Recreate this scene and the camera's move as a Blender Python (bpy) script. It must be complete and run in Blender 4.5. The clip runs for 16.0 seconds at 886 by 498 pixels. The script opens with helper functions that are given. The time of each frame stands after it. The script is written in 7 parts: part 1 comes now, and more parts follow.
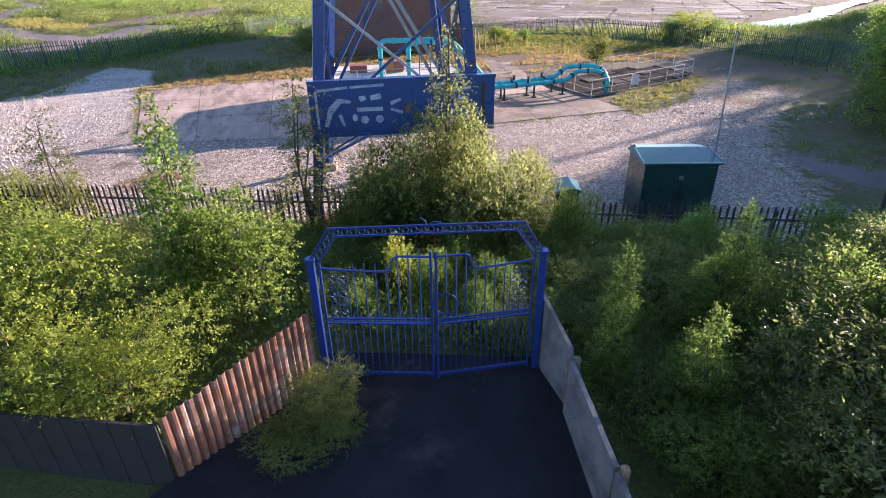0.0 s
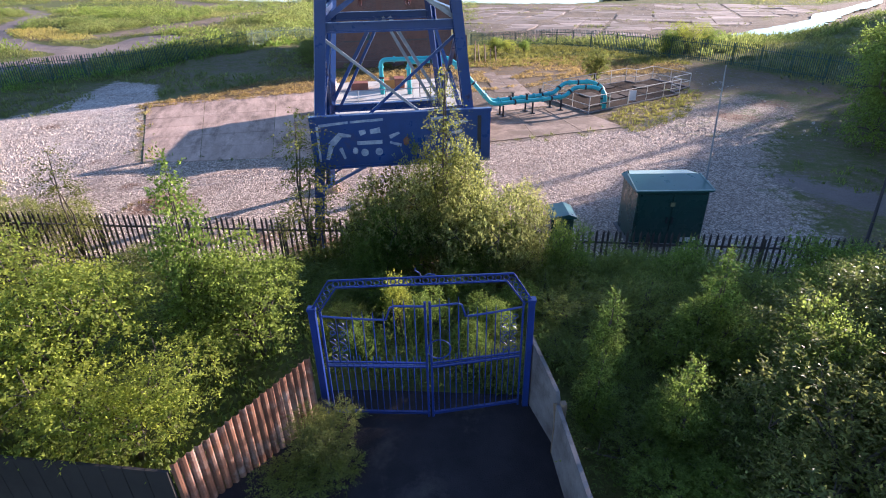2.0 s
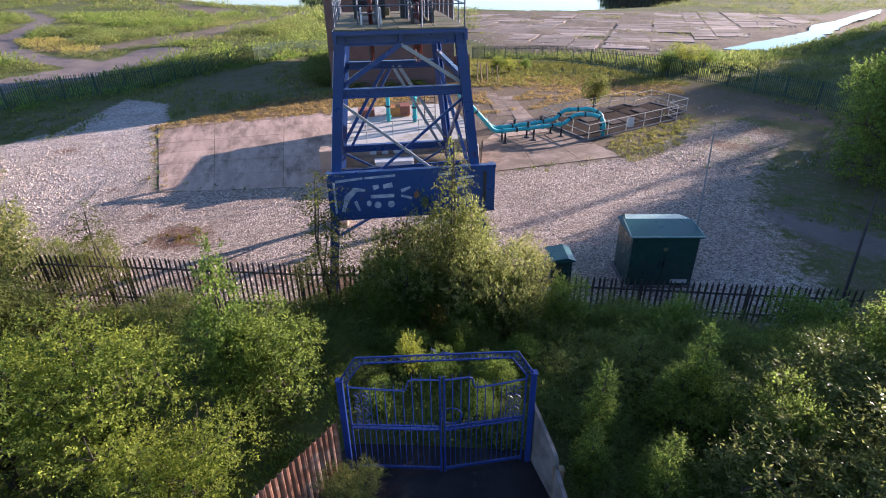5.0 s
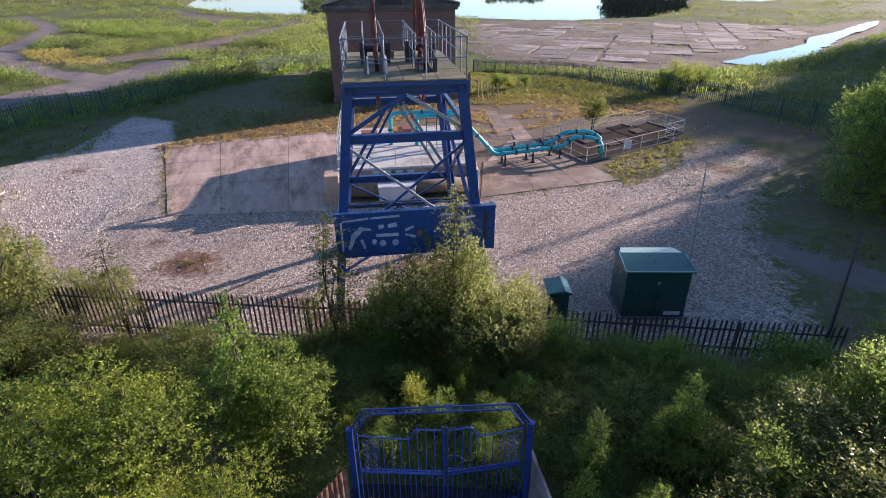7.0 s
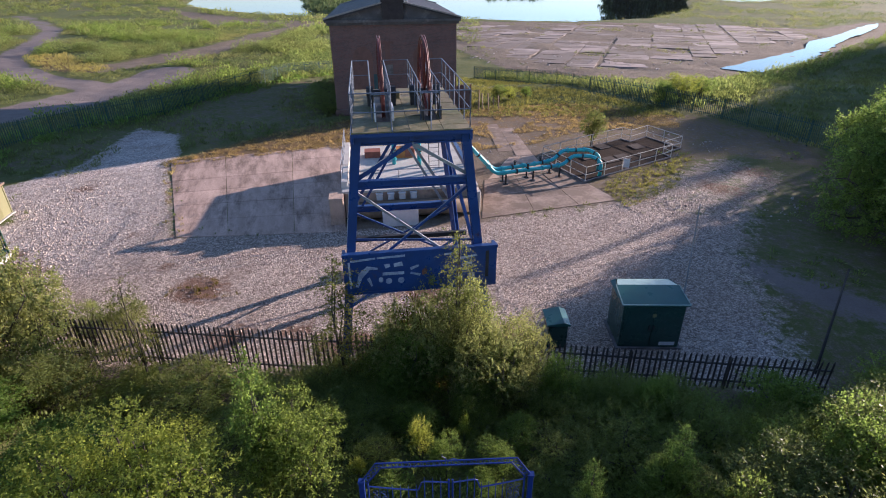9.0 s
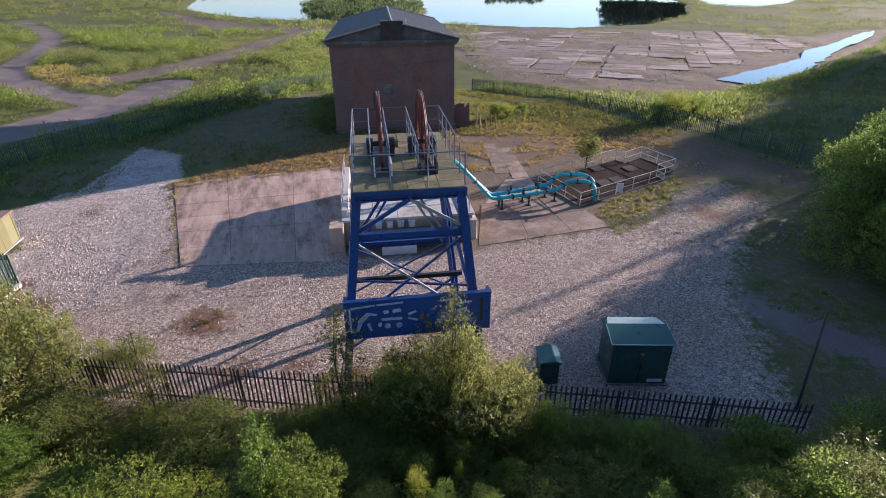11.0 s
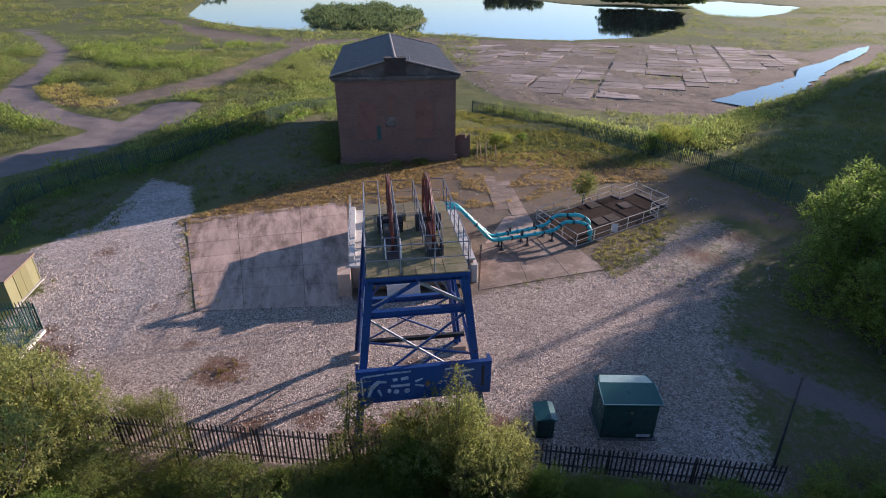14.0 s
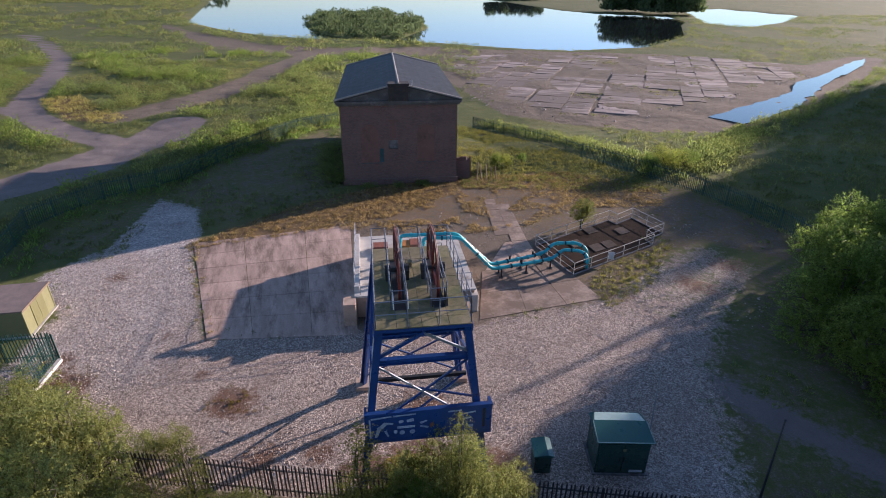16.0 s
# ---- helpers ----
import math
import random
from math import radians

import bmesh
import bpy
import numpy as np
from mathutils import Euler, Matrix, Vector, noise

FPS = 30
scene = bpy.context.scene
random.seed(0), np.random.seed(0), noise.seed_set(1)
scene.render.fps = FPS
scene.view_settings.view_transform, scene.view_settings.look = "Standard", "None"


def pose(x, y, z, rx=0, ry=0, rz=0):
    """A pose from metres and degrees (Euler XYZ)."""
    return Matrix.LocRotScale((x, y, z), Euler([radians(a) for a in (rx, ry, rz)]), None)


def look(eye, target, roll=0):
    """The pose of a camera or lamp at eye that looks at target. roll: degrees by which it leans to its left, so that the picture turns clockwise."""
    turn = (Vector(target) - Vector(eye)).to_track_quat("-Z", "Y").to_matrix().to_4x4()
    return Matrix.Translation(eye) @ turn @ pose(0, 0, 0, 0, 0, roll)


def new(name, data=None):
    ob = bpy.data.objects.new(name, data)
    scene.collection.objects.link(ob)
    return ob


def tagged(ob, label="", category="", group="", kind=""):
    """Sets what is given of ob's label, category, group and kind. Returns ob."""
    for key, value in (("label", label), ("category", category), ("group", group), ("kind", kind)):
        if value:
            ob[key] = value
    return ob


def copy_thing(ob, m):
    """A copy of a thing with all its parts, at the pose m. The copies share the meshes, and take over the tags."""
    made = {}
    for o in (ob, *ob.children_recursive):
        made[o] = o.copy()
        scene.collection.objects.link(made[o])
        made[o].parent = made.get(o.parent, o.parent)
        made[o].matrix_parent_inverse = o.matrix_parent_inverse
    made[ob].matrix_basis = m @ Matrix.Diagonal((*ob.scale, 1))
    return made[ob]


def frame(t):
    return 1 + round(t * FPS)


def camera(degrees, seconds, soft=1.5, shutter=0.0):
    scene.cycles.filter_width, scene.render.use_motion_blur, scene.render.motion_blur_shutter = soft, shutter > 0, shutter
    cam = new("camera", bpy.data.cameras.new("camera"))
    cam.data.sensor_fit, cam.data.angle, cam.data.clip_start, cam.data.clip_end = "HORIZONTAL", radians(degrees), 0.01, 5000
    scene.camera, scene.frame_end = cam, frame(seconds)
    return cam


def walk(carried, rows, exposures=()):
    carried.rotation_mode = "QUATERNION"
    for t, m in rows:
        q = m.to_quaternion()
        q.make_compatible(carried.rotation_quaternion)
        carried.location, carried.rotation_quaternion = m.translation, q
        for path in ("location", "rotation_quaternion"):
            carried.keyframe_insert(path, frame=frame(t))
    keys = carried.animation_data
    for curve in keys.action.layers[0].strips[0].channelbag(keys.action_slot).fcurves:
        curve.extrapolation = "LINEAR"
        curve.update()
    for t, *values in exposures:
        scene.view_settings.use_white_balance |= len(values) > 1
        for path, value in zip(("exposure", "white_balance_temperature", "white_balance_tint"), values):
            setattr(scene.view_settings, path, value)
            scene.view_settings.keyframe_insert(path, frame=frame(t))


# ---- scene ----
cam = camera(79.1, 16.0, 1.0)
PATH = [
    (0, (0.292, 0.516, 7.111), (0.182, 2.277, 6.171), -1.0),
    (0.5, (0.326, 0.508, 7.299), (0.218, 2.273, 6.364), -0.8),
    (1, (0.391, 0.511, 7.516), (0.276, 2.275, 6.58), -1.2),
    (1.5, (0.439, 0.501, 7.71), (0.318, 2.264, 6.775), -1.2),
    (2, (0.429, 0.448, 7.918), (0.311, 2.214, 6.987), -1.2),
    (2.5, (0.413, 0.417, 8.153), (0.293, 2.18, 7.218), -1.0),
    (3, (0.368, 0.307, 8.381), (0.249, 2.075, 7.454), -1.1),
    (3.5, (0.339, 0.254, 8.638), (0.214, 2.022, 7.711), -1.1),
    (4, (0.283, 0.203, 8.92), (0.162, 1.97, 7.992), -1.0),
    (6.5, (0.231, 0.028, 10.438), (0.115, 1.8, 9.516), -0.7),
    (7, (0.207, -0.023, 10.698), (0.091, 1.752, 9.785), -0.6),
    (8, (0.164, -0.052, 11.391), (0.048, 1.719, 10.469), -0.7),
    (9, (0.1, -0.043, 12.117), (-0.015, 1.728, 11.194), -0.5),
    (11.5, (0.206, -0.057, 14.209), (0.095, 1.716, 13.29), -0.4),
    (12.5, (0.186, -0.146, 15.049), (0.074, 1.63, 14.135), -0.3),
    (14, (0.013, -0.278, 16.648), (-0.094, 1.499, 15.736), -0.1),
    (14.5, (-0.006, -0.342, 17.15), (-0.112, 1.437, 16.242), -0.0),
    (15, (-0.064, -0.366, 17.646), (-0.169, 1.414, 16.74), 0.1),
    (16, (-0.172, -0.533, 18.713), (-0.275, 1.248, 17.81), 0.3),
]
walk(cam, [(t, look(eye, target, roll)) for t, eye, target, roll in PATH],
     exposures=[(0, 1.98, 6080, 21), (4, 1.67, 6080, 21), (7, 1.4, 6080, 21), (12.5, 1.15, 6080, 21), (16, 1.0, 6080, 21)])

# ---- world and sun ----
SUN = Vector((0.79, 0.58, 0.0)).normalized() * math.cos(radians(12.5)) + Vector((0, 0, math.sin(radians(12.5))))
world = bpy.data.worlds.new("sky")
scene.world = world
world.use_nodes = True
wn = world.node_tree
sky = wn.nodes.new("ShaderNodeTexSky")
sky.sky_type, sky.sun_disc = "NISHITA", False
sky.sun_elevation, sky.sun_rotation = radians(12.5), math.atan2(SUN.x, SUN.y)
sky.air_density, sky.dust_density, sky.ozone_density = 0.8, 0.0, 1.6
wn.links.new(sky.outputs[0], wn.nodes["Background"].inputs[0])
wn.nodes["Background"].inputs[1].default_value = 0.10
sun_data = bpy.data.lights.new("sun", "SUN")
sun_data.energy, sun_data.angle, sun_data.color = 5.0, radians(0.6), (1.0, 0.83, 0.68)
sun = new("sun", sun_data)
sun.matrix_world = look((60, 60, 60), Vector((60, 60, 60)) - SUN)


# ---- materials ----
def material(name, color, color2=None, scale=4.0, rough=0.7, metal=0.0, bump=0.15, bump_scale=None, fine=60.0, per_object=0.0, per_island=0.0, stain=None, stain_amount=0.35, stretch=None):
    """Two noise scales between color and color2, an optional stain colour, fine bump."""
    m = bpy.data.materials.new(name)
    m.use_nodes = True
    nt = m.node_tree
    n, l = nt.nodes, nt.links
    bs = n["Principled BSDF"]
    bs.inputs["Roughness"].default_value = rough
    bs.inputs["Metallic"].default_value = metal
    co = n.new("ShaderNodeTexCoord")
    lie = n.new("ShaderNodeMapping")
    if stretch:
        lie.vector_type = "TEXTURE"
        lie.inputs["Rotation"].default_value, lie.inputs["Scale"].default_value = (0, 0, radians(stretch[0])), (1 / stretch[1], 1 / stretch[2], 1)
    l.new(co.outputs["Object"], lie.inputs["Vector"])
    big = n.new("ShaderNodeTexNoise")
    big.inputs["Scale"].default_value = scale
    big.inputs["Detail"].default_value = 6
    big.inputs["Roughness"].default_value = 0.65
    l.new(lie.outputs[0], big.inputs["Vector"])
    small = n.new("ShaderNodeTexNoise")
    small.inputs["Scale"].default_value = fine
    small.inputs["Detail"].default_value = 3
    l.new(co.outputs["Object"], small.inputs["Vector"])
    ramp = n.new("ShaderNodeMapRange")
    ramp.inputs[1].default_value, ramp.inputs[2].default_value = 0.3, 0.7
    l.new(big.outputs["Fac"], ramp.inputs[0])
    mix = n.new("ShaderNodeMix")
    mix.data_type = "RGBA"
    c2 = color2 or tuple(c * 0.6 for c in color)
    mix.inputs[6].default_value, mix.inputs[7].default_value = (*color, 1), (*c2, 1)
    l.new(ramp.outputs[0], mix.inputs[0])
    out = mix.outputs[2]
    grain = n.new("ShaderNodeMix")
    grain.data_type, grain.blend_type = "RGBA", "OVERLAY"
    grain.inputs[0].default_value = 0.25
    l.new(out, grain.inputs[6])
    l.new(small.outputs["Fac"], grain.inputs[7])
    out = grain.outputs[2]
    if stain:
        sn = n.new("ShaderNodeTexNoise")
        sn.inputs["Scale"].default_value = scale * 0.45
        sn.inputs["Detail"].default_value = 8
        sn.inputs["Roughness"].default_value = 0.75
        l.new(lie.outputs[0], sn.inputs["Vector"])
        sr = n.new("ShaderNodeMapRange")
        sr.inputs[1].default_value, sr.inputs[2].default_value = 0.62 - stain_amount * 0.35, 0.72 - stain_amount * 0.25
        l.new(sn.outputs["Fac"], sr.inputs[0])
        sm = n.new("ShaderNodeMix")
        sm.data_type = "RGBA"
        sm.inputs[7].default_value = (*stain, 1)
        l.new(sr.outputs[0], sm.inputs[0])
        l.new(out, sm.inputs[6])
        out = sm.outputs[2]
    if per_object or per_island:
        src = n.new("ShaderNodeObjectInfo") if per_object else n.new("ShaderNodeNewGeometry")
        hs = n.new("ShaderNodeHueSaturation")
        vr = n.new("ShaderNodeMapRange")
        a = per_object or per_island
        vr.inputs[3].default_value, vr.inputs[4].default_value = 1 - a, 1 + a
        l.new(src.outputs["Random"] if per_object else src.outputs["Random Per Island"], vr.inputs[0])
        l.new(vr.outputs[0], hs.inputs["Value"])
        l.new(out, hs.inputs["Color"])
        out = hs.outputs[0]
    l.new(out, bs.inputs["Base Color"])
    rr = n.new("ShaderNodeMapRange")
    rr.inputs[3].default_value, rr.inputs[4].default_value = max(0.05, rough - 0.12), min(1, rough + 0.12)
    l.new(big.outputs["Fac"], rr.inputs[0])
    l.new(rr.outputs[0], bs.inputs["Roughness"])
    if bump:
        bp = n.new("ShaderNodeBump")
        bp.inputs["Strength"].default_value = bump
        bp.inputs["Distance"].default_value = 0.02
        l.new(small.outputs["Fac"] if not bump_scale else big.outputs["Fac"], bp.inputs["Height"])
        l.new(bp.outputs[0], bs.inputs["Normal"])
    return m


def leaf_material(name, color, color2, glow=0.45, rough=0.5, hue=0.04, value=0.35, patch=0.9):
    """Leaves: gloss on a diffuse and a translucent side, each leaf a little different."""
    m = bpy.data.materials.new(name)
    m.use_nodes = True
    nt = m.node_tree
    n, l = nt.nodes, nt.links
    bs, outn = n["Principled BSDF"], n["Material Output"]
    geo = n.new("ShaderNodeNewGeometry")
    info = n.new("ShaderNodeObjectInfo")
    co = n.new("ShaderNodeTexCoord")
    ns = n.new("ShaderNodeTexNoise")
    ns.inputs["Scale"].default_value = patch
    ns.inputs["Detail"].default_value = 5
    l.new(co.outputs["Object"], ns.inputs["Vector"])
    mix = n.new("ShaderNodeMix")
    mix.data_type = "RGBA"
    mix.inputs[6].default_value, mix.inputs[7].default_value = (*color, 1), (*color2, 1)
    mr = n.new("ShaderNodeMapRange")
    mr.inputs[1].default_value, mr.inputs[2].default_value = 0.35, 0.65
    l.new(ns.outputs["Fac"], mr.inputs[0])
    l.new(mr.outputs[0], mix.inputs[0])
    hs = n.new("ShaderNodeHueSaturation")
    v = n.new("ShaderNodeMapRange")
    v.inputs[3].default_value, v.inputs[4].default_value = 1 - value, 1 + value
    l.new(geo.outputs["Random Per Island"], v.inputs[0])
    l.new(v.outputs[0], hs.inputs["Value"])
    h = n.new("ShaderNodeMapRange")
    h.inputs[3].default_value, h.inputs[4].default_value = 0.5 - hue * 0.2, 0.5 + hue
    l.new(info.outputs["Random"], h.inputs[0])
    l.new(h.outputs[0], hs.inputs["Hue"])
    l.new(mix.outputs[2], hs.inputs["Color"])
    l.new(hs.outputs[0], bs.inputs["Base Color"])
    bs.inputs["Roughness"].default_value = rough
    bs.inputs["Specular IOR Level"].default_value = 0.1
    tr = n.new("ShaderNodeBsdfTranslucent")
    br = n.new("ShaderNodeHueSaturation")
    br.inputs["Value"].default_value, br.inputs["Saturation"].default_value = 2.1, 1.05
    l.new(hs.outputs[0], br.inputs["Color"])
    l.new(br.outputs[0], tr.inputs["Color"])
    ms = n.new("ShaderNodeMixShader")
    ms.inputs[0].default_value = glow
    l.new(bs.outputs[0], ms.inputs[1])
    l.new(tr.outputs[0], ms.inputs[2])
    l.new(ms.outputs[0], outn.inputs["Surface"])
    return m


BLUE = material("blue_paint", (0.018, 0.06, 0.21), (0.013, 0.042, 0.15), 1.2, 0.30, 0.0, 0.1, stain=(0.10, 0.05, 0.025), stain_amount=0.08)
DEEPBLUE = material("gate_blue_paint", (0.014, 0.036, 0.20), (0.01, 0.028, 0.13), 2.0, 0.36, 0.0, 0.08)
RAILGREY = material("weathered_rail_paint", (0.17, 0.2, 0.26), (0.11, 0.135, 0.18), 3.0, 0.5, 0.3, 0.05)
DARKSTEEL = material("dark_steel", (0.035, 0.035, 0.04), (0.02, 0.02, 0.022), 2.0, 0.55, 0.2)
GALV = material("galvanised_steel", (0.36, 0.385, 0.43), (0.24, 0.26, 0.30), 3.0, 0.45, 0.6, 0.05)
RUSTRED = material("red_oxide_paint", (0.15, 0.024, 0.017), (0.07, 0.018, 0.015), 2.5, 0.5, 0.1, 0.1)
DECK = material("mossy_deck", (0.27, 0.215, 0.135), (0.15, 0.135, 0.05), 0.9, 0.7, 0, 0.3, stain=(0.075, 0.085, 0.03), stain_amount=0.4, per_object=0.28)
TURQ = material("turquoise_paint", (0.03, 0.42, 0.47), (0.025, 0.33, 0.38), 2.0, 0.38, 0, 0.05, stain=(0.10, 0.22, 0.2), stain_amount=0.1)
CONC = material("old_concrete", (0.50, 0.365, 0.285), (0.38, 0.27, 0.205), 0.7, 0.9, 0, 0.35, stain=(0.22, 0.155, 0.115), stain_amount=0.3, per_object=0.08)
CONCLIGHT = material("pale_concrete", (0.55, 0.52, 0.48), (0.42, 0.40, 0.37), 1.1, 0.85, 0, 0.25, stain=(0.26, 0.23, 0.19), stain_amount=0.25)
WHITEBOX = material("white_enamel", (0.62, 0.62, 0.64), (0.5, 0.5, 0.52), 2.0, 0.45, 0, 0.04)
ORANGE = material("orange_paint", (0.55, 0.22, 0.05), (0.38, 0.13, 0.04), 2.0, 0.6, 0, 0.1)
BRICKRED = material("rusty_box", (0.30, 0.10, 0.06), (0.2, 0.07, 0.05), 3.0, 0.7)
GREENGRP = material("dark_green_plastic", (0.018, 0.062, 0.052), (0.015, 0.05, 0.043), 1.5, 0.28, 0, 0.03)
GREENROOF = material("green_roof_plastic", (0.02, 0.098, 0.092), (0.016, 0.08, 0.073), 1.5, 0.3, 0, 0.03)
BEIGE = material("beige_panel", (0.215, 0.21, 0.105), (0.185, 0.18, 0.088), 1.5, 0.5, 0, 0.05)
BEIGE2 = material("olive_door", (0.165, 0.16, 0.07), (0.145, 0.14, 0.06), 1.5, 0.5, 0, 0.05)
BROWNROOF = material("brown_felt", (0.25, 0.185, 0.165), (0.18, 0.135, 0.12), 2.0, 0.9)
FENCESTEEL = material("weathered_fence_steel", (0.10, 0.085, 0.08), (0.06, 0.055, 0.055), 2.0, 0.6, 0.3, per_object=0.2)
FENCEGREEN = material("green_fence_paint", (0.018, 0.075, 0.06), (0.014, 0.058, 0.048), 2.0, 0.5, 0.1, per_object=0.15)
RUST = material("rusted_sheet", (0.30, 0.14, 0.085), (0.17, 0.075, 0.05), 2.2, 0.8, 0.2, 0.2, stain=(0.38, 0.28, 0.24), stain_amount=0.35, per_object=0.25)
BOARD = material("grey_board", (0.20, 0.19, 0.19), (0.12, 0.11, 0.115), 2.0, 0.8, 0, 0.3, stain=(0.07, 0.06, 0.06), stain_amount=0.4)
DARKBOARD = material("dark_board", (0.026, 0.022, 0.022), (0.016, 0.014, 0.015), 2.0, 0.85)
ASPH = material("alley_tarmac", (0.038, 0.034, 0.038), (0.022, 0.02, 0.023), 1.5, 0.85, 0, 0.6, stain=(0.07, 0.06, 0.056), stain_amount=0.2)
BARK = material("bark", (0.10, 0.08, 0.06), (0.06, 0.05, 0.04), 6.0, 0.9, 0, 0.4)
WHITEBARK = material("birch_bark", (0.45, 0.43, 0.40), (0.20, 0.18, 0.16), 5.0, 0.8, 0, 0.3)
PLATE = material("rusty_cover_plate", (0.11, 0.088, 0.075), (0.065, 0.05, 0.042), 2.0, 0.8, 0, 0.3, per_object=0.3)
SOIL = material("dark_soil", (0.045, 0.027, 0.019), (0.022, 0.014, 0.01), 0.8, 0.95, 0, 0.5)
for rough_ground in (SOIL, PLATE, ASPH):
    rough_ground.node_tree.nodes["Principled BSDF"].inputs["Specular IOR Level"].default_value = 0.08
WHITEPAINT = material("faded_white_paint", (0.42, 0.46, 0.54), (0.14, 0.19, 0.32), 6.0, 0.6, 0, 0.05)
TIMBER = material("old_timber", (0.22, 0.16, 0.11), (0.14, 0.10, 0.07), 4.0, 0.85)
LEAF_YEL = leaf_material("yellow_green_leaf", (0.24, 0.255, 0.052), (0.15, 0.18, 0.042), 0.6, 0.5, 0.015)
LEAF_MID = leaf_material("mid_green_leaf", (0.145, 0.188, 0.045), (0.10, 0.142, 0.037), 0.6, 0.5, 0.02)
LEAF_DARK = leaf_material("dark_green_leaf", (0.165, 0.195, 0.055), (0.12, 0.15, 0.043), 0.5, 0.45, 0.02)
LEAF_GLOSS = leaf_material("long_glossy_leaf", (0.155, 0.165, 0.055), (0.12, 0.14, 0.045), 0.45, 0.35, 0.02)
LEAF_BIRCH = leaf_material("birch_leaf", (0.135, 0.14, 0.042), (0.095, 0.11, 0.034), 0.55, 0.5, 0.02)
LEAF_OCHRE = leaf_material("turning_leaf", (0.16, 0.10, 0.025), (0.09, 0.085, 0.02), 0.4)
LEAF_FIELD = leaf_material("field_green", (0.175, 0.172, 0.066), (0.09, 0.115, 0.04), 0.5, 0.7, 0.02, 0.3, 0.09)
LEAF_LUSH = leaf_material("lush_green", (0.17, 0.185, 0.06), (0.10, 0.132, 0.042), 0.55, 0.6, 0.02, 0.45, 0.15)
LEAF_SALLOW = leaf_material("sallow_leaf", (0.225, 0.23, 0.082), (0.145, 0.16, 0.056), 0.55, 0.5, 0.02, 0.4)
LEAF_STRAW = leaf_material("straw", (0.31, 0.225, 0.105), (0.185, 0.135, 0.06), 0.4, 0.7, 0.03, 0.5)
LEAF_PALE = leaf_material("pale_straw", (0.33, 0.27, 0.09), (0.24, 0.21, 0.07), 0.4, 0.7, 0.02, 0.35)
LEAF_LAWN = leaf_material("dry_lawn", (0.185, 0.165, 0.05), (0.13, 0.13, 0.04), 0.4, 0.7, 0.02, 0.4, 0.3)
LEAF_FAR = leaf_material("far_wood_leaf", (0.10, 0.12, 0.055), (0.07, 0.09, 0.04), 0.4, 0.7)


def brick_material():
    m = bpy.data.materials.new("red_brick")
    m.use_nodes = True
    n, l = m.node_tree.nodes, m.node_tree.links
    bs = n["Principled BSDF"]
    co = n.new("ShaderNodeTexCoord")
    sep = n.new("ShaderNodeSeparateXYZ")
    l.new(co.outputs["Object"], sep.inputs[0])
    ad = n.new("ShaderNodeMath")
    l.new(sep.outputs[0], ad.inputs[0])
    l.new(sep.outputs[1], ad.inputs[1])
    cb = n.new("ShaderNodeCombineXYZ")
    l.new(ad.outputs[0], cb.inputs[0])
    l.new(sep.outputs[2], cb.inputs[1])
    bt = n.new("ShaderNodeTexBrick")
    bt.inputs["Scale"].default_value = 1.0
    bt.inputs["Brick Width"].default_value, bt.inputs["Row Height"].default_value = 0.235, 0.075
    bt.inputs["Mortar Size"].default_value = 0.009
    bt.inputs["Color1"].default_value, bt.inputs["Color2"].default_value = (0.155, 0.07, 0.06, 1), (0.075, 0.042, 0.04, 1)
    bt.inputs["Mortar"].default_value = (0.15, 0.125, 0.115, 1)
    l.new(cb.outputs[0], bt.inputs["Vector"])
    ns = n.new("ShaderNodeTexNoise")
    ns.inputs["Scale"].default_value, ns.inputs["Detail"].default_value = 0.5, 8
    l.new(co.outputs["Object"], ns.inputs["Vector"])
    mr = n.new("ShaderNodeMapRange")
    mr.inputs[1].default_value, mr.inputs[2].default_value, mr.inputs[3].default_value, mr.inputs[4].default_value = 0.35, 0.7, 0.0, 0.6
    l.new(ns.outputs["Fac"], mr.inputs[0])
    mx = n.new("ShaderNodeMix")
    mx.data_type = "RGBA"
    mx.inputs[7].default_value = (0.18, 0.108, 0.09, 1)
    l.new(mr.outputs[0], mx.inputs[0])
    l.new(bt.outputs["Color"], mx.inputs[6])
    l.new(mx.outputs[2], bs.inputs["Base Color"])
    bs.inputs["Roughness"].default_value = 0.9
    bp = n.new("ShaderNodeBump")
    bp.inputs["Strength"].default_value, bp.inputs["Distance"].default_value = 0.4, 0.01
    l.new(bt.outputs["Fac"], bp.inputs["Height"])
    bp.invert = True
    l.new(bp.outputs[0], bs.inputs["Normal"])
    return m


BRICK = brick_material()
INFILL = material("infill_brick", (0.175, 0.092, 0.072), (0.13, 0.07, 0.058), 1.2, 0.9, 0, 0.2, stain=(0.09, 0.05, 0.042), stain_amount=0.3)
SLATE = material("slate", (0.034, 0.034, 0.041), (0.02, 0.021, 0.026), 1.2, 0.64, 0, 0.15, per_object=0.2)
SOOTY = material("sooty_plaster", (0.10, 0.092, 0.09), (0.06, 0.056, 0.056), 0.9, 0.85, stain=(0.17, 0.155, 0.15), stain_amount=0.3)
SOOTBRICK = material("soot_black_brick", (0.045, 0.036, 0.035), (0.025, 0.021, 0.021), 3.0, 0.9, 0, 0.3)
LEADTRIM = material("pale_stone_trim", (0.27, 0.25, 0.235), (0.19, 0.175, 0.165), 1.5, 0.8)


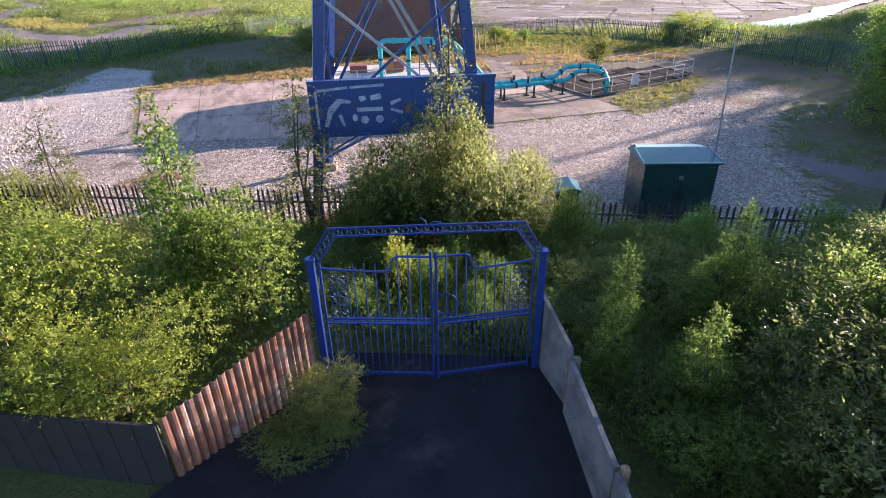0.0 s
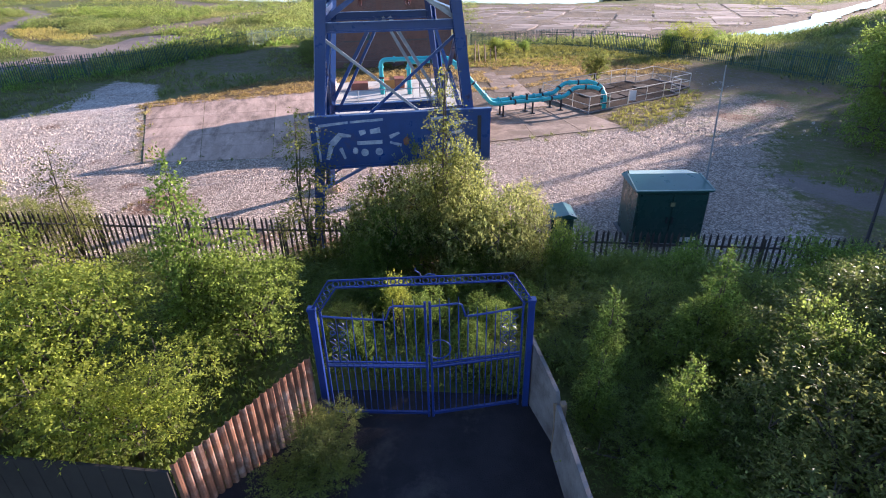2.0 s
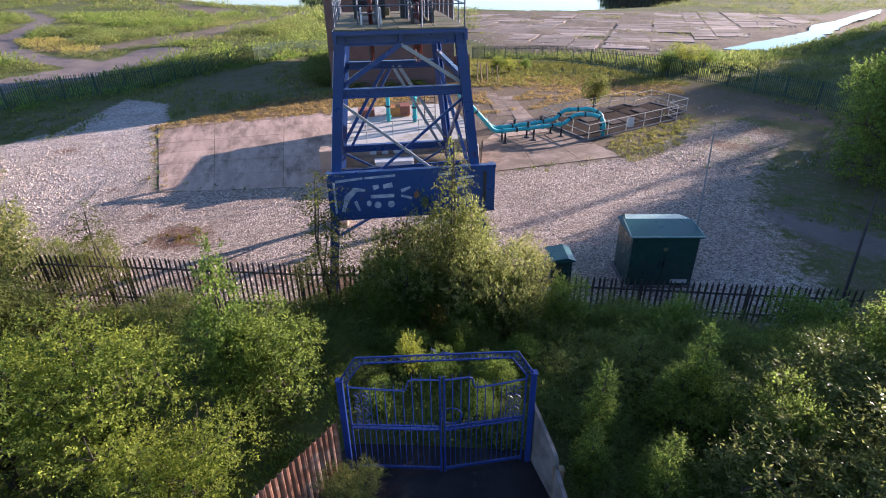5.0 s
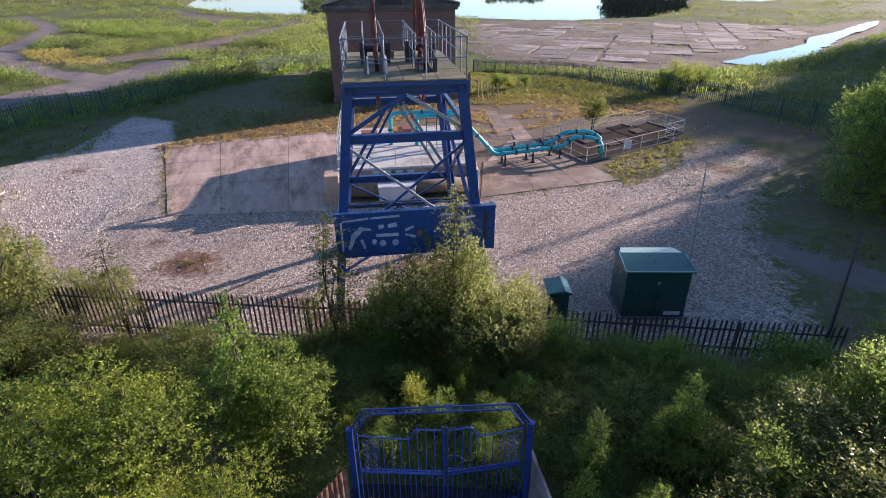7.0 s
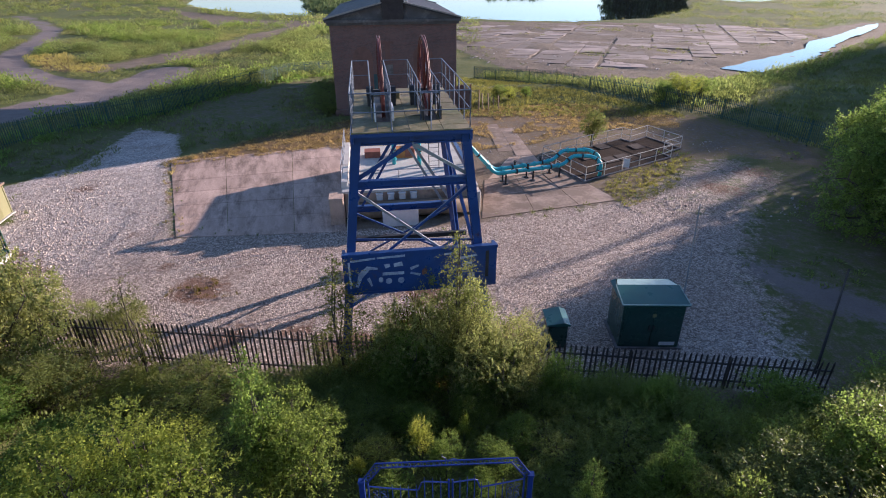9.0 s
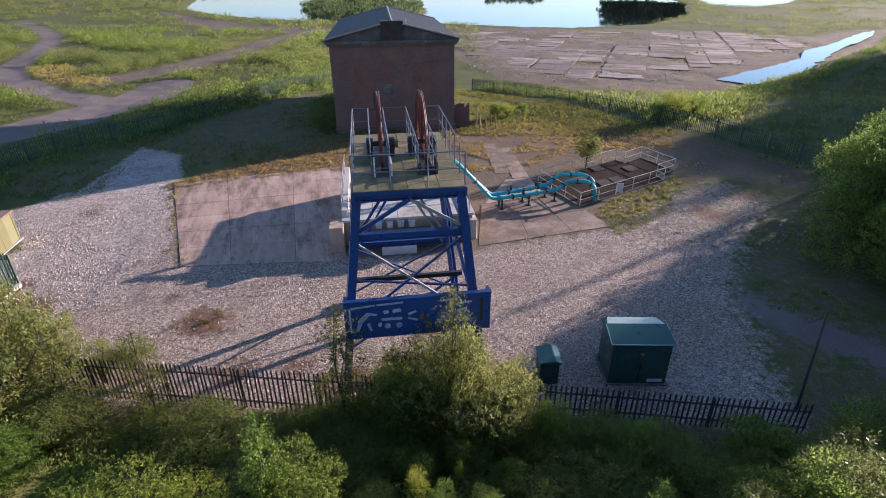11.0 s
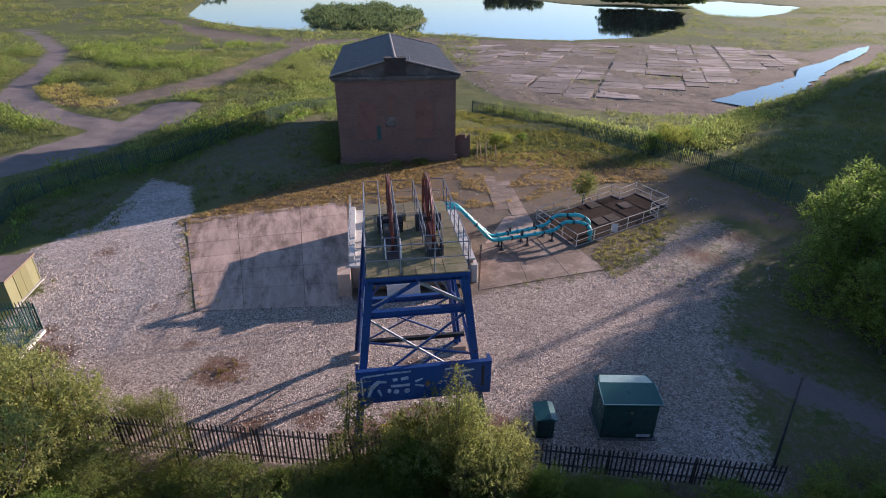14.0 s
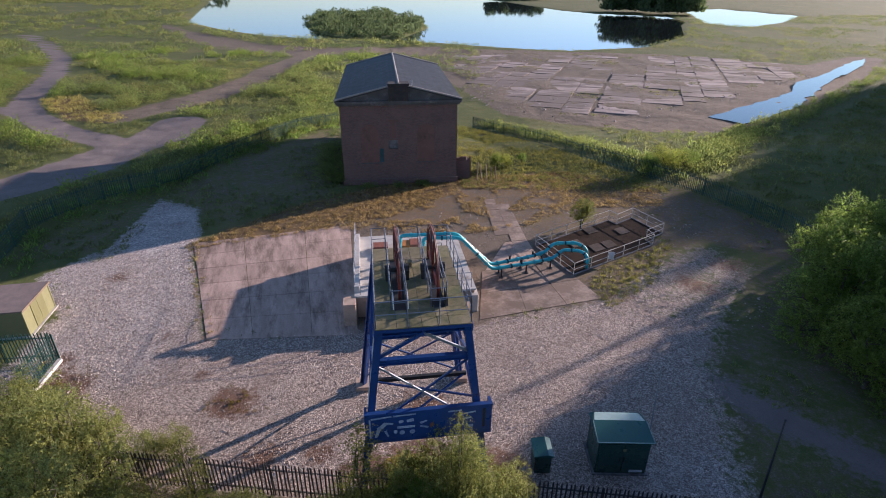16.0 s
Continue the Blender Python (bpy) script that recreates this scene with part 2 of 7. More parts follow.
def water_material():
    m = bpy.data.materials.new("lake_water")
    m.use_nodes = True
    n, l = m.node_tree.nodes, m.node_tree.links
    bs = n["Principled BSDF"]
    bs.inputs["Base Color"].default_value = (0.035, 0.045, 0.05, 1)
    bs.inputs["Roughness"].default_value = 0.03
    bs.inputs["IOR"].default_value = 1.33
    bs.inputs["Specular IOR Level"].default_value = 1.0
    bs.inputs["Specular Tint"].default_value = (1.0, 0.9, 0.82, 1)
    co = n.new("ShaderNodeTexCoord")
    ns = n.new("ShaderNodeTexNoise")
    ns.inputs["Scale"].default_value, ns.inputs["Detail"].default_value = 0.5, 3
    l.new(co.outputs["Object"], ns.inputs["Vector"])
    bp = n.new("ShaderNodeBump")
    bp.inputs["Strength"].default_value, bp.inputs["Distance"].default_value = 0.02, 0.05
    l.new(ns.outputs["Fac"], bp.inputs["Height"])
    l.new(bp.outputs[0], bs.inputs["Normal"])
    return m


WATER = water_material()


def lake_material():
    """Still, slightly murky water that mirrors the sky and the wood."""
    m = bpy.data.materials.new("still_lake")
    m.use_nodes = True
    n, l = m.node_tree.nodes, m.node_tree.links
    n.remove(n["Principled BSDF"])
    mirror, body, mix = n.new("ShaderNodeBsdfGlossy"), n.new("ShaderNodeBsdfDiffuse"), n.new("ShaderNodeMixShader")
    mirror.inputs["Color"].default_value, mirror.inputs["Roughness"].default_value = (0.63, 0.655, 0.72, 1), 0.04
    body.inputs["Color"].default_value = (0.05, 0.06, 0.07, 1)
    mix.inputs[0].default_value = 0.9
    co, ns, bp = n.new("ShaderNodeTexCoord"), n.new("ShaderNodeTexNoise"), n.new("ShaderNodeBump")
    ns.inputs["Scale"].default_value, ns.inputs["Detail"].default_value = 0.4, 4
    bp.inputs["Strength"].default_value, bp.inputs["Distance"].default_value = 0.03, 0.05
    l.new(co.outputs["Object"], ns.inputs["Vector"])
    l.new(ns.outputs["Fac"], bp.inputs["Height"])
    l.new(bp.outputs[0], mirror.inputs["Normal"])
    l.new(body.outputs[0], mix.inputs[1])
    l.new(mirror.outputs[0], mix.inputs[2])
    l.new(mix.outputs[0], n["Material Output"].inputs["Surface"])
    return m


LAKEWATER = lake_material()


def ground_material():
    """Grass, straw, gravel and bare earth, mixed by the sheet's cover masks, with ragged borders."""
    m = bpy.data.materials.new("ground_cover")
    m.use_nodes = True
    n, l = m.node_tree.nodes, m.node_tree.links
    bs = n["Principled BSDF"]
    bs.inputs["Roughness"].default_value = 0.95
    bs.inputs["Specular IOR Level"].default_value = 0.2
    co = n.new("ShaderNodeTexCoord")
    at = n.new("ShaderNodeAttribute")
    at.attribute_name = "cover"
    sp = n.new("ShaderNodeSeparateColor")
    l.new(at.outputs["Color"], sp.inputs[0])

    def noise_tex(scale, detail=5, rough=0.6):
        t = n.new("ShaderNodeTexNoise")
        t.inputs["Scale"].default_value, t.inputs["Detail"].default_value, t.inputs["Roughness"].default_value = scale, detail, rough
        l.new(co.outputs["Object"], t.inputs["Vector"])
        return t.outputs["Fac"]

    def rng(src, a, b, c=0.0, d=1.0):
        t = n.new("ShaderNodeMapRange")
        for k, val in zip((1, 2, 3, 4), (a, b, c, d)):
            t.inputs[k].default_value = val
        l.new(src, t.inputs[0])
        return t.outputs[0]

    def blend(fac, a, b, kind="MIX"):
        t = n.new("ShaderNodeMix")
        t.data_type, t.blend_type = "RGBA", kind
        if isinstance(fac, float):
            t.inputs[0].default_value = fac
        else:
            l.new(fac, t.inputs[0])
        for k, val in ((6, a), (7, b)):
            if isinstance(val, tuple):
                t.inputs[k].default_value = (*val, 1)
            else:
                l.new(val, t.inputs[k])
        return t.outputs[2]

    def add(a, b, op="ADD"):
        t = n.new("ShaderNodeMath")
        t.operation = op
        for k, val in ((0, a), (1, b)):
            if isinstance(val, float):
                t.inputs[k].default_value = val
            else:
                l.new(val, t.inputs[k])
        return t.outputs[0]

    n_big, n_mid, n_small, n_fine = noise_tex(0.06, 6), noise_tex(0.5, 6, 0.7), noise_tex(2.5, 6, 0.7), noise_tex(14, 4, 0.7)
    edge = add(rng(n_small, 0.2, 0.8, -0.28, 0.28), rng(n_mid, 0.2, 0.8, -0.22, 0.22))

    def mask(ch):
        return rng(add(sp.outputs[ch], edge), 0.38, 0.62)

    grass = blend(rng(n_mid, 0.35, 0.65), (0.085, 0.108, 0.034), (0.128, 0.132, 0.045))
    grass = blend(rng(n_big, 0.52, 0.7), grass, (0.17, 0.152, 0.058))
    grass = blend(0.5, grass, n_fine, "OVERLAY")
    straw = blend(rng(n_small, 0.35, 0.65), (0.215, 0.14, 0.07), (0.125, 0.085, 0.045))
    straw = blend(0.5, straw, n_fine, "OVERLAY")
    earth = blend(rng(n_mid, 0.35, 0.65), (0.20, 0.155, 0.115), (0.13, 0.105, 0.078))
    earth = blend(rng(n_small, 0.55, 0.75, 0.0, 0.6), earth, (0.27, 0.22, 0.19))
    earth = blend(rng(n_fine, 0.56, 0.70, 0.0, 0.55), earth, (0.34, 0.28, 0.24))
    earth = blend(0.6, earth, n_fine, "OVERLAY")
    vo = n.new("ShaderNodeTexVoronoi")
    vo.inputs["Scale"].default_value = 19.0
    l.new(co.outputs["Object"], vo.inputs["Vector"])
    vh = n.new("ShaderNodeSeparateColor")
    l.new(vo.outputs["Color"], vh.inputs[0])
    tone = n.new("ShaderNodeAttribute")
    tone.attribute_name = "tone"
    tn = n.new("ShaderNodeSeparateColor")
    l.new(tone.outputs["Color"], tn.inputs[0])
    vo2 = n.new("ShaderNodeTexVoronoi")
    vo2.inputs["Scale"].default_value = 9.0
    l.new(co.outputs["Object"], vo2.inputs["Vector"])
    vh2 = n.new("ShaderNodeSeparateColor")
    l.new(vo2.outputs["Color"], vh2.inputs[0])
    pick = add(add(vh.outputs[0], 0.7, "MULTIPLY"), add(vh2.outputs[1], 0.3, "MULTIPLY"))
    stones = blend(rng(pick, 0.2, 0.85), (0.20, 0.15, 0.125), (0.92, 0.77, 0.67))
    stones = blend(rng(vo.outputs["Distance"], 0.4, 0.8, 0.0, 0.6), stones, (0.14, 0.11, 0.095))
    stones = blend(rng(n_mid, 0.45, 0.72, 0.0, 0.65), stones, (0.32, 0.235, 0.19))
    stones = blend(rng(n_big, 0.5, 0.7, 0.0, 0.4), stones, (0.36, 0.275, 0.225))
    stones = blend(rng(n_small, 0.60, 0.70, 0.0, 0.65), stones, (0.15, 0.105, 0.08))
    white = blend(rng(pick, 0.15, 0.88), (0.27, 0.24, 0.225), (0.96, 0.9, 0.86))
    white = blend(rng(n_mid, 0.50, 0.66, 0.0, 0.7), white, (0.30, 0.255, 0.225))
    stones = blend(rng(add(tn.outputs[0], edge), 0.3, 0.9, 0.0, 0.8), stones, white)
    litter = blend(vh.outputs[1], (0.10, 0.05, 0.032), (0.28, 0.155, 0.10))
    stones = blend(rng(add(tn.outputs[1], add(edge, 1.3, "MULTIPLY")), 0.4, 0.7, 0.0, 0.85), stones, litter)
    col = blend(mask(2), grass, straw)
    col = blend(mask(1), col, earth)
    tarmac = blend(rng(n_mid, 0.3, 0.7), (0.23, 0.19, 0.178), (0.165, 0.138, 0.13))
    tarmac = blend(rng(n_small, 0.6, 0.75, 0.0, 0.4), tarmac, (0.09, 0.08, 0.06))
    tarmac = blend(0.3, tarmac, n_fine, "OVERLAY")
    col = blend(rng(add(at.outputs["Alpha"], edge), 0.38, 0.62), col, tarmac)
    g = mask(0)
    col = blend(g, col, stones)
    l.new(col, bs.inputs["Base Color"])
    h1 = add(n_fine, 0.8, "MULTIPLY")
    hg = add(rng(vo.outputs["Distance"], 0.0, 0.6, 1.0, 0.0), g, "MULTIPLY")
    hh = add(h1, hg)
    bp = n.new("ShaderNodeBump")
    bp.inputs["Strength"].default_value, bp.inputs["Distance"].default_value = 1.0, 0.08
    l.new(hh, bp.inputs["Height"])
    l.new(bp.outputs[0], bs.inputs["Normal"])
    return m


GROUND = ground_material()


# ---- building blocks ----
class Geo:
    """Vertices and faces of one part."""

    def __init__(self):
        self.v, self.f = [], []

    def add(self, verts, faces):
        o = len(self.v)
        self.v += [tuple(p) for p in verts]
        self.f += [tuple(i + o for i in f) for f in faces]
        return self

    def box(self, x0, x1, y0, y1, z0, z1, bevel=0.0):
        b = min(bevel, (x1 - x0) / 3, (y1 - y0) / 3)
        if not b:
            ring = [(x0, y0), (x1, y0), (x1, y1), (x0, y1)]
        else:
            ring = [(x0 + b, y0), (x1 - b, y0), (x1, y0 + b), (x1, y1 - b), (x1 - b, y1), (x0 + b, y1), (x0, y1 - b), (x0, y0 + b)]
        return self.prism(ring, z0, z1)

    def prism(self, ring, z0, z1):
        k = len(ring)
        vs = [(x, y, z0) for x, y in ring] + [(x, y, z1) for x, y in ring]
        fs = [tuple(range(k - 1, -1, -1)), tuple(range(k, 2 * k))] + [(i, (i + 1) % k, k + (i + 1) % k, k + i) for i in range(k)]
        return self.add(vs, fs)

    def beam(self, p, q, w, h=None, up=(0, 0, 1)):
        """A rectangular bar from p to q, w wide and h high."""
        h = h or w
        p, q = Vector(p), Vector(q)
        d = (q - p).normalized()
        s = d.cross(Vector(up))
        if s.length < 1e-4:
            s = d.cross(Vector((0, 1, 0)))
        s.normalize()
        t = s.cross(d)
        vs = [c + s * a * w / 2 + t * b * h / 2 for c in (p, q) for a, b in ((-1, -1), (1, -1), (1, 1), (-1, 1))]
        return self.add(vs, [(0, 3, 2, 1), (4, 5, 6, 7), (0, 1, 5, 4), (1, 2, 6, 5), (2, 3, 7, 6), (3, 0, 4, 7)])

    def channel(self, p, q, w, h, t=0.03, up=(0, 0, 1)):
        """An I-section bar: two flanges and a web."""
        p, q = Vector(p), Vector(q)
        d = (q - p).normalized()
        s = d.cross(Vector(up)).normalized()
        u = s.cross(d)
        for o in (-1, 1):
            self.beam(p + u * o * (h - t) / 2, q + u * o * (h - t) / 2, w, t, up)
        return self.beam(p, q, t, h - 2 * t, up)

    def tube(self, pts, radii, n=8, close=True):
        """A round tube through points, with a radius each."""
        pts = [Vector(p) for p in pts]
        if not hasattr(radii, "__len__"):
            radii = [radii] * len(pts)
        vs, fs = [], []
        side = None
        for i, p in enumerate(pts):
            d = (pts[min(i + 1, len(pts) - 1)] - pts[max(i - 1, 0)]).normalized()
            if side is None:
                side = d.cross(Vector((0, 0, 1)))
                if side.length < 1e-3:
                    side = Vector((1, 0, 0))
            side = (side - d * side.dot(d)).normalized()
            up = d.cross(side)
            vs += [p + (side * math.cos(a) + up * math.sin(a)) * radii[i] for a in (2 * math.pi * k / n for k in range(n))]
        for i in range(len(pts) - 1):
            fs += [(i * n + k, i * n + (k + 1) % n, (i + 1) * n + (k + 1) % n, (i + 1) * n + k) for k in range(n)]
        if close:
            fs += [tuple(range(n - 1, -1, -1)), tuple(range((len(pts) - 1) * n, len(pts) * n))]
        return self.add(vs, fs)

    def ring(self, centre, axis, r, t, n=24, m=6):
        """A torus."""
        axis = Vector(axis).normalized()
        a = axis.orthogonal().normalized()
        b = axis.cross(a)
        c = Vector(centre)
        vs, fs = [], []
        for i in range(n):
            e = a * math.cos(2 * math.pi * i / n) + b * math.sin(2 * math.pi * i / n)
            for k in range(m):
                w = 2 * math.pi * k / m
                vs.append(c + e * (r + t * math.cos(w)) + axis * t * math.sin(w))
        for i in range(n):
            fs += [(i * m + k, i * m + (k + 1) % m, ((i + 1) % n) * m + (k + 1) % m, ((i + 1) % n) * m + k) for k in range(m)]
        return self.add(vs, fs)


def mesh_of(name, geo, mat, smooth=False):
    me = bpy.data.meshes.new(name)
    me.from_pydata(geo.v, [], geo.f)
    me.materials.append(mat)
    if smooth:
        me.shade_smooth()
    me.update()
    return me


def part(name, geo, mat, parent, label="", smooth=False):
    ob = new(name, geo if isinstance(geo, bpy.types.Mesh) else mesh_of(name, geo, mat, smooth))
    ob.parent = parent
    return tagged(ob, label)


def thing(name, m, label, category, group="", kind=""):
    ob = new(name)
    ob.empty_display_size = 0.3
    ob.matrix_basis = m
    return tagged(ob, label, category, group, kind)


def single(name, geo, mat, label, category, group="", kind="", smooth=False, m=None):
    ob = new(name, mesh_of(name, geo, mat, smooth))
    if m:
        ob.matrix_basis = m
    return tagged(ob, label, category, group, kind)


def array_mesh(name, verts, quads, mat):
    me = bpy.data.meshes.new(name)
    me.vertices.add(len(verts))
    me.vertices.foreach_set("co", np.asarray(verts, np.float32).ravel())
    k = quads.shape[1]
    me.loops.add(quads.size)
    me.loops.foreach_set("vertex_index", quads.astype(np.int32).ravel())
    me.polygons.add(len(quads))
    me.polygons.foreach_set("loop_start", np.arange(0, quads.size, k, dtype=np.int32))
    me.materials.append(mat)
    me.update(calc_edges=True)
    me.validate()
    return me


# ---- the lie of the land ----
def smooth01(t):
    t = np.clip(t, 0, 1)
    return t * t * (3 - 2 * t)


def poly_inside(px, py, poly):
    """Signed distance to a polygon, positive inside."""
    inside = np.zeros(px.shape, bool)
    dist = np.full(px.shape, 1e9)
    k = len(poly)
    for i in range(k):
        (ax, ay), (bx, by) = poly[i], poly[(i + 1) % k]
        t = np.clip(((px - ax) * (bx - ax) + (py - ay) * (by - ay)) / ((bx - ax) ** 2 + (by - ay) ** 2 + 1e-9), 0, 1)
        dist = np.minimum(dist, np.hypot(px - ax - t * (bx - ax), py - ay - t * (by - ay)))
        if ay != by:
            inside ^= ((ay > py) != (by > py)) & (px < (bx - ax) * (py - ay) / (by - ay) + ax)
    return np.where(inside, dist, -dist)


def line_dist(px, py, pts):
    dist = np.full(px.shape, 1e9)
    for (ax, ay), (bx, by) in zip(pts, pts[1:]):
        t = np.clip(((px - ax) * (bx - ax) + (py - ay) * (by - ay)) / ((bx - ax) ** 2 + (by - ay) ** 2 + 1e-9), 0, 1)
        dist = np.minimum(dist, np.hypot(px - ax - t * (bx - ax), py - ay - t * (by - ay)))
    return dist


LAKE = [(-330, 720), (-162, 310), (-120, 262), (-87, 233), (-54, 221), (-14, 218), (10, 205), (32, 199), (63, 213), (92, 258), (112, 323), (122, 345), (127, 395), (84, 428), (64, 470), (24, 640), (0, 720)]
POND = [(129, 340), (139, 309), (180, 352), (223, 420), (203, 515), (160, 470)]
ISLAND = [(-97, 318), (-80, 268), (-64, 243), (-45, 224), (-31, 233), (-24, 289), (-36, 360), (-70, 410), (-105, 380)]


def ground_z(x, y):
    x, y = np.asarray(x, float), np.asarray(y, float)
    front = 1.4 * smooth01((12.4 - y) / 4.0)
    right = -3.0 * smooth01((y - 58) / 34) - 0.55 * smooth01((y - 95) / 90)
    left = 0.3 * smooth01((-x - 31) / 6) * smooth01((y - 25) / 15) - 3.4 * smooth01((y - 95) / 115)
    w = smooth01((-x - 10) / 22)
    z = front + right * (1 - w) + left * w
    z = z + 13 * smooth01((x - 1.02 * y + 2) / 45) * smooth01((y - 60) / 40)
    shore = np.maximum(poly_inside(x, y, LAKE), poly_inside(x, y, POND))
    isle = poly_inside(x, y, ISLAND)
    z = np.where(shore > -6, z + (-6.5 - z) * smooth01((shore + 2) / 14), z)
    z = np.where(isle > -8, z + (-3.2 - z) * smooth01((isle + 6) / 10), z)
    return z


def gz(x, y):
    return float(ground_z(np.array([x]), np.array([y]))[0])


# cover: gravel yard, bare earth and tarmac, straw
YARD = [(-24, 14), (-25.5, 25.6), (-30, 30), (-28, 35), (-29.5, 45), (-25, 43), (-22.2, 38), (-21.6, 35.3), (-15.5, 24), (0, 26), (1.6, 27), (8.6, 29.6), (10.7, 32), (16, 37.7), (19, 39), (20.4, 35), (16, 29), (13, 24), (12, 19), (11.2, 14)]
SIDE = [(0.8, 40.5), (5, 34), (8.8, 29.5), (11, 32), (16, 37.9), (19.3, 39.2), (24, 36), (26, 42), (20, 50), (12, 55), (1, 53)]
SHADED = [(-34, 33), (-30, 46), (-27, 60), (-21, 74), (-15, 70), (-13, 52), (-14, 46), (-22, 40), (-29, 46), (-28, 34)]
TRACK = [(11.0, 14.5), (11.8, 19), (12.5, 24), (16, 29.5), (20, 36), (25, 36), (22, 24), (32, 16), (24, 14.5)]
PATH_LANE = [(9.5, 24.4), (10.9, 23.2), (12.8, 21.8), (14.4, 19.9), (16.2, 18.2), (17.9, 16.6), (22, 13)]
CREST = [(-21.6, 35.5), (-12, 40), (0, 40), (4, 41.5), (9, 46), (17, 47), (17.5, 50), (10, 55), (1, 53), (-2, 54), (-12, 47), (-16, 43.5)]
BARE = [(-11, 39), (0.5, 40), (4.4, 41.5), (8, 47), (4, 50), (-1, 50), (-5, 45)]
MUD = [(5, 96), (15, 90), (27, 84), (41, 86), (66, 110), (100, 145), (128, 186), (120, 190), (95, 168), (60, 190), (-12, 200), (-10, 140)]
PALE = [(-71.5, 85.4), (-68, 88.5), (-58, 79.3), (-51, 74), (-52, 71.5), (-58, 72.4)]
SHORE = [(-137, 252), (-114, 238), (-75, 200), (-46, 190), (-14, 205), (-8, 180), (-30, 172), (-49, 166), (-60, 158), (-88, 185), (-114, 214)]
PADS = [[(-15.2, 23.8), (-6.6, 24.9), (-10.4, 40.3), (-21.9, 36.0)], [(0.5, 26.9), (8.5, 29.9), (6.2, 34.8), (4.3, 38.4), (2.5, 48), (1, 48), (0.7, 33.0)]]
WHITE_GRAVEL = [(-27, 33.4), (-28.6, 38.3), (-28, 43.5), (-24, 42.4), (-22.4, 39.3), (-21.8, 35.1), (-24, 33)]
LITTER = [(-21, 19.4, 3.0, 1.15), (-22.5, 21.5, 1.6, 1.0), (-11.6, 18.9, 2.2, 1.1), (-4.2, 15.4, 2.4, 1.0), (1.2, 15.4, 2.8, 1.1), (-1.5, 15.6, 3.8, 1.05), (-2, 19.3, 2.6, 0.9), (-17.5, 16.3, 2.4, 0.9), (-9, 15.5, 2.0, 0.85), (-24.5, 30.5, 2.6, 0.7), (-14, 20.8, 1.3, 0.7), (-6.5, 16.2, 1.8, 0.85), (9.8, 30.6, 2.6, 0.7), (15.5, 32.2, 3.5, 0.75), (19, 35.5, 3.5, 0.8), (-19.5, 29.5, 1.5, 0.55), (-17.5, 24.2, 1.6, 0.65)]
PATH_MAIN = [(-58, 28), (-45.4, 45.3), (-43.7, 49), (-42.4, 54.2), (-42, 60), (-40.6, 65), (-41.5, 72)]
PATH_BRANCH = [(-43.4, 61.6), (-49.8, 64.2), (-57.8, 68.8), (-65.7, 75), (-72.2, 82.3), (-78.9, 93.8), (-87.3, 109.5), (-109, 141.6), (-152, 192), (-186, 225)]
PATH_DIRT = [(-51.6, 75), (-49, 82), (-46, 89), (-45.3, 97), (-44.6, 108), (-46, 120), (-47.8, 138), (-48.9, 168), (-39, 190), (-16, 197)]
PATH_STUB = [(-90, 80), (-67, 76.5)]
PATH_BACK = [(-50, 160), (-72, 182), (-112, 225), (-156, 278)]


def axis_lines(lo, hi, fine, a, b, grow):
    mid = list(np.arange(lo, hi, fine))
    up, s = [hi], fine
    while up[-1] < b:
        s *= grow
        up.append(up[-1] + s)
    dn, s = [lo], fine
    while dn[-1] > a:
        s *= grow
        dn.append(dn[-1] - s)
    return np.array(dn[:0:-1] + mid + up)


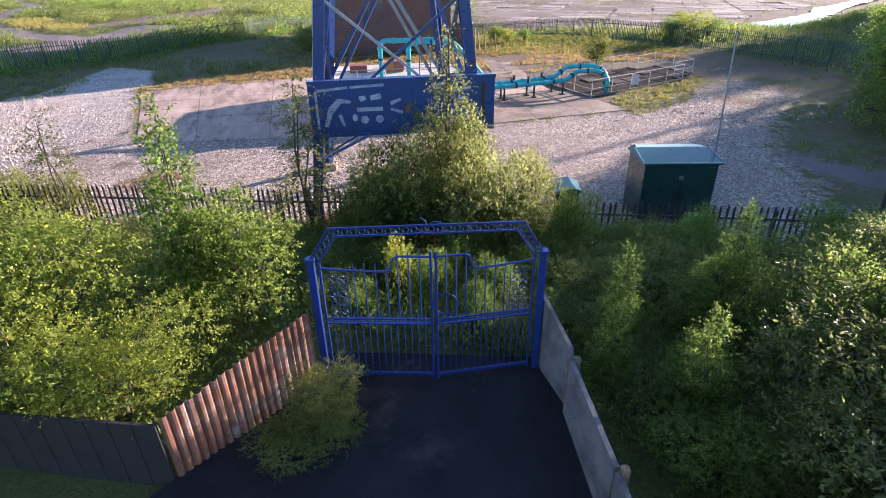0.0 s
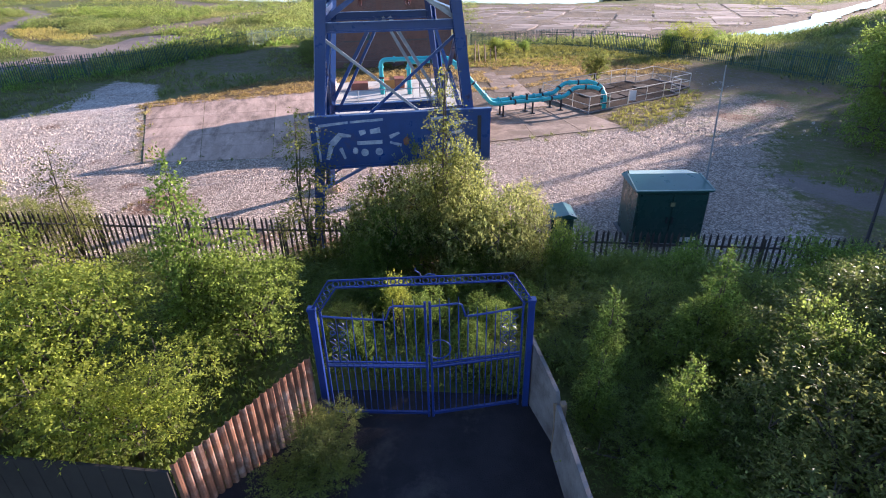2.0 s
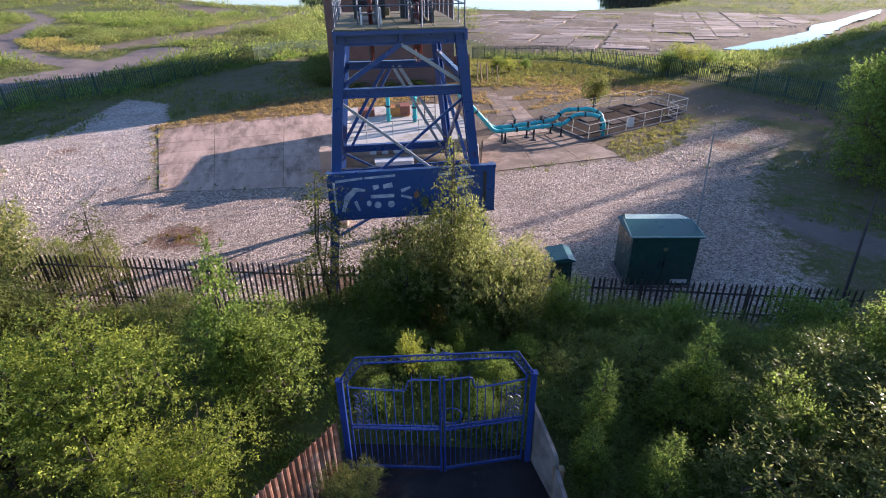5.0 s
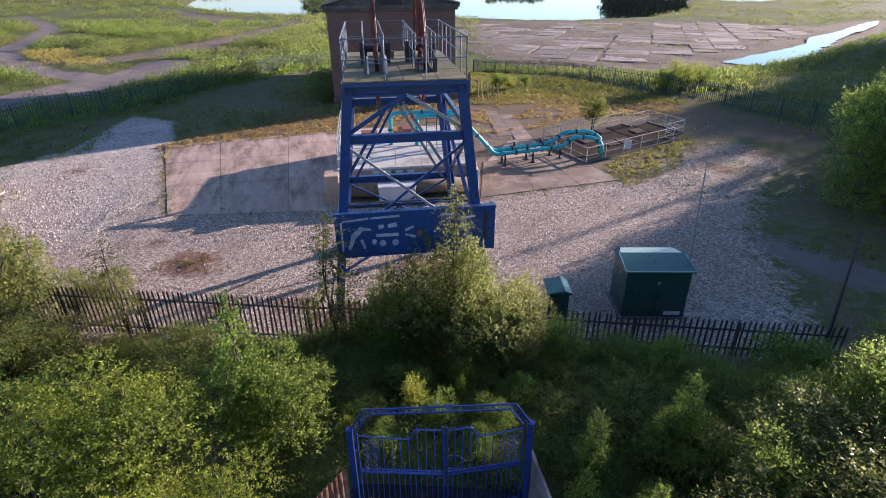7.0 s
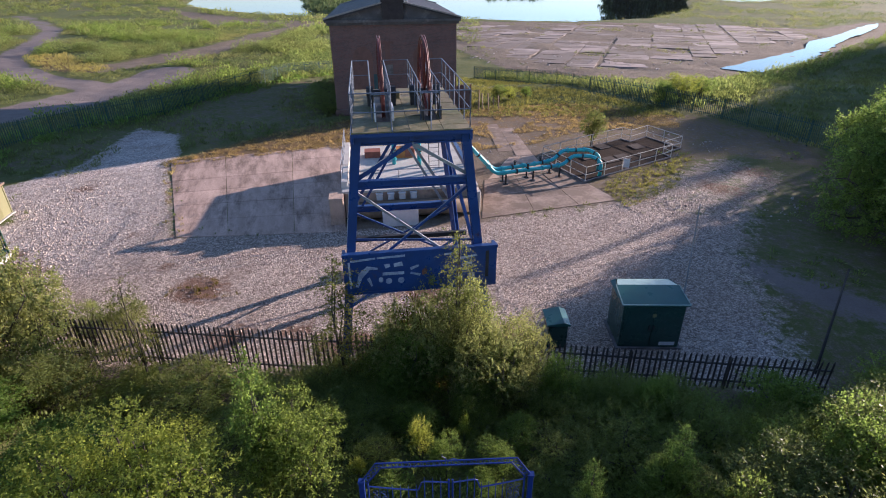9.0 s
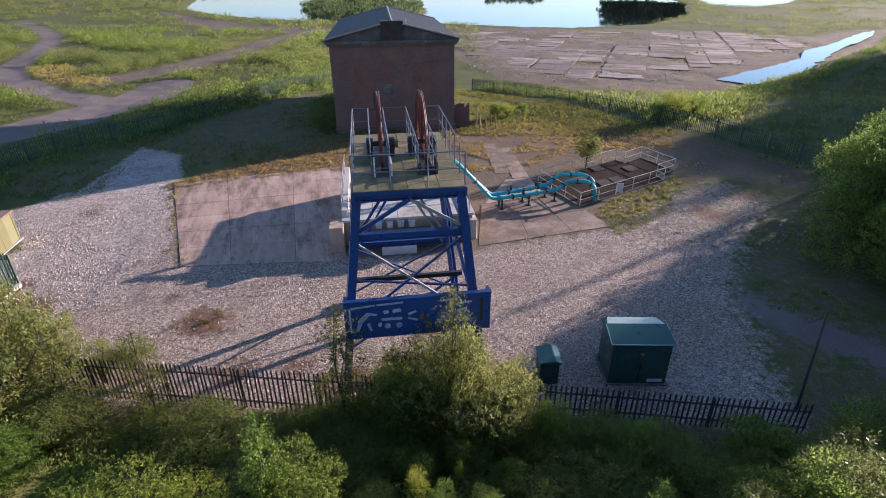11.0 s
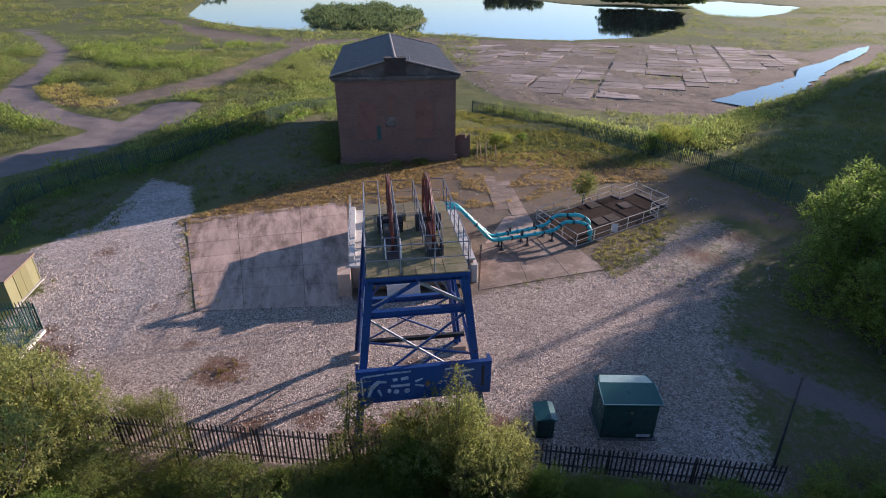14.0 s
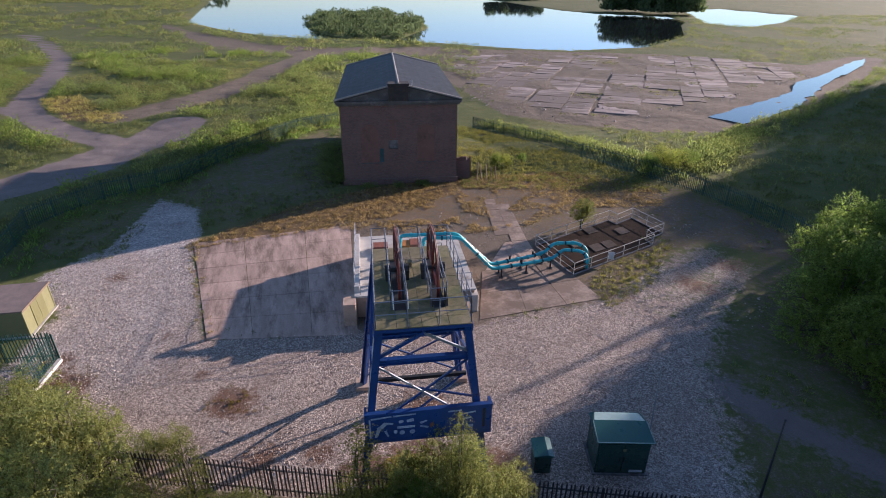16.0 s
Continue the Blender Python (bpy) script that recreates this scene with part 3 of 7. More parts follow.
def build_ground():
    xs = axis_lines(-50, 42, 0.42, -3200, 3200, 1.045)
    ys = axis_lines(-6, 92, 0.42, -2500, 4200, 1.035)
    gx, gy = np.meshgrid(xs, ys)
    px, py = gx.ravel(), gy.ravel()
    z = ground_z(px, py)
    near = (np.abs(px) < 320) & (py < 420) & (py > -10)
    rough = np.zeros(px.shape)
    for i in np.nonzero(near)[0]:
        rough[i] = noise.noise((px[i] * 0.11, py[i] * 0.11, 0)) * 0.5 + noise.noise((px[i] * 0.5, py[i] * 0.5, 3)) * 0.2
    flat = np.maximum(np.maximum(poly_inside(px, py, YARD), poly_inside(px, py, CREST)), -line_dist(px, py, [(0, 20), (0, 40)]) + 12)
    alley = 3.6 - np.hypot(px, (py - 4) * 0.9)
    calm = smooth01((-flat - 0.5) / 6) * smooth01((-alley) / 2)
    slabs = np.maximum(poly_inside(px, py, PADS[0]), poly_inside(px, py, PADS[1]))
    z = z + rough * (0.12 + 0.5 * calm) * np.where(py > 200, 0.2, 1) * smooth01((-slabs - 0.6) / 2)
    gravel = np.clip(0.5 + poly_inside(px, py, YARD) * 0.55, 0, 1)
    gravel = np.where((py > 28) & (px > 9), np.minimum(gravel, np.clip(0.5 + poly_inside(px, py, YARD) * 0.12 - np.clip(py - 33, 0, 6) * 0.03, 0, 0.6)), gravel)
    gravel = np.where((px > 9) & (py < 28), np.clip(0.5 + poly_inside(px, py, YARD) * 0.2, 0, 1), gravel)
    track = np.clip(0.36 + poly_inside(px, py, TRACK) * 0.1, 0, 0.46)
    APRON = [(-8.5, 23.5), (0, 25.6), (8.8, 29.2), (6.5, 36), (4.6, 42), (-12, 41), (-10.5, 30)]
    earth = np.maximum(np.clip(0.5 + poly_inside(px, py, APRON) * 0.4, 0, 0.8), track)
    earth = np.maximum(earth, np.clip(0.5 + poly_inside(px, py, BARE) * 0.1, 0, 0.52))
    earth = np.maximum(earth, np.clip(0.5 + poly_inside(px, py, MUD) * 0.25, 0, 0.95))
    earth = np.maximum(earth, np.clip(0.45 + poly_inside(px, py, SHORE) * 0.06, 0, 0.72))
    tar = np.clip(0.5 + (0.95 - line_dist(px, py, PATH_LANE)) * 0.35, 0, 0.8) * (px > 9)
    for line, width in ((PATH_MAIN, 3.6), (PATH_BRANCH, 2.2), (PATH_STUB, 1.6)):
        tar = np.maximum(tar, np.clip(0.5 + (width - line_dist(px, py, line)) * 0.7, 0, 1))
    for line, width in ((PATH_DIRT, 3.4), (PATH_BACK, 2.6)):
        earth = np.maximum(earth, np.clip(0.5 + (width - line_dist(px, py, line)) * 0.5, 0, 1))
    earth = np.maximum(earth, np.clip(0.4 + (2.5 - np.abs(py - 13.5)) * 0.1, 0, 0.6) * (np.abs(px) < 16))
    straw = np.clip(0.7 + poly_inside(px, py, CREST) * 0.25, 0, 0.95)
    straw = np.maximum(straw, np.clip(0.5 + poly_inside(px, py, SIDE) * 0.2, 0, 0.62))
    earth = np.maximum(earth, np.clip(0.45 + poly_inside(px, py, SIDE) * 0.1, 0, 0.52))
    earth = np.maximum(earth, np.clip(0.4 + poly_inside(px, py, SHADED) * 0.06, 0, 0.48))
    straw = np.maximum(straw, np.clip(0.5 + poly_inside(px, py, PALE) * 0.3, 0, 0.9))
    k = len(xs)
    i, j = np.meshgrid(np.arange(k - 1), np.arange(len(ys) - 1))
    a = (j * k + i).ravel()
    quads = np.stack([a, a + 1, a + k + 1, a + k], 1)
    white = np.clip(0.5 + poly_inside(px, py, WHITE_GRAVEL) * 0.3, 0, 0.9)
    white = np.maximum(white, 0.62 * smooth01((-px - 12) / 8) * smooth01((py - 17) / 4))
    white = np.maximum(white, 0.55 * smooth01((px - 4) / 4) * smooth01((20 - py) / 4))
    litter = np.zeros(px.shape)
    for x, y, r, a in LITTER:
        litter = np.maximum(litter, a * (1 - np.hypot(px - x, py - y) / r))
    litter = np.maximum(litter, 0.62 - line_dist(px, py, [(-22.1, 36), (-15.4, 23.9)]) * 0.7)
    me = array_mesh("ground", np.stack([px, py, z], 1), quads, GROUND)
    me.shade_smooth()
    at = me.attributes.new("cover", "FLOAT_COLOR", "POINT")
    at.data.foreach_set("color", np.stack([gravel, earth, straw, tar], 1).astype(np.float32).ravel())
    at = me.attributes.new("tone", "FLOAT_COLOR", "POINT")
    at.data.foreach_set("color", np.stack([white, np.clip(litter, 0, 1), 0 * white, 0 * white + 1], 1).astype(np.float32).ravel())
    return tagged(new("ground", me), "rough grassland with a gravel yard and bare earth", "ground", kind="structure")


build_ground()
lake = Geo().add([(-2600, 150, -4), (2600, 150, -4), (2600, 1500, -4), (-2600, 1500, -4)], [(0, 1, 2, 3)])
single("water", lake, LAKEWATER, "calm lake reflecting the pale evening sky", "lake", kind="structure")


def ragged(poly, step, amount, seed):
    """The outline with points every step metres, pushed about by noise."""
    out = []
    for (ax, ay), (bx, by) in zip(poly, poly[1:] + poly[:1]):
        k = max(1, int(math.hypot(bx - ax, by - ay) / step))
        for i in range(k):
            x, y = ax + (bx - ax) * i / k, ay + (by - ay) * i / k
            out.append((x + amount * noise.noise((x * 0.3, y * 0.3, seed)), y + amount * noise.noise((x * 0.3, y * 0.3, seed + 9))))
    return out


channel_water = Geo().prism(ragged([(40.7, 96.5), (43.2, 93.9), (44.9, 91.3), (49.6, 95.7), (58.1, 104), (63.5, 109.6), (85.1, 138.3), (91.6, 145), (108.6, 164.8), (118.8, 180.2), (105.9, 167.8), (90.4, 149.6), (74, 133), (67.6, 121.9), (59.9, 114.2), (48, 103.2)], 2.2, 1.0, 4), -3.1, -2.86)
single("water", channel_water, WATER, "shallow drainage channel with bright water", "channel", kind="structure")

# ---- headgear ----
HG = pose(-1.65, 14.32, 0, 0, 0, 11.3)


def build_headgear():
    t = thing("headgear", HG, "blue steel mine headgear with deck and two red wheels", "headgear")

    def leg(s, z):
        """The outer front leg's place at a height."""
        k = (8.1 - z) / 8.1
        return Vector((s * (1.52 + 1.0 * k), 0.30 + 0.10 * k, z))

    def back(s, z):
        """The rear leg."""
        k = (8.1 - z) / 8.1
        return Vector((s * (1.50 + 1.0 * k), 5.75 + 1.1 * k, z))

    for s in (-1, 1):
        part("leg", Geo().channel(leg(s, -0.1), leg(s, 8.12), 0.26, 0.30, 0.05, (0, 1, 0)), BLUE, t)
        part("rear_leg", Geo().channel(back(s, -0.1), back(s, 8.05), 0.22, 0.28, 0.05), BLUE, t)
        part("side_brace", Geo().beam(leg(s, 6.6), back(s, 3.5), 0.10, 0.12), BLUE, t)
        part("side_brace", Geo().beam(leg(s, 3.5), back(s, 6.4), 0.10, 0.12), BLUE, t)
        part("side_brace", Geo().beam(leg(s, 6.9), back(s, 6.9), 0.12, 0.16), BLUE, t)
        part("footing", Geo().box(s * 2.52 - 0.35, s * 2.52 + 0.35, 0.0, 0.75, -0.1, 0.25, 0.04), CONC, t, "concrete footing block")
        part("footing", Geo().box(s * 2.5 - 0.35, s * 2.5 + 0.35, 6.45, 7.25, -0.1, 0.25, 0.04), CONC, t, "concrete footing block")

    def cross(za, zb, size, fn=leg):
        a, b = fn(-1, za), fn(1, zb)
        return Geo().channel(a, b, size * 0.8, size, 0.035)

    part("cross_beam", cross(8.0, 8.0, 0.34), BLUE, t)
    part("cross_beam", cross(6.65, 6.65, 0.24), BLUE, t)
    part("cross_beam", cross(3.35, 3.35, 0.26, back), BLUE, t)
    part("cross_beam", cross(6.5, 6.5, 0.26, back), BLUE, t)
    part("cross_beam", cross(7.95, 7.95, 0.26, back), BLUE, t)
    part("tie_bar", Geo().beam((-2.05, 2.9, 3.65), (2.05, 2.9, 3.65), 0.14, 0.16), DARKSTEEL, t, "black horizontal tie bar")

    # GALV braces: the pale grey stands in for sun glinting off blue paint
    def brace(p, q, w=0.085, mat=BLUE):
        part("brace", Geo().beam(p, q, w, w * 1.2), mat, t, "" if mat is BLUE else "brace in pale grey for its sunlit look")

    o = Vector((0, 0.06, 0))
    brace(leg(-1, 6.75) + o, (0.0, 0.2, 7.85), 0.10)
    brace(leg(1, 6.75) + o, (0.0, 0.2, 7.85), 0.08, GALV)
    brace(leg(-1, 6.45) + o, leg(1, 3.3) + o, 0.06, GALV)
    brace(leg(1, 6.45) + o * 2.5, leg(-1, 3.3) + o * 2.5, 0.06)
    brace(back(-1, 3.4), (-0.25, 5.95, 6.45), 0.10)
    brace(back(-1, 3.2) + Vector((0.28, 0, 0)), (-0.02, 5.95, 6.45), 0.08)
    brace(back(1, 3.4), (0.25, 5.95, 6.45), 0.09, GALV)
    brace(back(1, 3.2) - Vector((0.28, 0, 0)), (0.02, 5.95, 6.45), 0.08, GALV)
    brace(back(-1, 3.2), back(1, 0.6), 0.06)
    brace(back(1, 3.2) + Vector((0, 0.1, 0)), back(-1, 0.6) + Vector((0, 0.1, 0)), 0.06)
    brace((-2.0, 2.9, 3.65), leg(1, 4.6) + o, 0.06)
    brace((2.0, 2.9, 3.65), leg(-1, 2.4) + o, 0.06)
    # outer face of the left leg: pale strips stand in for its sky reflection
    for z0, z1 in ((4.62, 5.5), (5.56, 6.5), (6.8, 7.7)):
        part("edge_strip", Geo().beam(leg(-1, z0) - Vector((0.14, 0, 0)), leg(-1, z1) - Vector((0.14, 0, 0)), 0.014, 0.2, (0, 1, 0)), WHITEBOX, t, "pale strip painting sky light on the leg")
    # sign board across the front
    sg = part("sign_board", Geo().box(-2.22, 2.5, -0.06, 0.02, 3.272, 4.518), BLUE, t, "blue sign board with faded white artwork")
    part("top_cap", Geo().box(-2.24, 2.52, -0.08, 0.10, 4.52, 4.60), BLUE, sg)
    part("bottom_cap", Geo().box(-2.22, 2.5, -0.08, 0.04, 3.19, 3.27), BLUE, sg)
    part("return", Geo().box(2.42, 2.52, 0.022, 0.45, 3.27, 4.518), BLUE, sg)
    part("return", Geo().box(-2.24, -2.14, 0.022, 0.45, 3.27, 4.518), BLUE, sg)
    def paint(pts, label="faded white painted shape", mat=WHITEPAINT):
        k = len(pts)
        part("artwork", Geo().add([(x, -0.0605, z) for x, z in pts] + [(x, -0.070, z) for x, z in pts], [tuple(range(k - 1, -1, -1)), tuple(range(k, 2 * k))] + [(i, (i + 1) % k, k + (i + 1) % k, k + i) for i in range(k)]), mat, sg, label)

    def disc(x, z, rx, rz, n=14):
        paint([(x + rx * math.cos(2 * math.pi * i / n), z + rz * math.sin(2 * math.pi * i / n)) for i in range(n)])

    def stroke(x0, z0, x1, z1, w0, w1):
        d = Vector((x1 - x0, z1 - z0)).normalized()
        paint([(x0 - d.y * w0, z0 + d.x * w0), (x0 + d.y * w0, z0 - d.x * w0), (x1 + d.y * w1, z1 - d.x * w1), (x1 - d.y * w1, z1 + d.x * w1)])

    # frame lines, a stooping outline, a tub on wheels and broken marks further along
    for q in ((-2.05, 3.42, -2.05, 4.34, 0.03, 0.03), (-2.0, 4.36, -1.25, 4.42, 0.035, 0.03), (-1.2, 4.42, -0.35, 4.45, 0.03, 0.035), (-1.86, 3.46, -1.72, 3.86, 0.045, 0.07), (-1.74, 3.84, -1.46, 4.12, 0.09, 0.07),
              (-1.5, 4.1, -1.2, 4.06, 0.06, 0.03), (-1.5, 3.75, -1.4, 3.46, 0.05, 0.03), (-1.06, 3.86, -0.4, 3.86, 0.05, 0.05), (-0.98, 4.12, -0.82, 4.16, 0.07, 0.05), (-0.7, 4.14, -0.44, 4.18, 0.06, 0.07), (-0.2, 3.98, 0.06, 4.08, 0.05, 0.03), (-0.2, 3.84, 0.1, 3.74, 0.03, 0.04),
              (0.85, 4.4, 1.35, 4.42, 0.03, 0.03), (1.3, 4.22, 1.88, 4.3, 0.04, 0.03), (1.4, 3.98, 1.72, 4.04, 0.04, 0.035), (1.28, 3.58, 1.4, 3.76, 0.06, 0.04), (1.62, 3.6, 1.8, 3.62, 0.07, 0.06)):
        stroke(*q)
    for q in ((-0.88, 3.6, 0.1, 0.1), (-0.5, 3.6, 0.1, 0.1), (-1.12, 3.66, 0.07, 0.09)):
        disc(*q)
    paint([(0.16, 3.74), (0.3, 3.76), (0.31, 3.92), (0.24, 3.97), (0.15, 3.88)], "rusty patch", RUST)
    part("vent_slot", Geo().box(2.15, 2.25, -0.072, -0.02, 3.5, 4.42), DARKSTEEL, sg, "dark slot")
    # deck: joists, plates
    dk = part("deck", Geo().box(-1.68, 1.68, -0.02, 6.0, 8.1, 8.2).box(-1.68, -1.6, -0.02, 6.0, 7.92, 8.1).box(1.6, 1.68, -0.02, 6.0, 7.92, 8.1).box(-0.05, 0.05, 0.1, 5.9, 7.92, 8.1).box(-1.6, 1.6, 5.9, 6.0, 7.85, 8.1), BLUE, t, "blue deck frame")
    rnd = random.Random(3)
    slots = [(-0.92, -0.52), (0.48, 0.88)]
    ys = [0.0, 0.55, 1.1, 1.7, 2.5, 3.3, 4.1, 4.9, 6.0]
    xs = [-1.66, -0.92, -0.52, -0.05, 0.48, 0.88, 1.66]
    for i in range(len(xs) - 1):
        for j in range(len(ys) - 1):
            if (xs[i], xs[i + 1]) in slots and 1.1 <= ys[j] < 4.8:
                part("well", Geo().box(xs[i], xs[i + 1], ys[j], ys[j + 1], 8.202, 8.206), DARKSTEEL, dk, "dark opening under the wheel")
                continue
            h = rnd.uniform(0, 0.012)
            part("deck_plate", Geo().box(xs[i] + 0.008, xs[i + 1] - 0.008, ys[j] + 0.008, ys[j + 1] - 0.008, 8.204, 8.232 + h), DECK, dk)

    # wheels
    for s, xc in (("a", -0.70), ("b", 0.69)):
        c = Vector((xc, 3.35, 8.64))
        w = part("sheave_wheel", Geo().ring(c + Vector((-0.036, 0, 0)), (1, 0, 0), 1.68, 0.02, 44, 6).ring(c + Vector((0.036, 0, 0)), (1, 0, 0), 1.68, 0.02, 44, 6).ring(c, (1, 0, 0), 1.58, 0.036, 44, 6), RUSTRED, t, "red sheave wheel with double rim", True)
        for k in range(10):
            a = 2 * math.pi * k / 10
            part("spoke", Geo().beam(c, c + Vector((0, 1.45 * math.cos(a), 1.45 * math.sin(a))), 0.05, 0.07, (1, 0, 0)), RUSTRED, w)
        part("axle", Geo().tube([c + Vector((-0.42, 0, 0)), c + Vector((0.42, 0, 0))], 0.09, 10), DARKSTEEL, w, "dark axle")
        for e in (-1, 1):
            part("bearing", Geo().box(xc + e * 0.36 - 0.1, xc + e * 0.36 + 0.1, 3.15, 3.55, 8.24, 8.55, 0.03).tube([(xc + e * 0.36 - 0.11, 3.35, 8.64), (xc + e * 0.36 + 0.11, 3.35, 8.64)], 0.2, 12), DARKSTEEL, w, "black bearing block")
            part("trough_side", Geo().box(xc + e * 0.26 - 0.02, xc + e * 0.26 + 0.02, 1.15, 1.9, 8.2, 8.62), WHITEBOX if s == "a" else DARKSTEEL, w, "upright guard plate")

    # handrails
    def rail(pts, closed=False):
        r = part("handrail", Geo().tube(pts, 0.018, 6), RAILGREY, t, "weathered grey-blue handrail")
        low = [Vector(p) - Vector((0, 0, 0.5)) for p in pts]
        part("mid_rail", Geo().tube(low, 0.015, 6), RAILGREY, r)
        for p, q in zip(pts, pts[1:]):
            k = max(1, round((Vector(q) - Vector(p)).length / 0.95))
            for i in range(k + 1):
                e = Vector(p).lerp(Vector(q), i / k)
                part("post", Geo().tube([e - Vector((0, 0, 1.1)), e], 0.019, 6), RAILGREY, r)

    zt = 9.26
    rail([(-1.62, 0.08, zt), (1.62, 0.08, zt)])
    rail([(-1.62, 0.08, zt), (-1.62, 5.9, zt)])
    rail([(1.62, 0.08, zt), (1.62, 5.9, zt)])
    rail([(-1.62, 5.9, zt), (-1.05, 5.9, zt), (-1.05, 1.15, zt)])
    rail([(-0.50, 1.15, zt), (-0.50, 5.9, zt), (0.36, 5.9, zt), (0.36, 1.15, zt)])
    rail([(0.92, 1.15, zt), (0.92, 5.9, zt), (1.62, 5.9, zt)])
    rail([(-1.05, 1.15, zt - 0.25), (-0.5, 1.15, zt - 0.25)])
    rail([(0.36, 1.15, zt - 0.25), (0.92, 1.15, zt - 0.25)])
    part("roof_box", Geo().box(-0.3, -0.05, 4.2, 4.5, 8.24, 8.45, 0.02), DECK, t, "small deck box")


build_headgear()

# ---- raised concrete platform behind the headgear ----
PL = pose(-7.0, 26.7, 0, 0, 0, 11.3)


def build_platform():
    t = thing("concrete_platform", PL, "raised weathered concrete platform carrying pump pipework", "platform")
    part("base", Geo().box(0, 7.3, 0, 8.2, -0.1, 1.42, 0.05), CONC, t)
    part("top_slab", Geo().box(-0.08, 7.38, -0.08, 8.28, 1.42, 1.55, 0.03), CONCLIGHT, t, "pale concrete top slab")
    part("parapet", Geo().box(-0.1, 0.25, 0.4, 8.0, 1.55, 1.95, 0.02), CONCLIGHT, t, "pale parapet wall")
    part("buttress", Geo().box(-0.75, 0.0, -0.9, 0.3, -0.1, 1.5, 0.04), CONC, t, "grey corner block")
    part("buttress", Geo().box(7.1, 7.5, -0.3, 0.4, -0.1, 1.2, 0.04), CONCLIGHT, t, "pale corner block")
    r = part("handrail", Geo().tube([(0.3, 0.1, 2.6), (7.1, 0.1, 2.6)], 0.022, 6).tube([(0.3, 0.1, 2.1), (7.1, 0.1, 2.1)], 0.018, 6), GALV, t, "thin galvanised handrail")
    for i in range(6):
        part("post", Geo().tube([(0.3 + 1.36 * i, 0.1, 1.55), (0.3 + 1.36 * i, 0.1, 2.6)], 0.02, 6), GALV, r)
    r = part("handrail", Geo().tube([(-0.05, 0.6, 2.9), (-0.05, 7.9, 2.9)], 0.022, 6).tube([(-0.05, 0.6, 2.4), (-0.05, 7.9, 2.4)], 0.018, 6), GALV, t, "thin galvanised handrail")
    for i in range(7):
        part("post", Geo().tube([(-0.05, 0.6 + 1.21 * i, 1.95), (-0.05, 0.6 + 1.21 * i, 2.9)], 0.02, 6), GALV, r)
    part("pipe_barrel", Geo().tube([(0.8, -0.4, 0.55), (6.9, -0.4, 0.55)], 0.45, 16), TIMBER, t, "brown horizontal barrel pipe", True)
    cage = part("ladder_cage", Geo().tube([(5.0, 3.0, 1.55), (5.0, 3.0, 3.3)], 0.025, 6).tube([(5.6, 3.0, 1.55), (5.6, 3.0, 3.3)], 0.025, 6).tube([(5.0, 3.0, 3.3), (5.6, 3.0, 3.3)], 0.02, 6), DARKSTEEL, t, "dark steel access ladder frame")
    for i in range(6):
        part("rung", Geo().tube([(5.0, 3.0, 1.75 + 0.27 * i), (5.6, 3.0, 1.75 + 0.27 * i)], 0.014, 5), DARKSTEEL, cage)
    cb = thing("control_box", PL @ pose(2.0, -1.55, 0), "white enamel control cabinet before the platform", "cabinet")
    part("body", Geo().box(0, 1.9, 0, 0.6, 0, 0.95, 0.03), WHITEBOX, cb)
    part("lid", Geo().box(-0.03, 1.93, -0.03, 0.63, 0.95, 1.0, 0.02), WHITEBOX, cb)
    for i in range(4):
        v = thing("vent_cowl", PL @ pose(1.75 + 0.62 * i, -0.03, 1.0), "small white square vent cowl on the platform face", "vent", "vents on the platform face")
        part("body", Geo().box(0, 0.34, -0.2, 0, 0, 0.34, 0.03), WHITEBOX, v)
        part("hood", Geo().box(-0.03, 0.37, -0.24, 0, 0.34, 0.38, 0.02), WHITEBOX, v)
    ob = thing("junction_box", PL @ pose(3.0, 5.3, 1.55), "orange-brown steel box among pipe risers", "box")
    part("body", Geo().box(0, 1.3, 0, 0.9, 0, 0.55, 0.03), ORANGE, ob)
    part("cover", Geo().box(0.75, 1.35, -0.05, 0.95, 0.1, 0.62, 0.03), BRICKRED, ob, "rust-red end cover")
    ob = thing("junction_box", PL @ pose(1.2, 5.6, 1.55), "low rust-red steel box beside a riser", "box")
    part("body", Geo().box(0, 1.0, 0, 0.8, 0, 0.4, 0.03), BRICKRED, ob)


build_platform()


def bend(pts, r=0.35, k=5):
    """Round the corners of a pipe's line."""
    pts = [Vector(p) for p in pts]
    out = [pts[0]]
    for a, b, c in zip(pts, pts[1:], pts[2:]):
        d1, d2 = (a - b), (c - b)
        e = min(r, d1.length * 0.45, d2.length * 0.45)
        p, q = b + d1.normalized() * e, b + d2.normalized() * e
        for i in range(k + 1):
            s = i / k
            out.append(p * (1 - s) ** 2 + b * 2 * s * (1 - s) + q * s * s)
    return out + [pts[-1]]


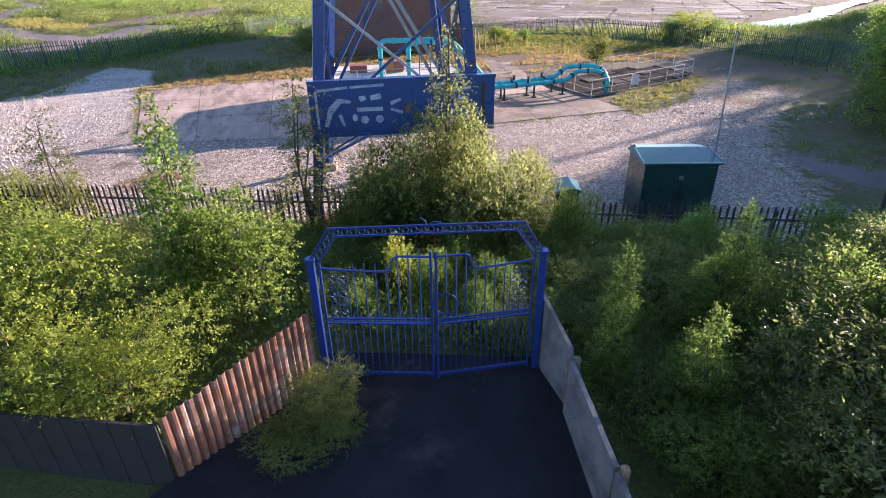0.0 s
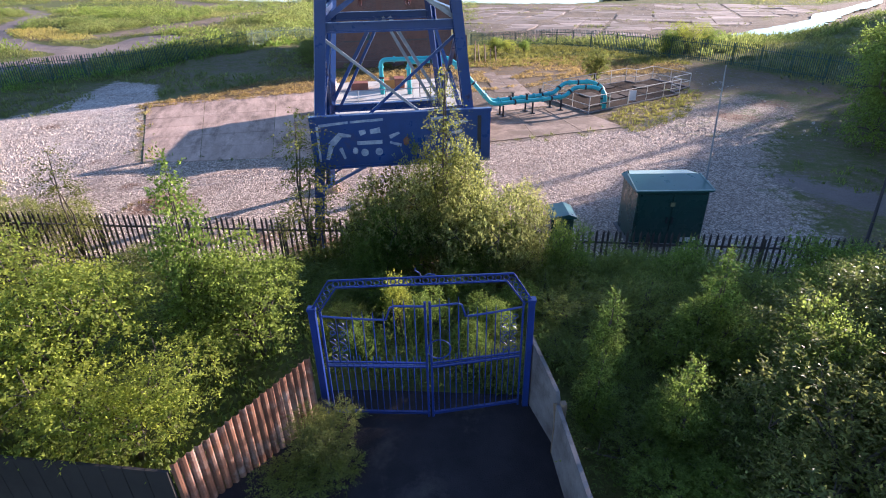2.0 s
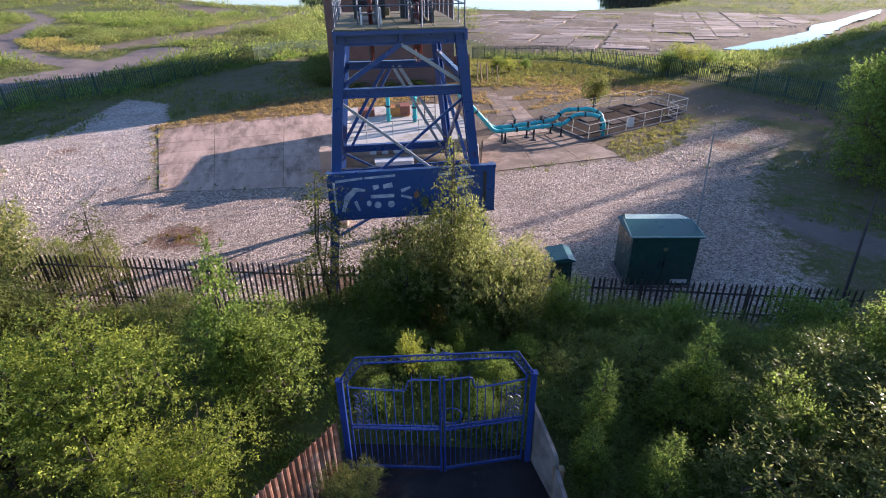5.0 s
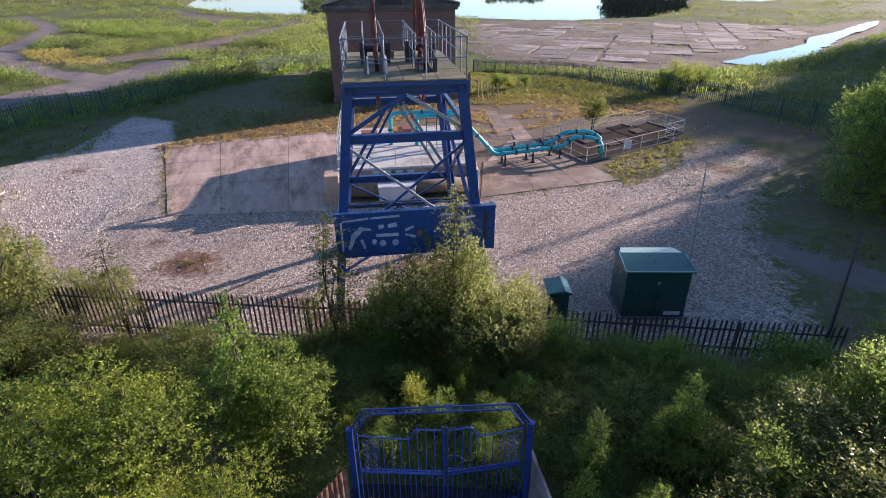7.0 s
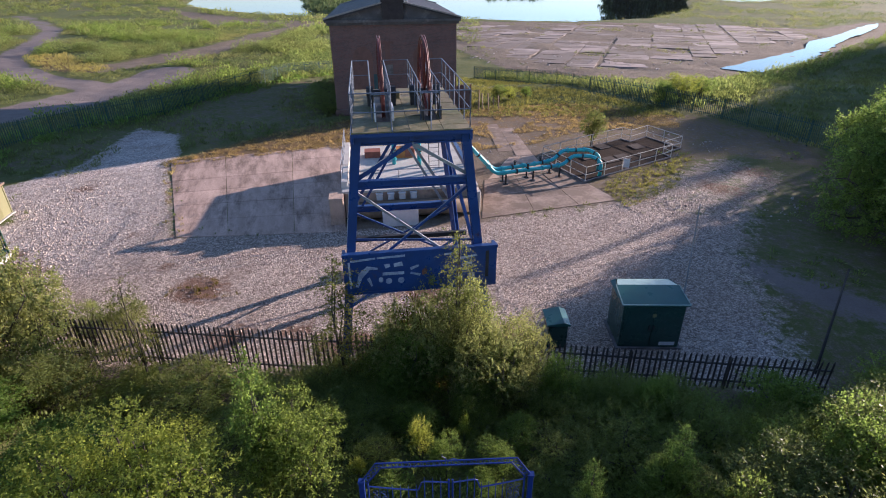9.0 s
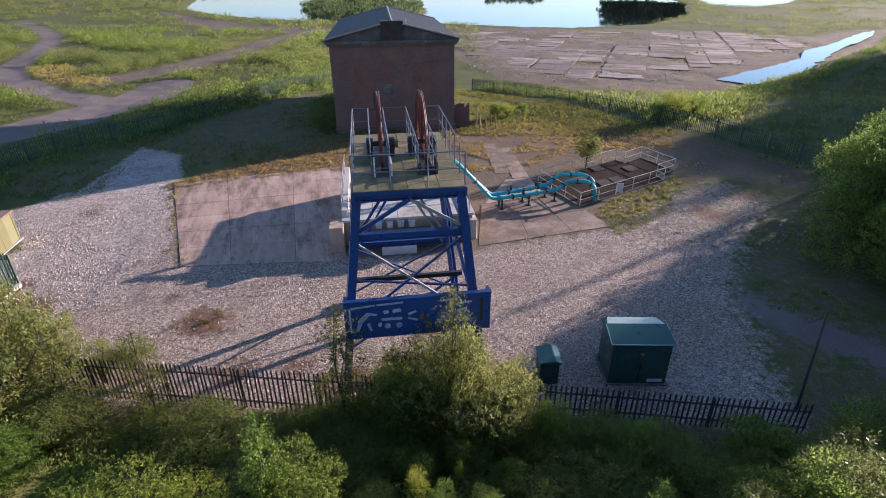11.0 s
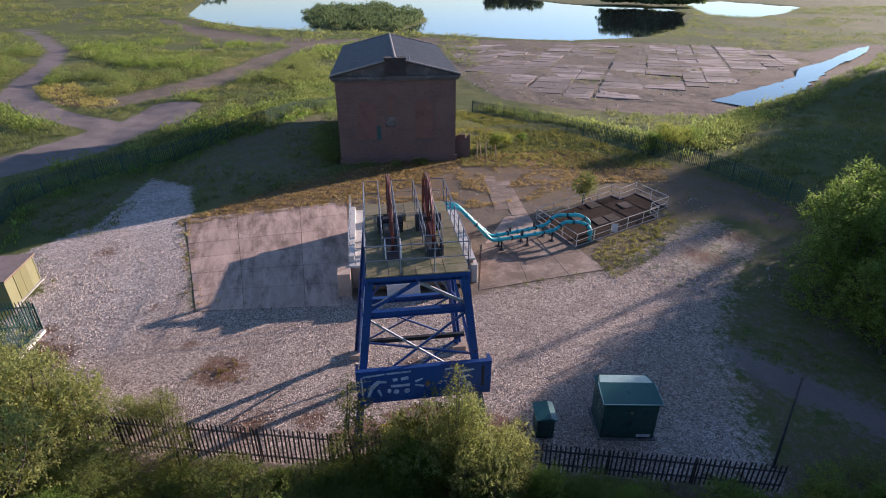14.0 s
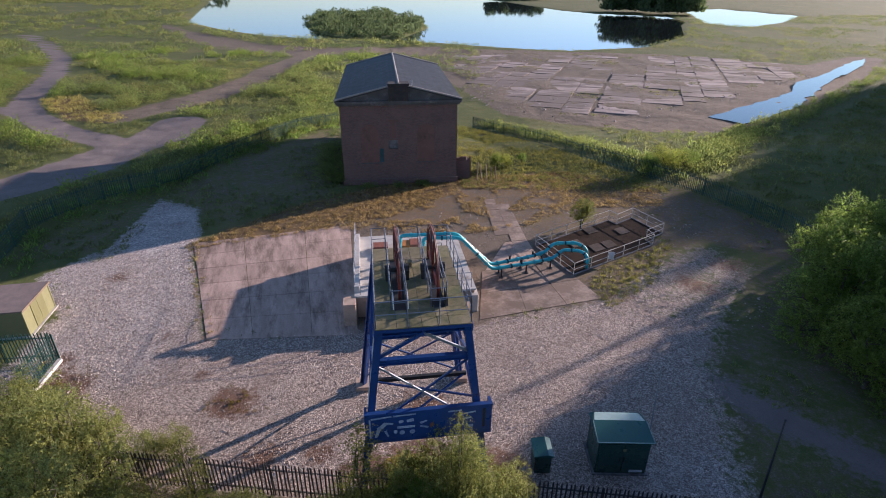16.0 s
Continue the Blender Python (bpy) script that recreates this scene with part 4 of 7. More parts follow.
def build_pipes():
    t = thing("pipework", pose(0, 0, 0), "pair of turquoise painted water pipes on stands", "pipes")
    runs = [[(-4.9, 31.4, 1.5), (-4.9, 31.4, 3.42), (-1.15, 32.0, 3.42), (1.25, 32.5, 0.88), (3.6, 33.6, 0.88), (5.2, 34.6, 0.88), (5.85, 35.1, 1.4), (7.6, 35.2, 1.45), (8.3, 34.9, 1.1), (8.3, 34.9, -0.1)],
            [(-3.35, 31.4, 1.5), (-3.35, 31.4, 3.3), (-0.85, 31.6, 3.3), (1.35, 31.95, 0.82), (4.0, 33.0, 0.82), (5.8, 33.9, 0.82), (6.4, 34.3, 1.3), (7.7, 34.2, 1.3), (8.2, 33.9, 1.0), (8.2, 33.9, -0.1)]]
    for r in runs:
        p = part("pipe", Geo().tube(bend(r), 0.122, 12), TURQ, t, "turquoise steel pipe", True)
        for a, b in zip(r, r[1:]):
            a, b = Vector(a), Vector(b)
            d = b - a
            for k in ([0.5] if d.length < 1.5 else [0.2, 0.5, 0.8]):
                c = a + d * k
                e = d.normalized() * 0.045
                part("flange", Geo().tube([c - e, c + e], 0.172, 12), DARKSTEEL if k == 0.5 else TURQ, p)
        for k in (0.15, 0.55, 0.95):
            c = Vector(r[3]).lerp(Vector(r[5]), k)
            part("stand", Geo().box(c.x - 0.05, c.x + 0.05, c.y - 0.05, c.y + 0.05, -0.05, c.z - 0.15).box(c.x - 0.15, c.x + 0.15, c.y - 0.15, c.y + 0.15, -0.05, 0.06), DARKSTEEL, p, "dark steel stand")
    for q in ((2.6, 33.15, 1.15), (3.4, 32.7, 1.15), (4.3, 34.05, 1.15)):
        part("valve", Geo().tube([(q[0], q[1], q[2] - 0.25), (q[0], q[1], q[2] + 0.08)], 0.07, 10).ring((q[0], q[1], q[2] + 0.1), (0, 0, 1), 0.12, 0.014, 14, 5), DARKSTEEL, t, "hand valve with wheel")


build_pipes()

# ---- settling pit with rails ----
PIT = [(4.85, 37.3), (11.6, 42.7), (12.1, 41.9), (13.75, 43.4), (15.45, 40.3), (13.75, 38.9), (14.05, 38.1), (7.1, 32.85)]


def build_pit():
    t = thing("settling_pit", pose(0, 0, 0), "dark settling pit with grey cover plates and white railing", "pit")
    part("bed", Geo().prism(PIT[::-1], -0.05, 0.06), SOIL, t, "dark brown wet soil bed")
    k = len(PIT)
    for i in range(k):
        a, b = Vector((*PIT[i], 0.07)), Vector((*PIT[(i + 1) % k], 0.07))
        part("kerb", Geo().beam(a, b, 0.12, 0.09), BOARD, t, "low grey kerb")
    rnd = random.Random(8)
    ax, ay = Vector((6.7, 4.3)).normalized(), Vector((-1.35, 3.5)).normalized()
    for i in range(5):
        for j in range(3):
            c = Vector((7.9, 35.2)) + ax * (0.6 + 1.25 * i) + ay * (0.3 + 1.35 * j)
            if rnd.random() < 0.5:
                continue
            g = Geo().prism([tuple(c + ax * a + ay * b) for a, b in ((0, 0), (1.05, 0), (1.05, 1.1), (0, 1.1))], 0.06, 0.12)
            part("cover_plate", g, PLATE, t)
    for i in range(k):
        a, b = Vector((*PIT[i], 1.0)), Vector((*PIT[(i + 1) % k], 1.0))
        r = part("railing", Geo().tube([a, b], 0.026, 6), CONCLIGHT, t, "pale painted railing")
        part("mid_rail", Geo().tube([a - Vector((0, 0, 0.5)), b - Vector((0, 0, 0.5))], 0.022, 6), CONCLIGHT, r)
        m = max(1, round((b - a).length / 1.6))
        for j in range(m):
            e = a.lerp(b, j / m)
            part("post", Geo().tube([e - Vector((0, 0, 0.98)), e], 0.026, 6), CONCLIGHT, r)
    s = part("notice", Geo().box(9.9, 10.3, 34.85, 34.89, 0.35, 0.95), WHITEBOX, t, "blank pale notice plate")


build_pit()

# ---- engine house ----
EH = pose(-7.42, 50.81, 0, 0, 0, 9.8)


def wall_with_holes(w, h, holes, th=0.4):
    """A wall in the xz plane, x from -w/2, with rectangular openings cut right through."""
    g = Geo()
    xs = sorted({-w / 2, w / 2, *[a for q in holes for a in q[:2]]})
    zs = sorted({0.0, h, *[a for q in holes for a in q[2:]]})
    for x0, x1 in zip(xs, xs[1:]):
        for z0, z1 in zip(zs, zs[1:]):
            if any(q[0] <= x0 and x1 <= q[1] and q[2] <= z0 and z1 <= q[3] for q in holes):
                continue
            g.box(x0, x1, 0, th, z0, z1)
    return g


def arch_ring(x, z, r, th, y, depth, n=14):
    g = Geo()
    for i in range(n):
        a, b = math.pi * i / n, math.pi * (i + 1) / n
        pts = [(x + q * math.cos(c), z + q * math.sin(c)) for q, c in ((r, a), (r + th, a), (r + th, b), (r, b))]
        g.add([(px, y, pz) for px, pz in pts] + [(px, y + depth, pz) for px, pz in pts], [(0, 1, 2, 3), (7, 6, 5, 4), (0, 4, 5, 1), (1, 5, 6, 2), (2, 6, 7, 3), (3, 7, 4, 0)])
    return g


def build_engine_house():
    t = thing("engine_house", EH, "derelict red brick engine house with slate gabled roof", "building")
    W, D, H, R = 11.25, 22.3, 8.1, 9.85
    openings = [(-2.3, -1.6, 2.3, 3.7), (-1.1, -0.2, 3.6, 4.5)]
    bm = bmesh.new()
    bm.from_mesh(mesh_of("front_wall", wall_with_holes(W, H, openings), BRICK))
    bmesh.ops.remove_doubles(bm, verts=bm.verts[:], dist=0.001)
    front = bpy.data.meshes.new("wall")
    bm.to_mesh(front)
    bm.free()
    front.materials.append(BRICK)
    part("wall", front, BRICK, t)
    part("wall", Geo().box(-W / 2, W / 2, D - 0.4, D, 0, H), BRICK, t)
    for s in (-1, 1):
        x0 = s * W / 2 - (0.4 if s > 0 else 0)
        part("wall", Geo().box(x0, x0 + 0.4, 0.402, D - 0.402, 0, H), BRICK, t)
        for j in range(5):
            y = 2.4 + 3.7 * j
            part("pier", Geo().box(s * (W / 2 + 0.06) - 0.08, s * (W / 2 + 0.06) + 0.08, y - 0.35, y + 0.35, 0, H - 0.5), BRICK, t)
    part("inner_dark_wall", Geo().box(-W / 2 + 0.5, W / 2 - 0.5, 1.6, 1.8, 0, H - 0.2), DARKBOARD, t, "dark inside")
    # blind arched windows on the front
    for xc in (-2.9, 2.55):
        g = Geo().box(xc - 0.88, xc + 0.88, -0.03, -0.003, 2.3, 5.2)
        n = 12
        arc = [(xc + 0.88 * math.cos(math.pi * i / n), 5.2 + 0.88 * math.sin(math.pi * i / n)) for i in range(n + 1)]
        g.add([(x, -0.03, z) for x, z in arc] + [(x, -0.003, z) for x, z in arc], [tuple(range(n, -1, -1)), tuple(range(n + 1, 2 * n + 2))] + [(i, i + 1, n + 2 + i, n + 1 + i) for i in range(n)])
        wdw = part("blind_window", g, INFILL, t, "bricked-up arched window")
        part("arch", arch_ring(xc, 5.2, 0.88, 0.24, -0.06, 0.058), BRICK, wdw)
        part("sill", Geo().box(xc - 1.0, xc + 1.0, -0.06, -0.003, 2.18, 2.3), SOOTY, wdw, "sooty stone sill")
    part("door_panel", Geo().box(-2.3, -1.6, 0.06, 0.16, 2.3, 3.7), material("teal_door", (0.02, 0.085, 0.095), None, 2, 0.6), t, "teal boarded upper doorway")
    part("patch", Geo().box(-1.12, -0.18, 0.25, 0.35, 3.58, 4.52), BOARD, t, "dark boarded opening")
    part("patch", Geo().box(-0.85, -0.4, -0.03, -0.003, 4.7, 6.3), INFILL, t, "paler patch of rebuilt brick")
    part("plinth", Geo().box(-W / 2 - 0.12, W / 2 + 0.12, -0.12, -0.002, 0, 0.6), BRICK, t)
    part("lintel", Geo().box(-1.15, -0.1, -0.06, -0.003, 6.3, 6.5), INFILL, t)
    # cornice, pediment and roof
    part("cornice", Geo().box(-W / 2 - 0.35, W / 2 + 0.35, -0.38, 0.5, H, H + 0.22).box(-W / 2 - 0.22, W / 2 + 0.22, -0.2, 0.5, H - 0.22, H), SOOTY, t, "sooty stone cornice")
    for s in (-1, 1):
        part("eaves_band", Geo().box(s * W / 2 - (0.0 if s > 0 else 0.35), s * W / 2 + (0.35 if s > 0 else 0.0), 0.5, D + 0.3, H, H + 0.2), LEADTRIM, t)
    zb = H + 0.22
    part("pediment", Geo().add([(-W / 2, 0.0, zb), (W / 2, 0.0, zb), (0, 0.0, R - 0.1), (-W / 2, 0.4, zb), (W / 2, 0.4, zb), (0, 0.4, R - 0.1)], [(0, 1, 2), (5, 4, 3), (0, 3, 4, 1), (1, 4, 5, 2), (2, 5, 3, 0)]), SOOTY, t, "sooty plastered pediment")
    part("pediment", Geo().add([(-W / 2, D - 0.4, zb), (W / 2, D - 0.4, zb), (0, D - 0.4, R - 0.1), (-W / 2, D, zb), (W / 2, D, zb), (0, D, R - 0.1)], [(0, 1, 2), (5, 4, 3), (0, 3, 4, 1), (1, 4, 5, 2), (2, 5, 3, 0)]), BRICK, t)
    for s in (-1, 1):
        e = W / 2 + 0.4
        roof = part("roof", Geo().add([(0, -0.3, R - 0.12), (s * e, -0.3, zb - 0.08), (s * e, D + 0.2, zb - 0.08), (0, D + 0.2, R - 0.12), (0, -0.3, R), (s * e, -0.3, zb + 0.06), (s * e, D + 0.2, zb + 0.06), (0, D + 0.2, R)],
                                      [(0, 1, 2, 3), (7, 6, 5, 4), (0, 4, 5, 1), (1, 5, 6, 2), (2, 6, 7, 3), (3, 7, 4, 0)]), SLATE, t, "dark slate roof slope")
        # slate courses as thin lapped strips
        n = 26
        for i in range(n):
            a, b = i / n, (i + 1.05) / n
            p = lambda k, o: (s * e * k, R + (zb + 0.06 - R) * k + o)
            (x0, z0), (x1, z1) = p(a, 0.008), p(min(b, 1), 0.034)
            part("slate_course", Geo().add([(x0, -0.3, z0), (x1, -0.3, z1), (x1, D + 0.2, z1), (x0, D + 0.2, z0), (x1, -0.3, z1 - 0.02), (x1, D + 0.2, z1 - 0.02)], [(0, 1, 2, 3) if s > 0 else (3, 2, 1, 0), (1, 4, 5, 2)]), SLATE, roof)
        part("verge", Geo().beam((0, D + 0.15, R + 0.06), (s * e, D + 0.15, zb + 0.12), 0.3, 0.12, (0, 0, 1)), LEADTRIM, t, "pale verge coping")
        part("verge", Geo().beam((0, -0.25, R + 0.06), (s * e, -0.25, zb + 0.12), 0.25, 0.12, (0, 0, 1)), LEADTRIM, t, "pale verge coping")
    part("ridge", Geo().tube([(0, -0.3, R + 0.03), (0, D + 0.2, R + 0.03)], 0.12, 8), LEADTRIM, t, "pale ridge tiles")
    part("chimney", Geo().box(-0.95, 0.9, -0.42, 0.7, zb, 9.72, 0.03).box(-1.03, 0.98, -0.5, 0.78, 9.72, 9.92), SOOTBRICK, t, "square soot-black brick stack over the pediment")
    part("vent_pipe", Geo().tube([(1.25, 0.3, 9.1), (1.25, 0.3, 10.1)], 0.07, 8), GALV, t)
    # broken lean-to on the right
    lt = thing("ruined_wall", EH @ pose(W / 2 + 0.1, 0.8, 0), "broken brick lean-to wall beside the engine house", "wall")
    part("wall", Geo().box(0, 1.5, 0, 0.3, -0.1, 1.9).box(1.2, 1.5, 0.3, 3.0, -0.1, 1.5), BRICK, lt)
    rnd = random.Random(5)
    for i in range(9):
        x = 0.05 + 0.16 * i
        part("brick", Geo().box(x, x + 0.14, 0.03, 0.27, 1.9, 1.9 + rnd.uniform(0.08, 0.5)), BRICK, lt)
    for i in range(5):
        f = thing("fence_stake", EH @ pose(W / 2 + 2.2 + 0.5 * i, 0.2 + 0.3 * (i % 2), 0), "weathered grey timber stake", "stake", "stakes by the engine house")
        part("stake", Geo().beam((0, 0, -0.1), (rnd.uniform(-0.2, 0.2), 0.1, rnd.uniform(1.2, 2.0)), 0.09, 0.09), TIMBER, f)


build_engine_house()


# ---- kiosks ----
PALEGREEN = material("worn_green_edge", (0.30, 0.42, 0.40), (0.2, 0.3, 0.28), 2.0, 0.35)

def build_kiosk():
    t = thing("equipment_kiosk", pose(5.3, 15.78, 0, 0, 0, 2.2), "dark green plastic equipment kiosk on gravel", "kiosk")
    w, d, h = 2.2, 1.62, 1.82
    part("plinth", Geo().box(-0.06, w + 0.06, -0.06, d + 0.06, -0.08, 0.06), BOARD, t, "grey concrete plinth")
    part("body", Geo().box(0.03, w - 0.03, 0.03, d - 0.03, 0.06, h, 0.03), GREENGRP, t)
    for i in range(2):
        dr = part("door", Geo().box(0.09 + i * 1.03, 1.08 + i * 1.03, 0.0, 0.03, 0.14, h - 0.1), GREENGRP, t)
        part("handle", Geo().box(0.98 + i * 0.16, 1.03 + i * 0.16, -0.03, 0.0, 0.8, 1.0), DARKSTEEL, dr, "black handle")
    part("badge", Geo().box(1.05, 1.18, -0.012, 0.0, 1.35, 1.48), BEIGE, t, "small yellowish badge")
    part("label_plate", Geo().box(1.45, 2.0, -0.012, -0.002, 0.16, 0.30), WHITEBOX, t, "pale label plate")
    part("roof", Geo().add([(-0.05, -0.05, h), (w + 0.05, -0.05, h), (w + 0.05, d + 0.05, h), (-0.05, d + 0.05, h), (-0.05, -0.05, h + 0.06), (w + 0.05, -0.05, h + 0.06), (w + 0.02, 1.05, h + 0.2), (-0.02, 1.05, h + 0.2), (w - 0.12, d + 0.0, h + 0.12), (0.12, d + 0.0, h + 0.12)],
                           [(3, 2, 1, 0), (0, 1, 5, 4), (4, 5, 6, 7), (1, 2, 8, 6, 5), (3, 0, 4, 7, 9), (2, 3, 9, 8)]), GREENROOF, t, "green moulded roof")
    for p, q in (((-0.05, -0.055, h + 0.065), (w + 0.05, -0.055, h + 0.065)), ((-0.055, -0.05, h + 0.065), (-0.025, 1.05, h + 0.205)), ((w + 0.055, -0.05, h + 0.065), (w + 0.025, 1.05, h + 0.205))):
        part("roof_edge", Geo().beam(p, q, 0.03, 0.03), PALEGREEN, t, "pale worn roof edge")
    part("roof_strip", Geo().add([(0.03, 1.06, h + 0.205), (w - 0.03, 1.06, h + 0.205), (w - 0.16, d - 0.02, h + 0.128), (0.16, d - 0.02, h + 0.128), (0.03, 1.06, h + 0.18), (w - 0.03, 1.06, h + 0.18), (w - 0.16, d - 0.02, h + 0.1), (0.16, d - 0.02, h + 0.1)],
                                 [(0, 1, 2, 3), (4, 7, 6, 5), (0, 4, 5, 1), (1, 5, 6, 2), (2, 6, 7, 3), (3, 7, 4, 0)]), PALEGREEN, t, "pale green roof light strip")
    m = thing("aerial_mast", pose(7.62, 16.5, 0), "thin galvanised aerial mast behind the kiosk", "mast")
    part("pole", Geo().tube([(0, 0, -0.1), (-0.25, -0.05, 5.1)], [0.035, 0.02], 8), GALV, m)
    part("aerial", Geo().tube([(-0.25, -0.05, 5.1), (-0.26, -0.05, 5.35)], 0.012, 6), GALV, m)
    part("bracket", Geo().beam((-0.17, 0, 1.5), (-0.06, 0, 1.5), 0.04), DARKSTEEL, m)
    s = thing("small_cabinet", pose(2.76, 15.62, 0, 0, 0, 4), "small dark green feeder cabinet with pitched lid", "cabinet")
    part("body", Geo().box(0.03, 0.72, 0.03, 0.9, -0.05, 1.0, 0.02), GREENGRP, s)
    part("door", Geo().box(0.08, 0.67, 0.0, 0.03, 0.1, 0.92), GREENGRP, s)
    part("roof", Geo().add([(-0.04, -0.06, 1.0), (0.79, -0.06, 1.0), (0.79, 0.97, 1.0), (-0.04, 0.97, 1.0), (-0.04, -0.06, 1.05), (0.79, -0.06, 1.05), (0.79, 0.97, 1.05), (-0.04, 0.97, 1.05), (0.55, -0.06, 1.15), (0.55, 0.97, 1.15)],
                           [(3, 2, 1, 0), (0, 1, 5, 8, 4), (2, 3, 7, 9, 6), (4, 8, 9, 7), (8, 5, 6, 9), (0, 4, 7, 3), (1, 2, 6, 5)]), GREENROOF, s, "teal pitched lid")


build_kiosk()


def build_shed():
    t = thing("substation_shed", pose(-25.5, 23.5, 0, 0, 0, 14.5), "beige panel substation shed with flat brown felt roof", "shed")
    # long axis to the left; the beige end looks right
    part("body", Geo().box(-4.6, 0, 0, 3.2, -0.05, 1.7, 0.02), BEIGE, t)
    for y in (0.9, 1.62):
        part("door", Geo().box(0.003, 0.035, y, y + 0.7, 0.06, 1.6), BEIGE2, t, "olive panel door")
    part("corner_trim", Geo().box(-0.02, 0.03, -0.03, 0.05, 0.05, 1.7), BEIGE, t)
    part("corner_trim", Geo().box(-0.02, 0.03, 3.15, 3.23, 0.05, 1.7), BEIGE, t)
    part("roof", Geo().box(-4.75, 0.1, -0.12, 3.32, 1.703, 1.79, 0.03), BROWNROOF, t, "brown felt flat roof")
    part("fascia", Geo().box(0.1, 0.125, -0.12, 3.32, 1.68, 1.80), TIMBER, t, "dark roof edge board")
    part("plinth", Geo().box(-4.7, 0.15, -0.12, 3.32, -0.1, 0.05), CONCLIGHT, t, "pale concrete plinth")


build_shed()


# ---- concrete pads ----
def slab_grid(t, quad, nx, ny, z0, z1, seed, mat, skip=0.0, name="slab"):
    """Slabs between four corners, each with its own edges and a little out of true."""
    rnd = random.Random(seed)
    a, b, c, d = (Vector(p) for p in quad)

    def at(u, v):
        return (a * (1 - u) + b * u) * (1 - v) + (d * (1 - u) + c * u) * v

    us = [i / nx + (rnd.uniform(-0.04, 0.04) if 0 < i < nx else 0) for i in range(nx + 1)]
    for j in range(ny):
        for i in range(nx):
            if rnd.random() < skip:
                continue
            gu, gv = 0.012 / (b - a).length, 0.014 / (d - a).length
            ring = [at(us[i] + gu, j / ny + gv), at(us[i + 1] - gu, j / ny + gv), at(us[i + 1] - gu, (j + 1) / ny - gv), at(us[i] + gu, (j + 1) / ny - gv)]
            e = [rnd.uniform(-0.006, 0.006) for _ in range(4)]
            dz = rnd.uniform(-0.006, 0.006)
            vs = [(p.x, p.y, z0) for p in ring] + [(p.x, p.y, z1 + dz + q) for p, q in zip(ring, e)]
            part(name, Geo().add(vs, [(3, 2, 1, 0), (4, 5, 6, 7), (0, 1, 5, 4), (1, 2, 6, 5), (2, 3, 7, 6), (3, 0, 4, 7)]), mat, t)


pad = thing("concrete_pad", pose(0, 0, 0), "stained concrete hardstanding of large cast slabs", "pavement", kind="structure")
PADCONC = material("streaked_concrete", (0.54, 0.385, 0.315), (0.35, 0.245, 0.195), 0.9, 0.9, 0, 0.5, fine=9.0, stain=(0.19, 0.13, 0.10), stain_amount=0.42, per_object=0.12, stretch=(19, 1.7, 0.4))
slab_grid(pad, [(-15.2, 23.8), (-6.6, 24.9), (-10.4, 40.3), (-21.9, 36.0)], 3, 6, -0.1, 0.022, 1, PADCONC)
pad2 = thing("concrete_pad", pose(0, 0, 0), "cracked concrete hardstanding beside the pipes", "pavement", kind="structure")
CONC2 = material("dirty_concrete", (0.46, 0.35, 0.28), (0.33, 0.24, 0.19), 0.8, 0.9, 0, 0.35, stain=(0.19, 0.135, 0.10), stain_amount=0.75, per_object=0.1)
slab_grid(pad2, [(0.5, 26.9), (8.5, 29.9), (6.2, 34.8), (0.7, 33.0)], 3, 2, -0.1, 0.026, 2, CONC2, 0.0)
slab_grid(pad2, [(0.9, 33.1), (5.0, 35.0), (4.3, 38.4), (2.5, 37.8)], 2, 2, -0.1, 0.028, 3, CONC, 0.0)
slab_grid(pad2, [(1.9, 37.75), (4.3, 38.45), (3.0, 47.4), (0.9, 47.0)], 2, 7, -0.1, 0.025, 4, CONC2, 0.12)

# far slabs of a cleared works floor
FLOOR = [(-7, 150), (3, 108), (9, 100), (16, 96.8), (24.5, 95.3), (33, 101.5), (40, 107), (57, 119), (64, 131), (81, 142), (92, 177), (79, 182), (57, 186), (-8, 186)]
DARKFLOOR = [(-4, 188), (60, 188), (45, 143), (23, 137), (8, 137), (-6, 150)]
works = thing("works_floor", pose(0, 0, 0), "cleared works floor of broken pale concrete", "pavement", kind="structure")


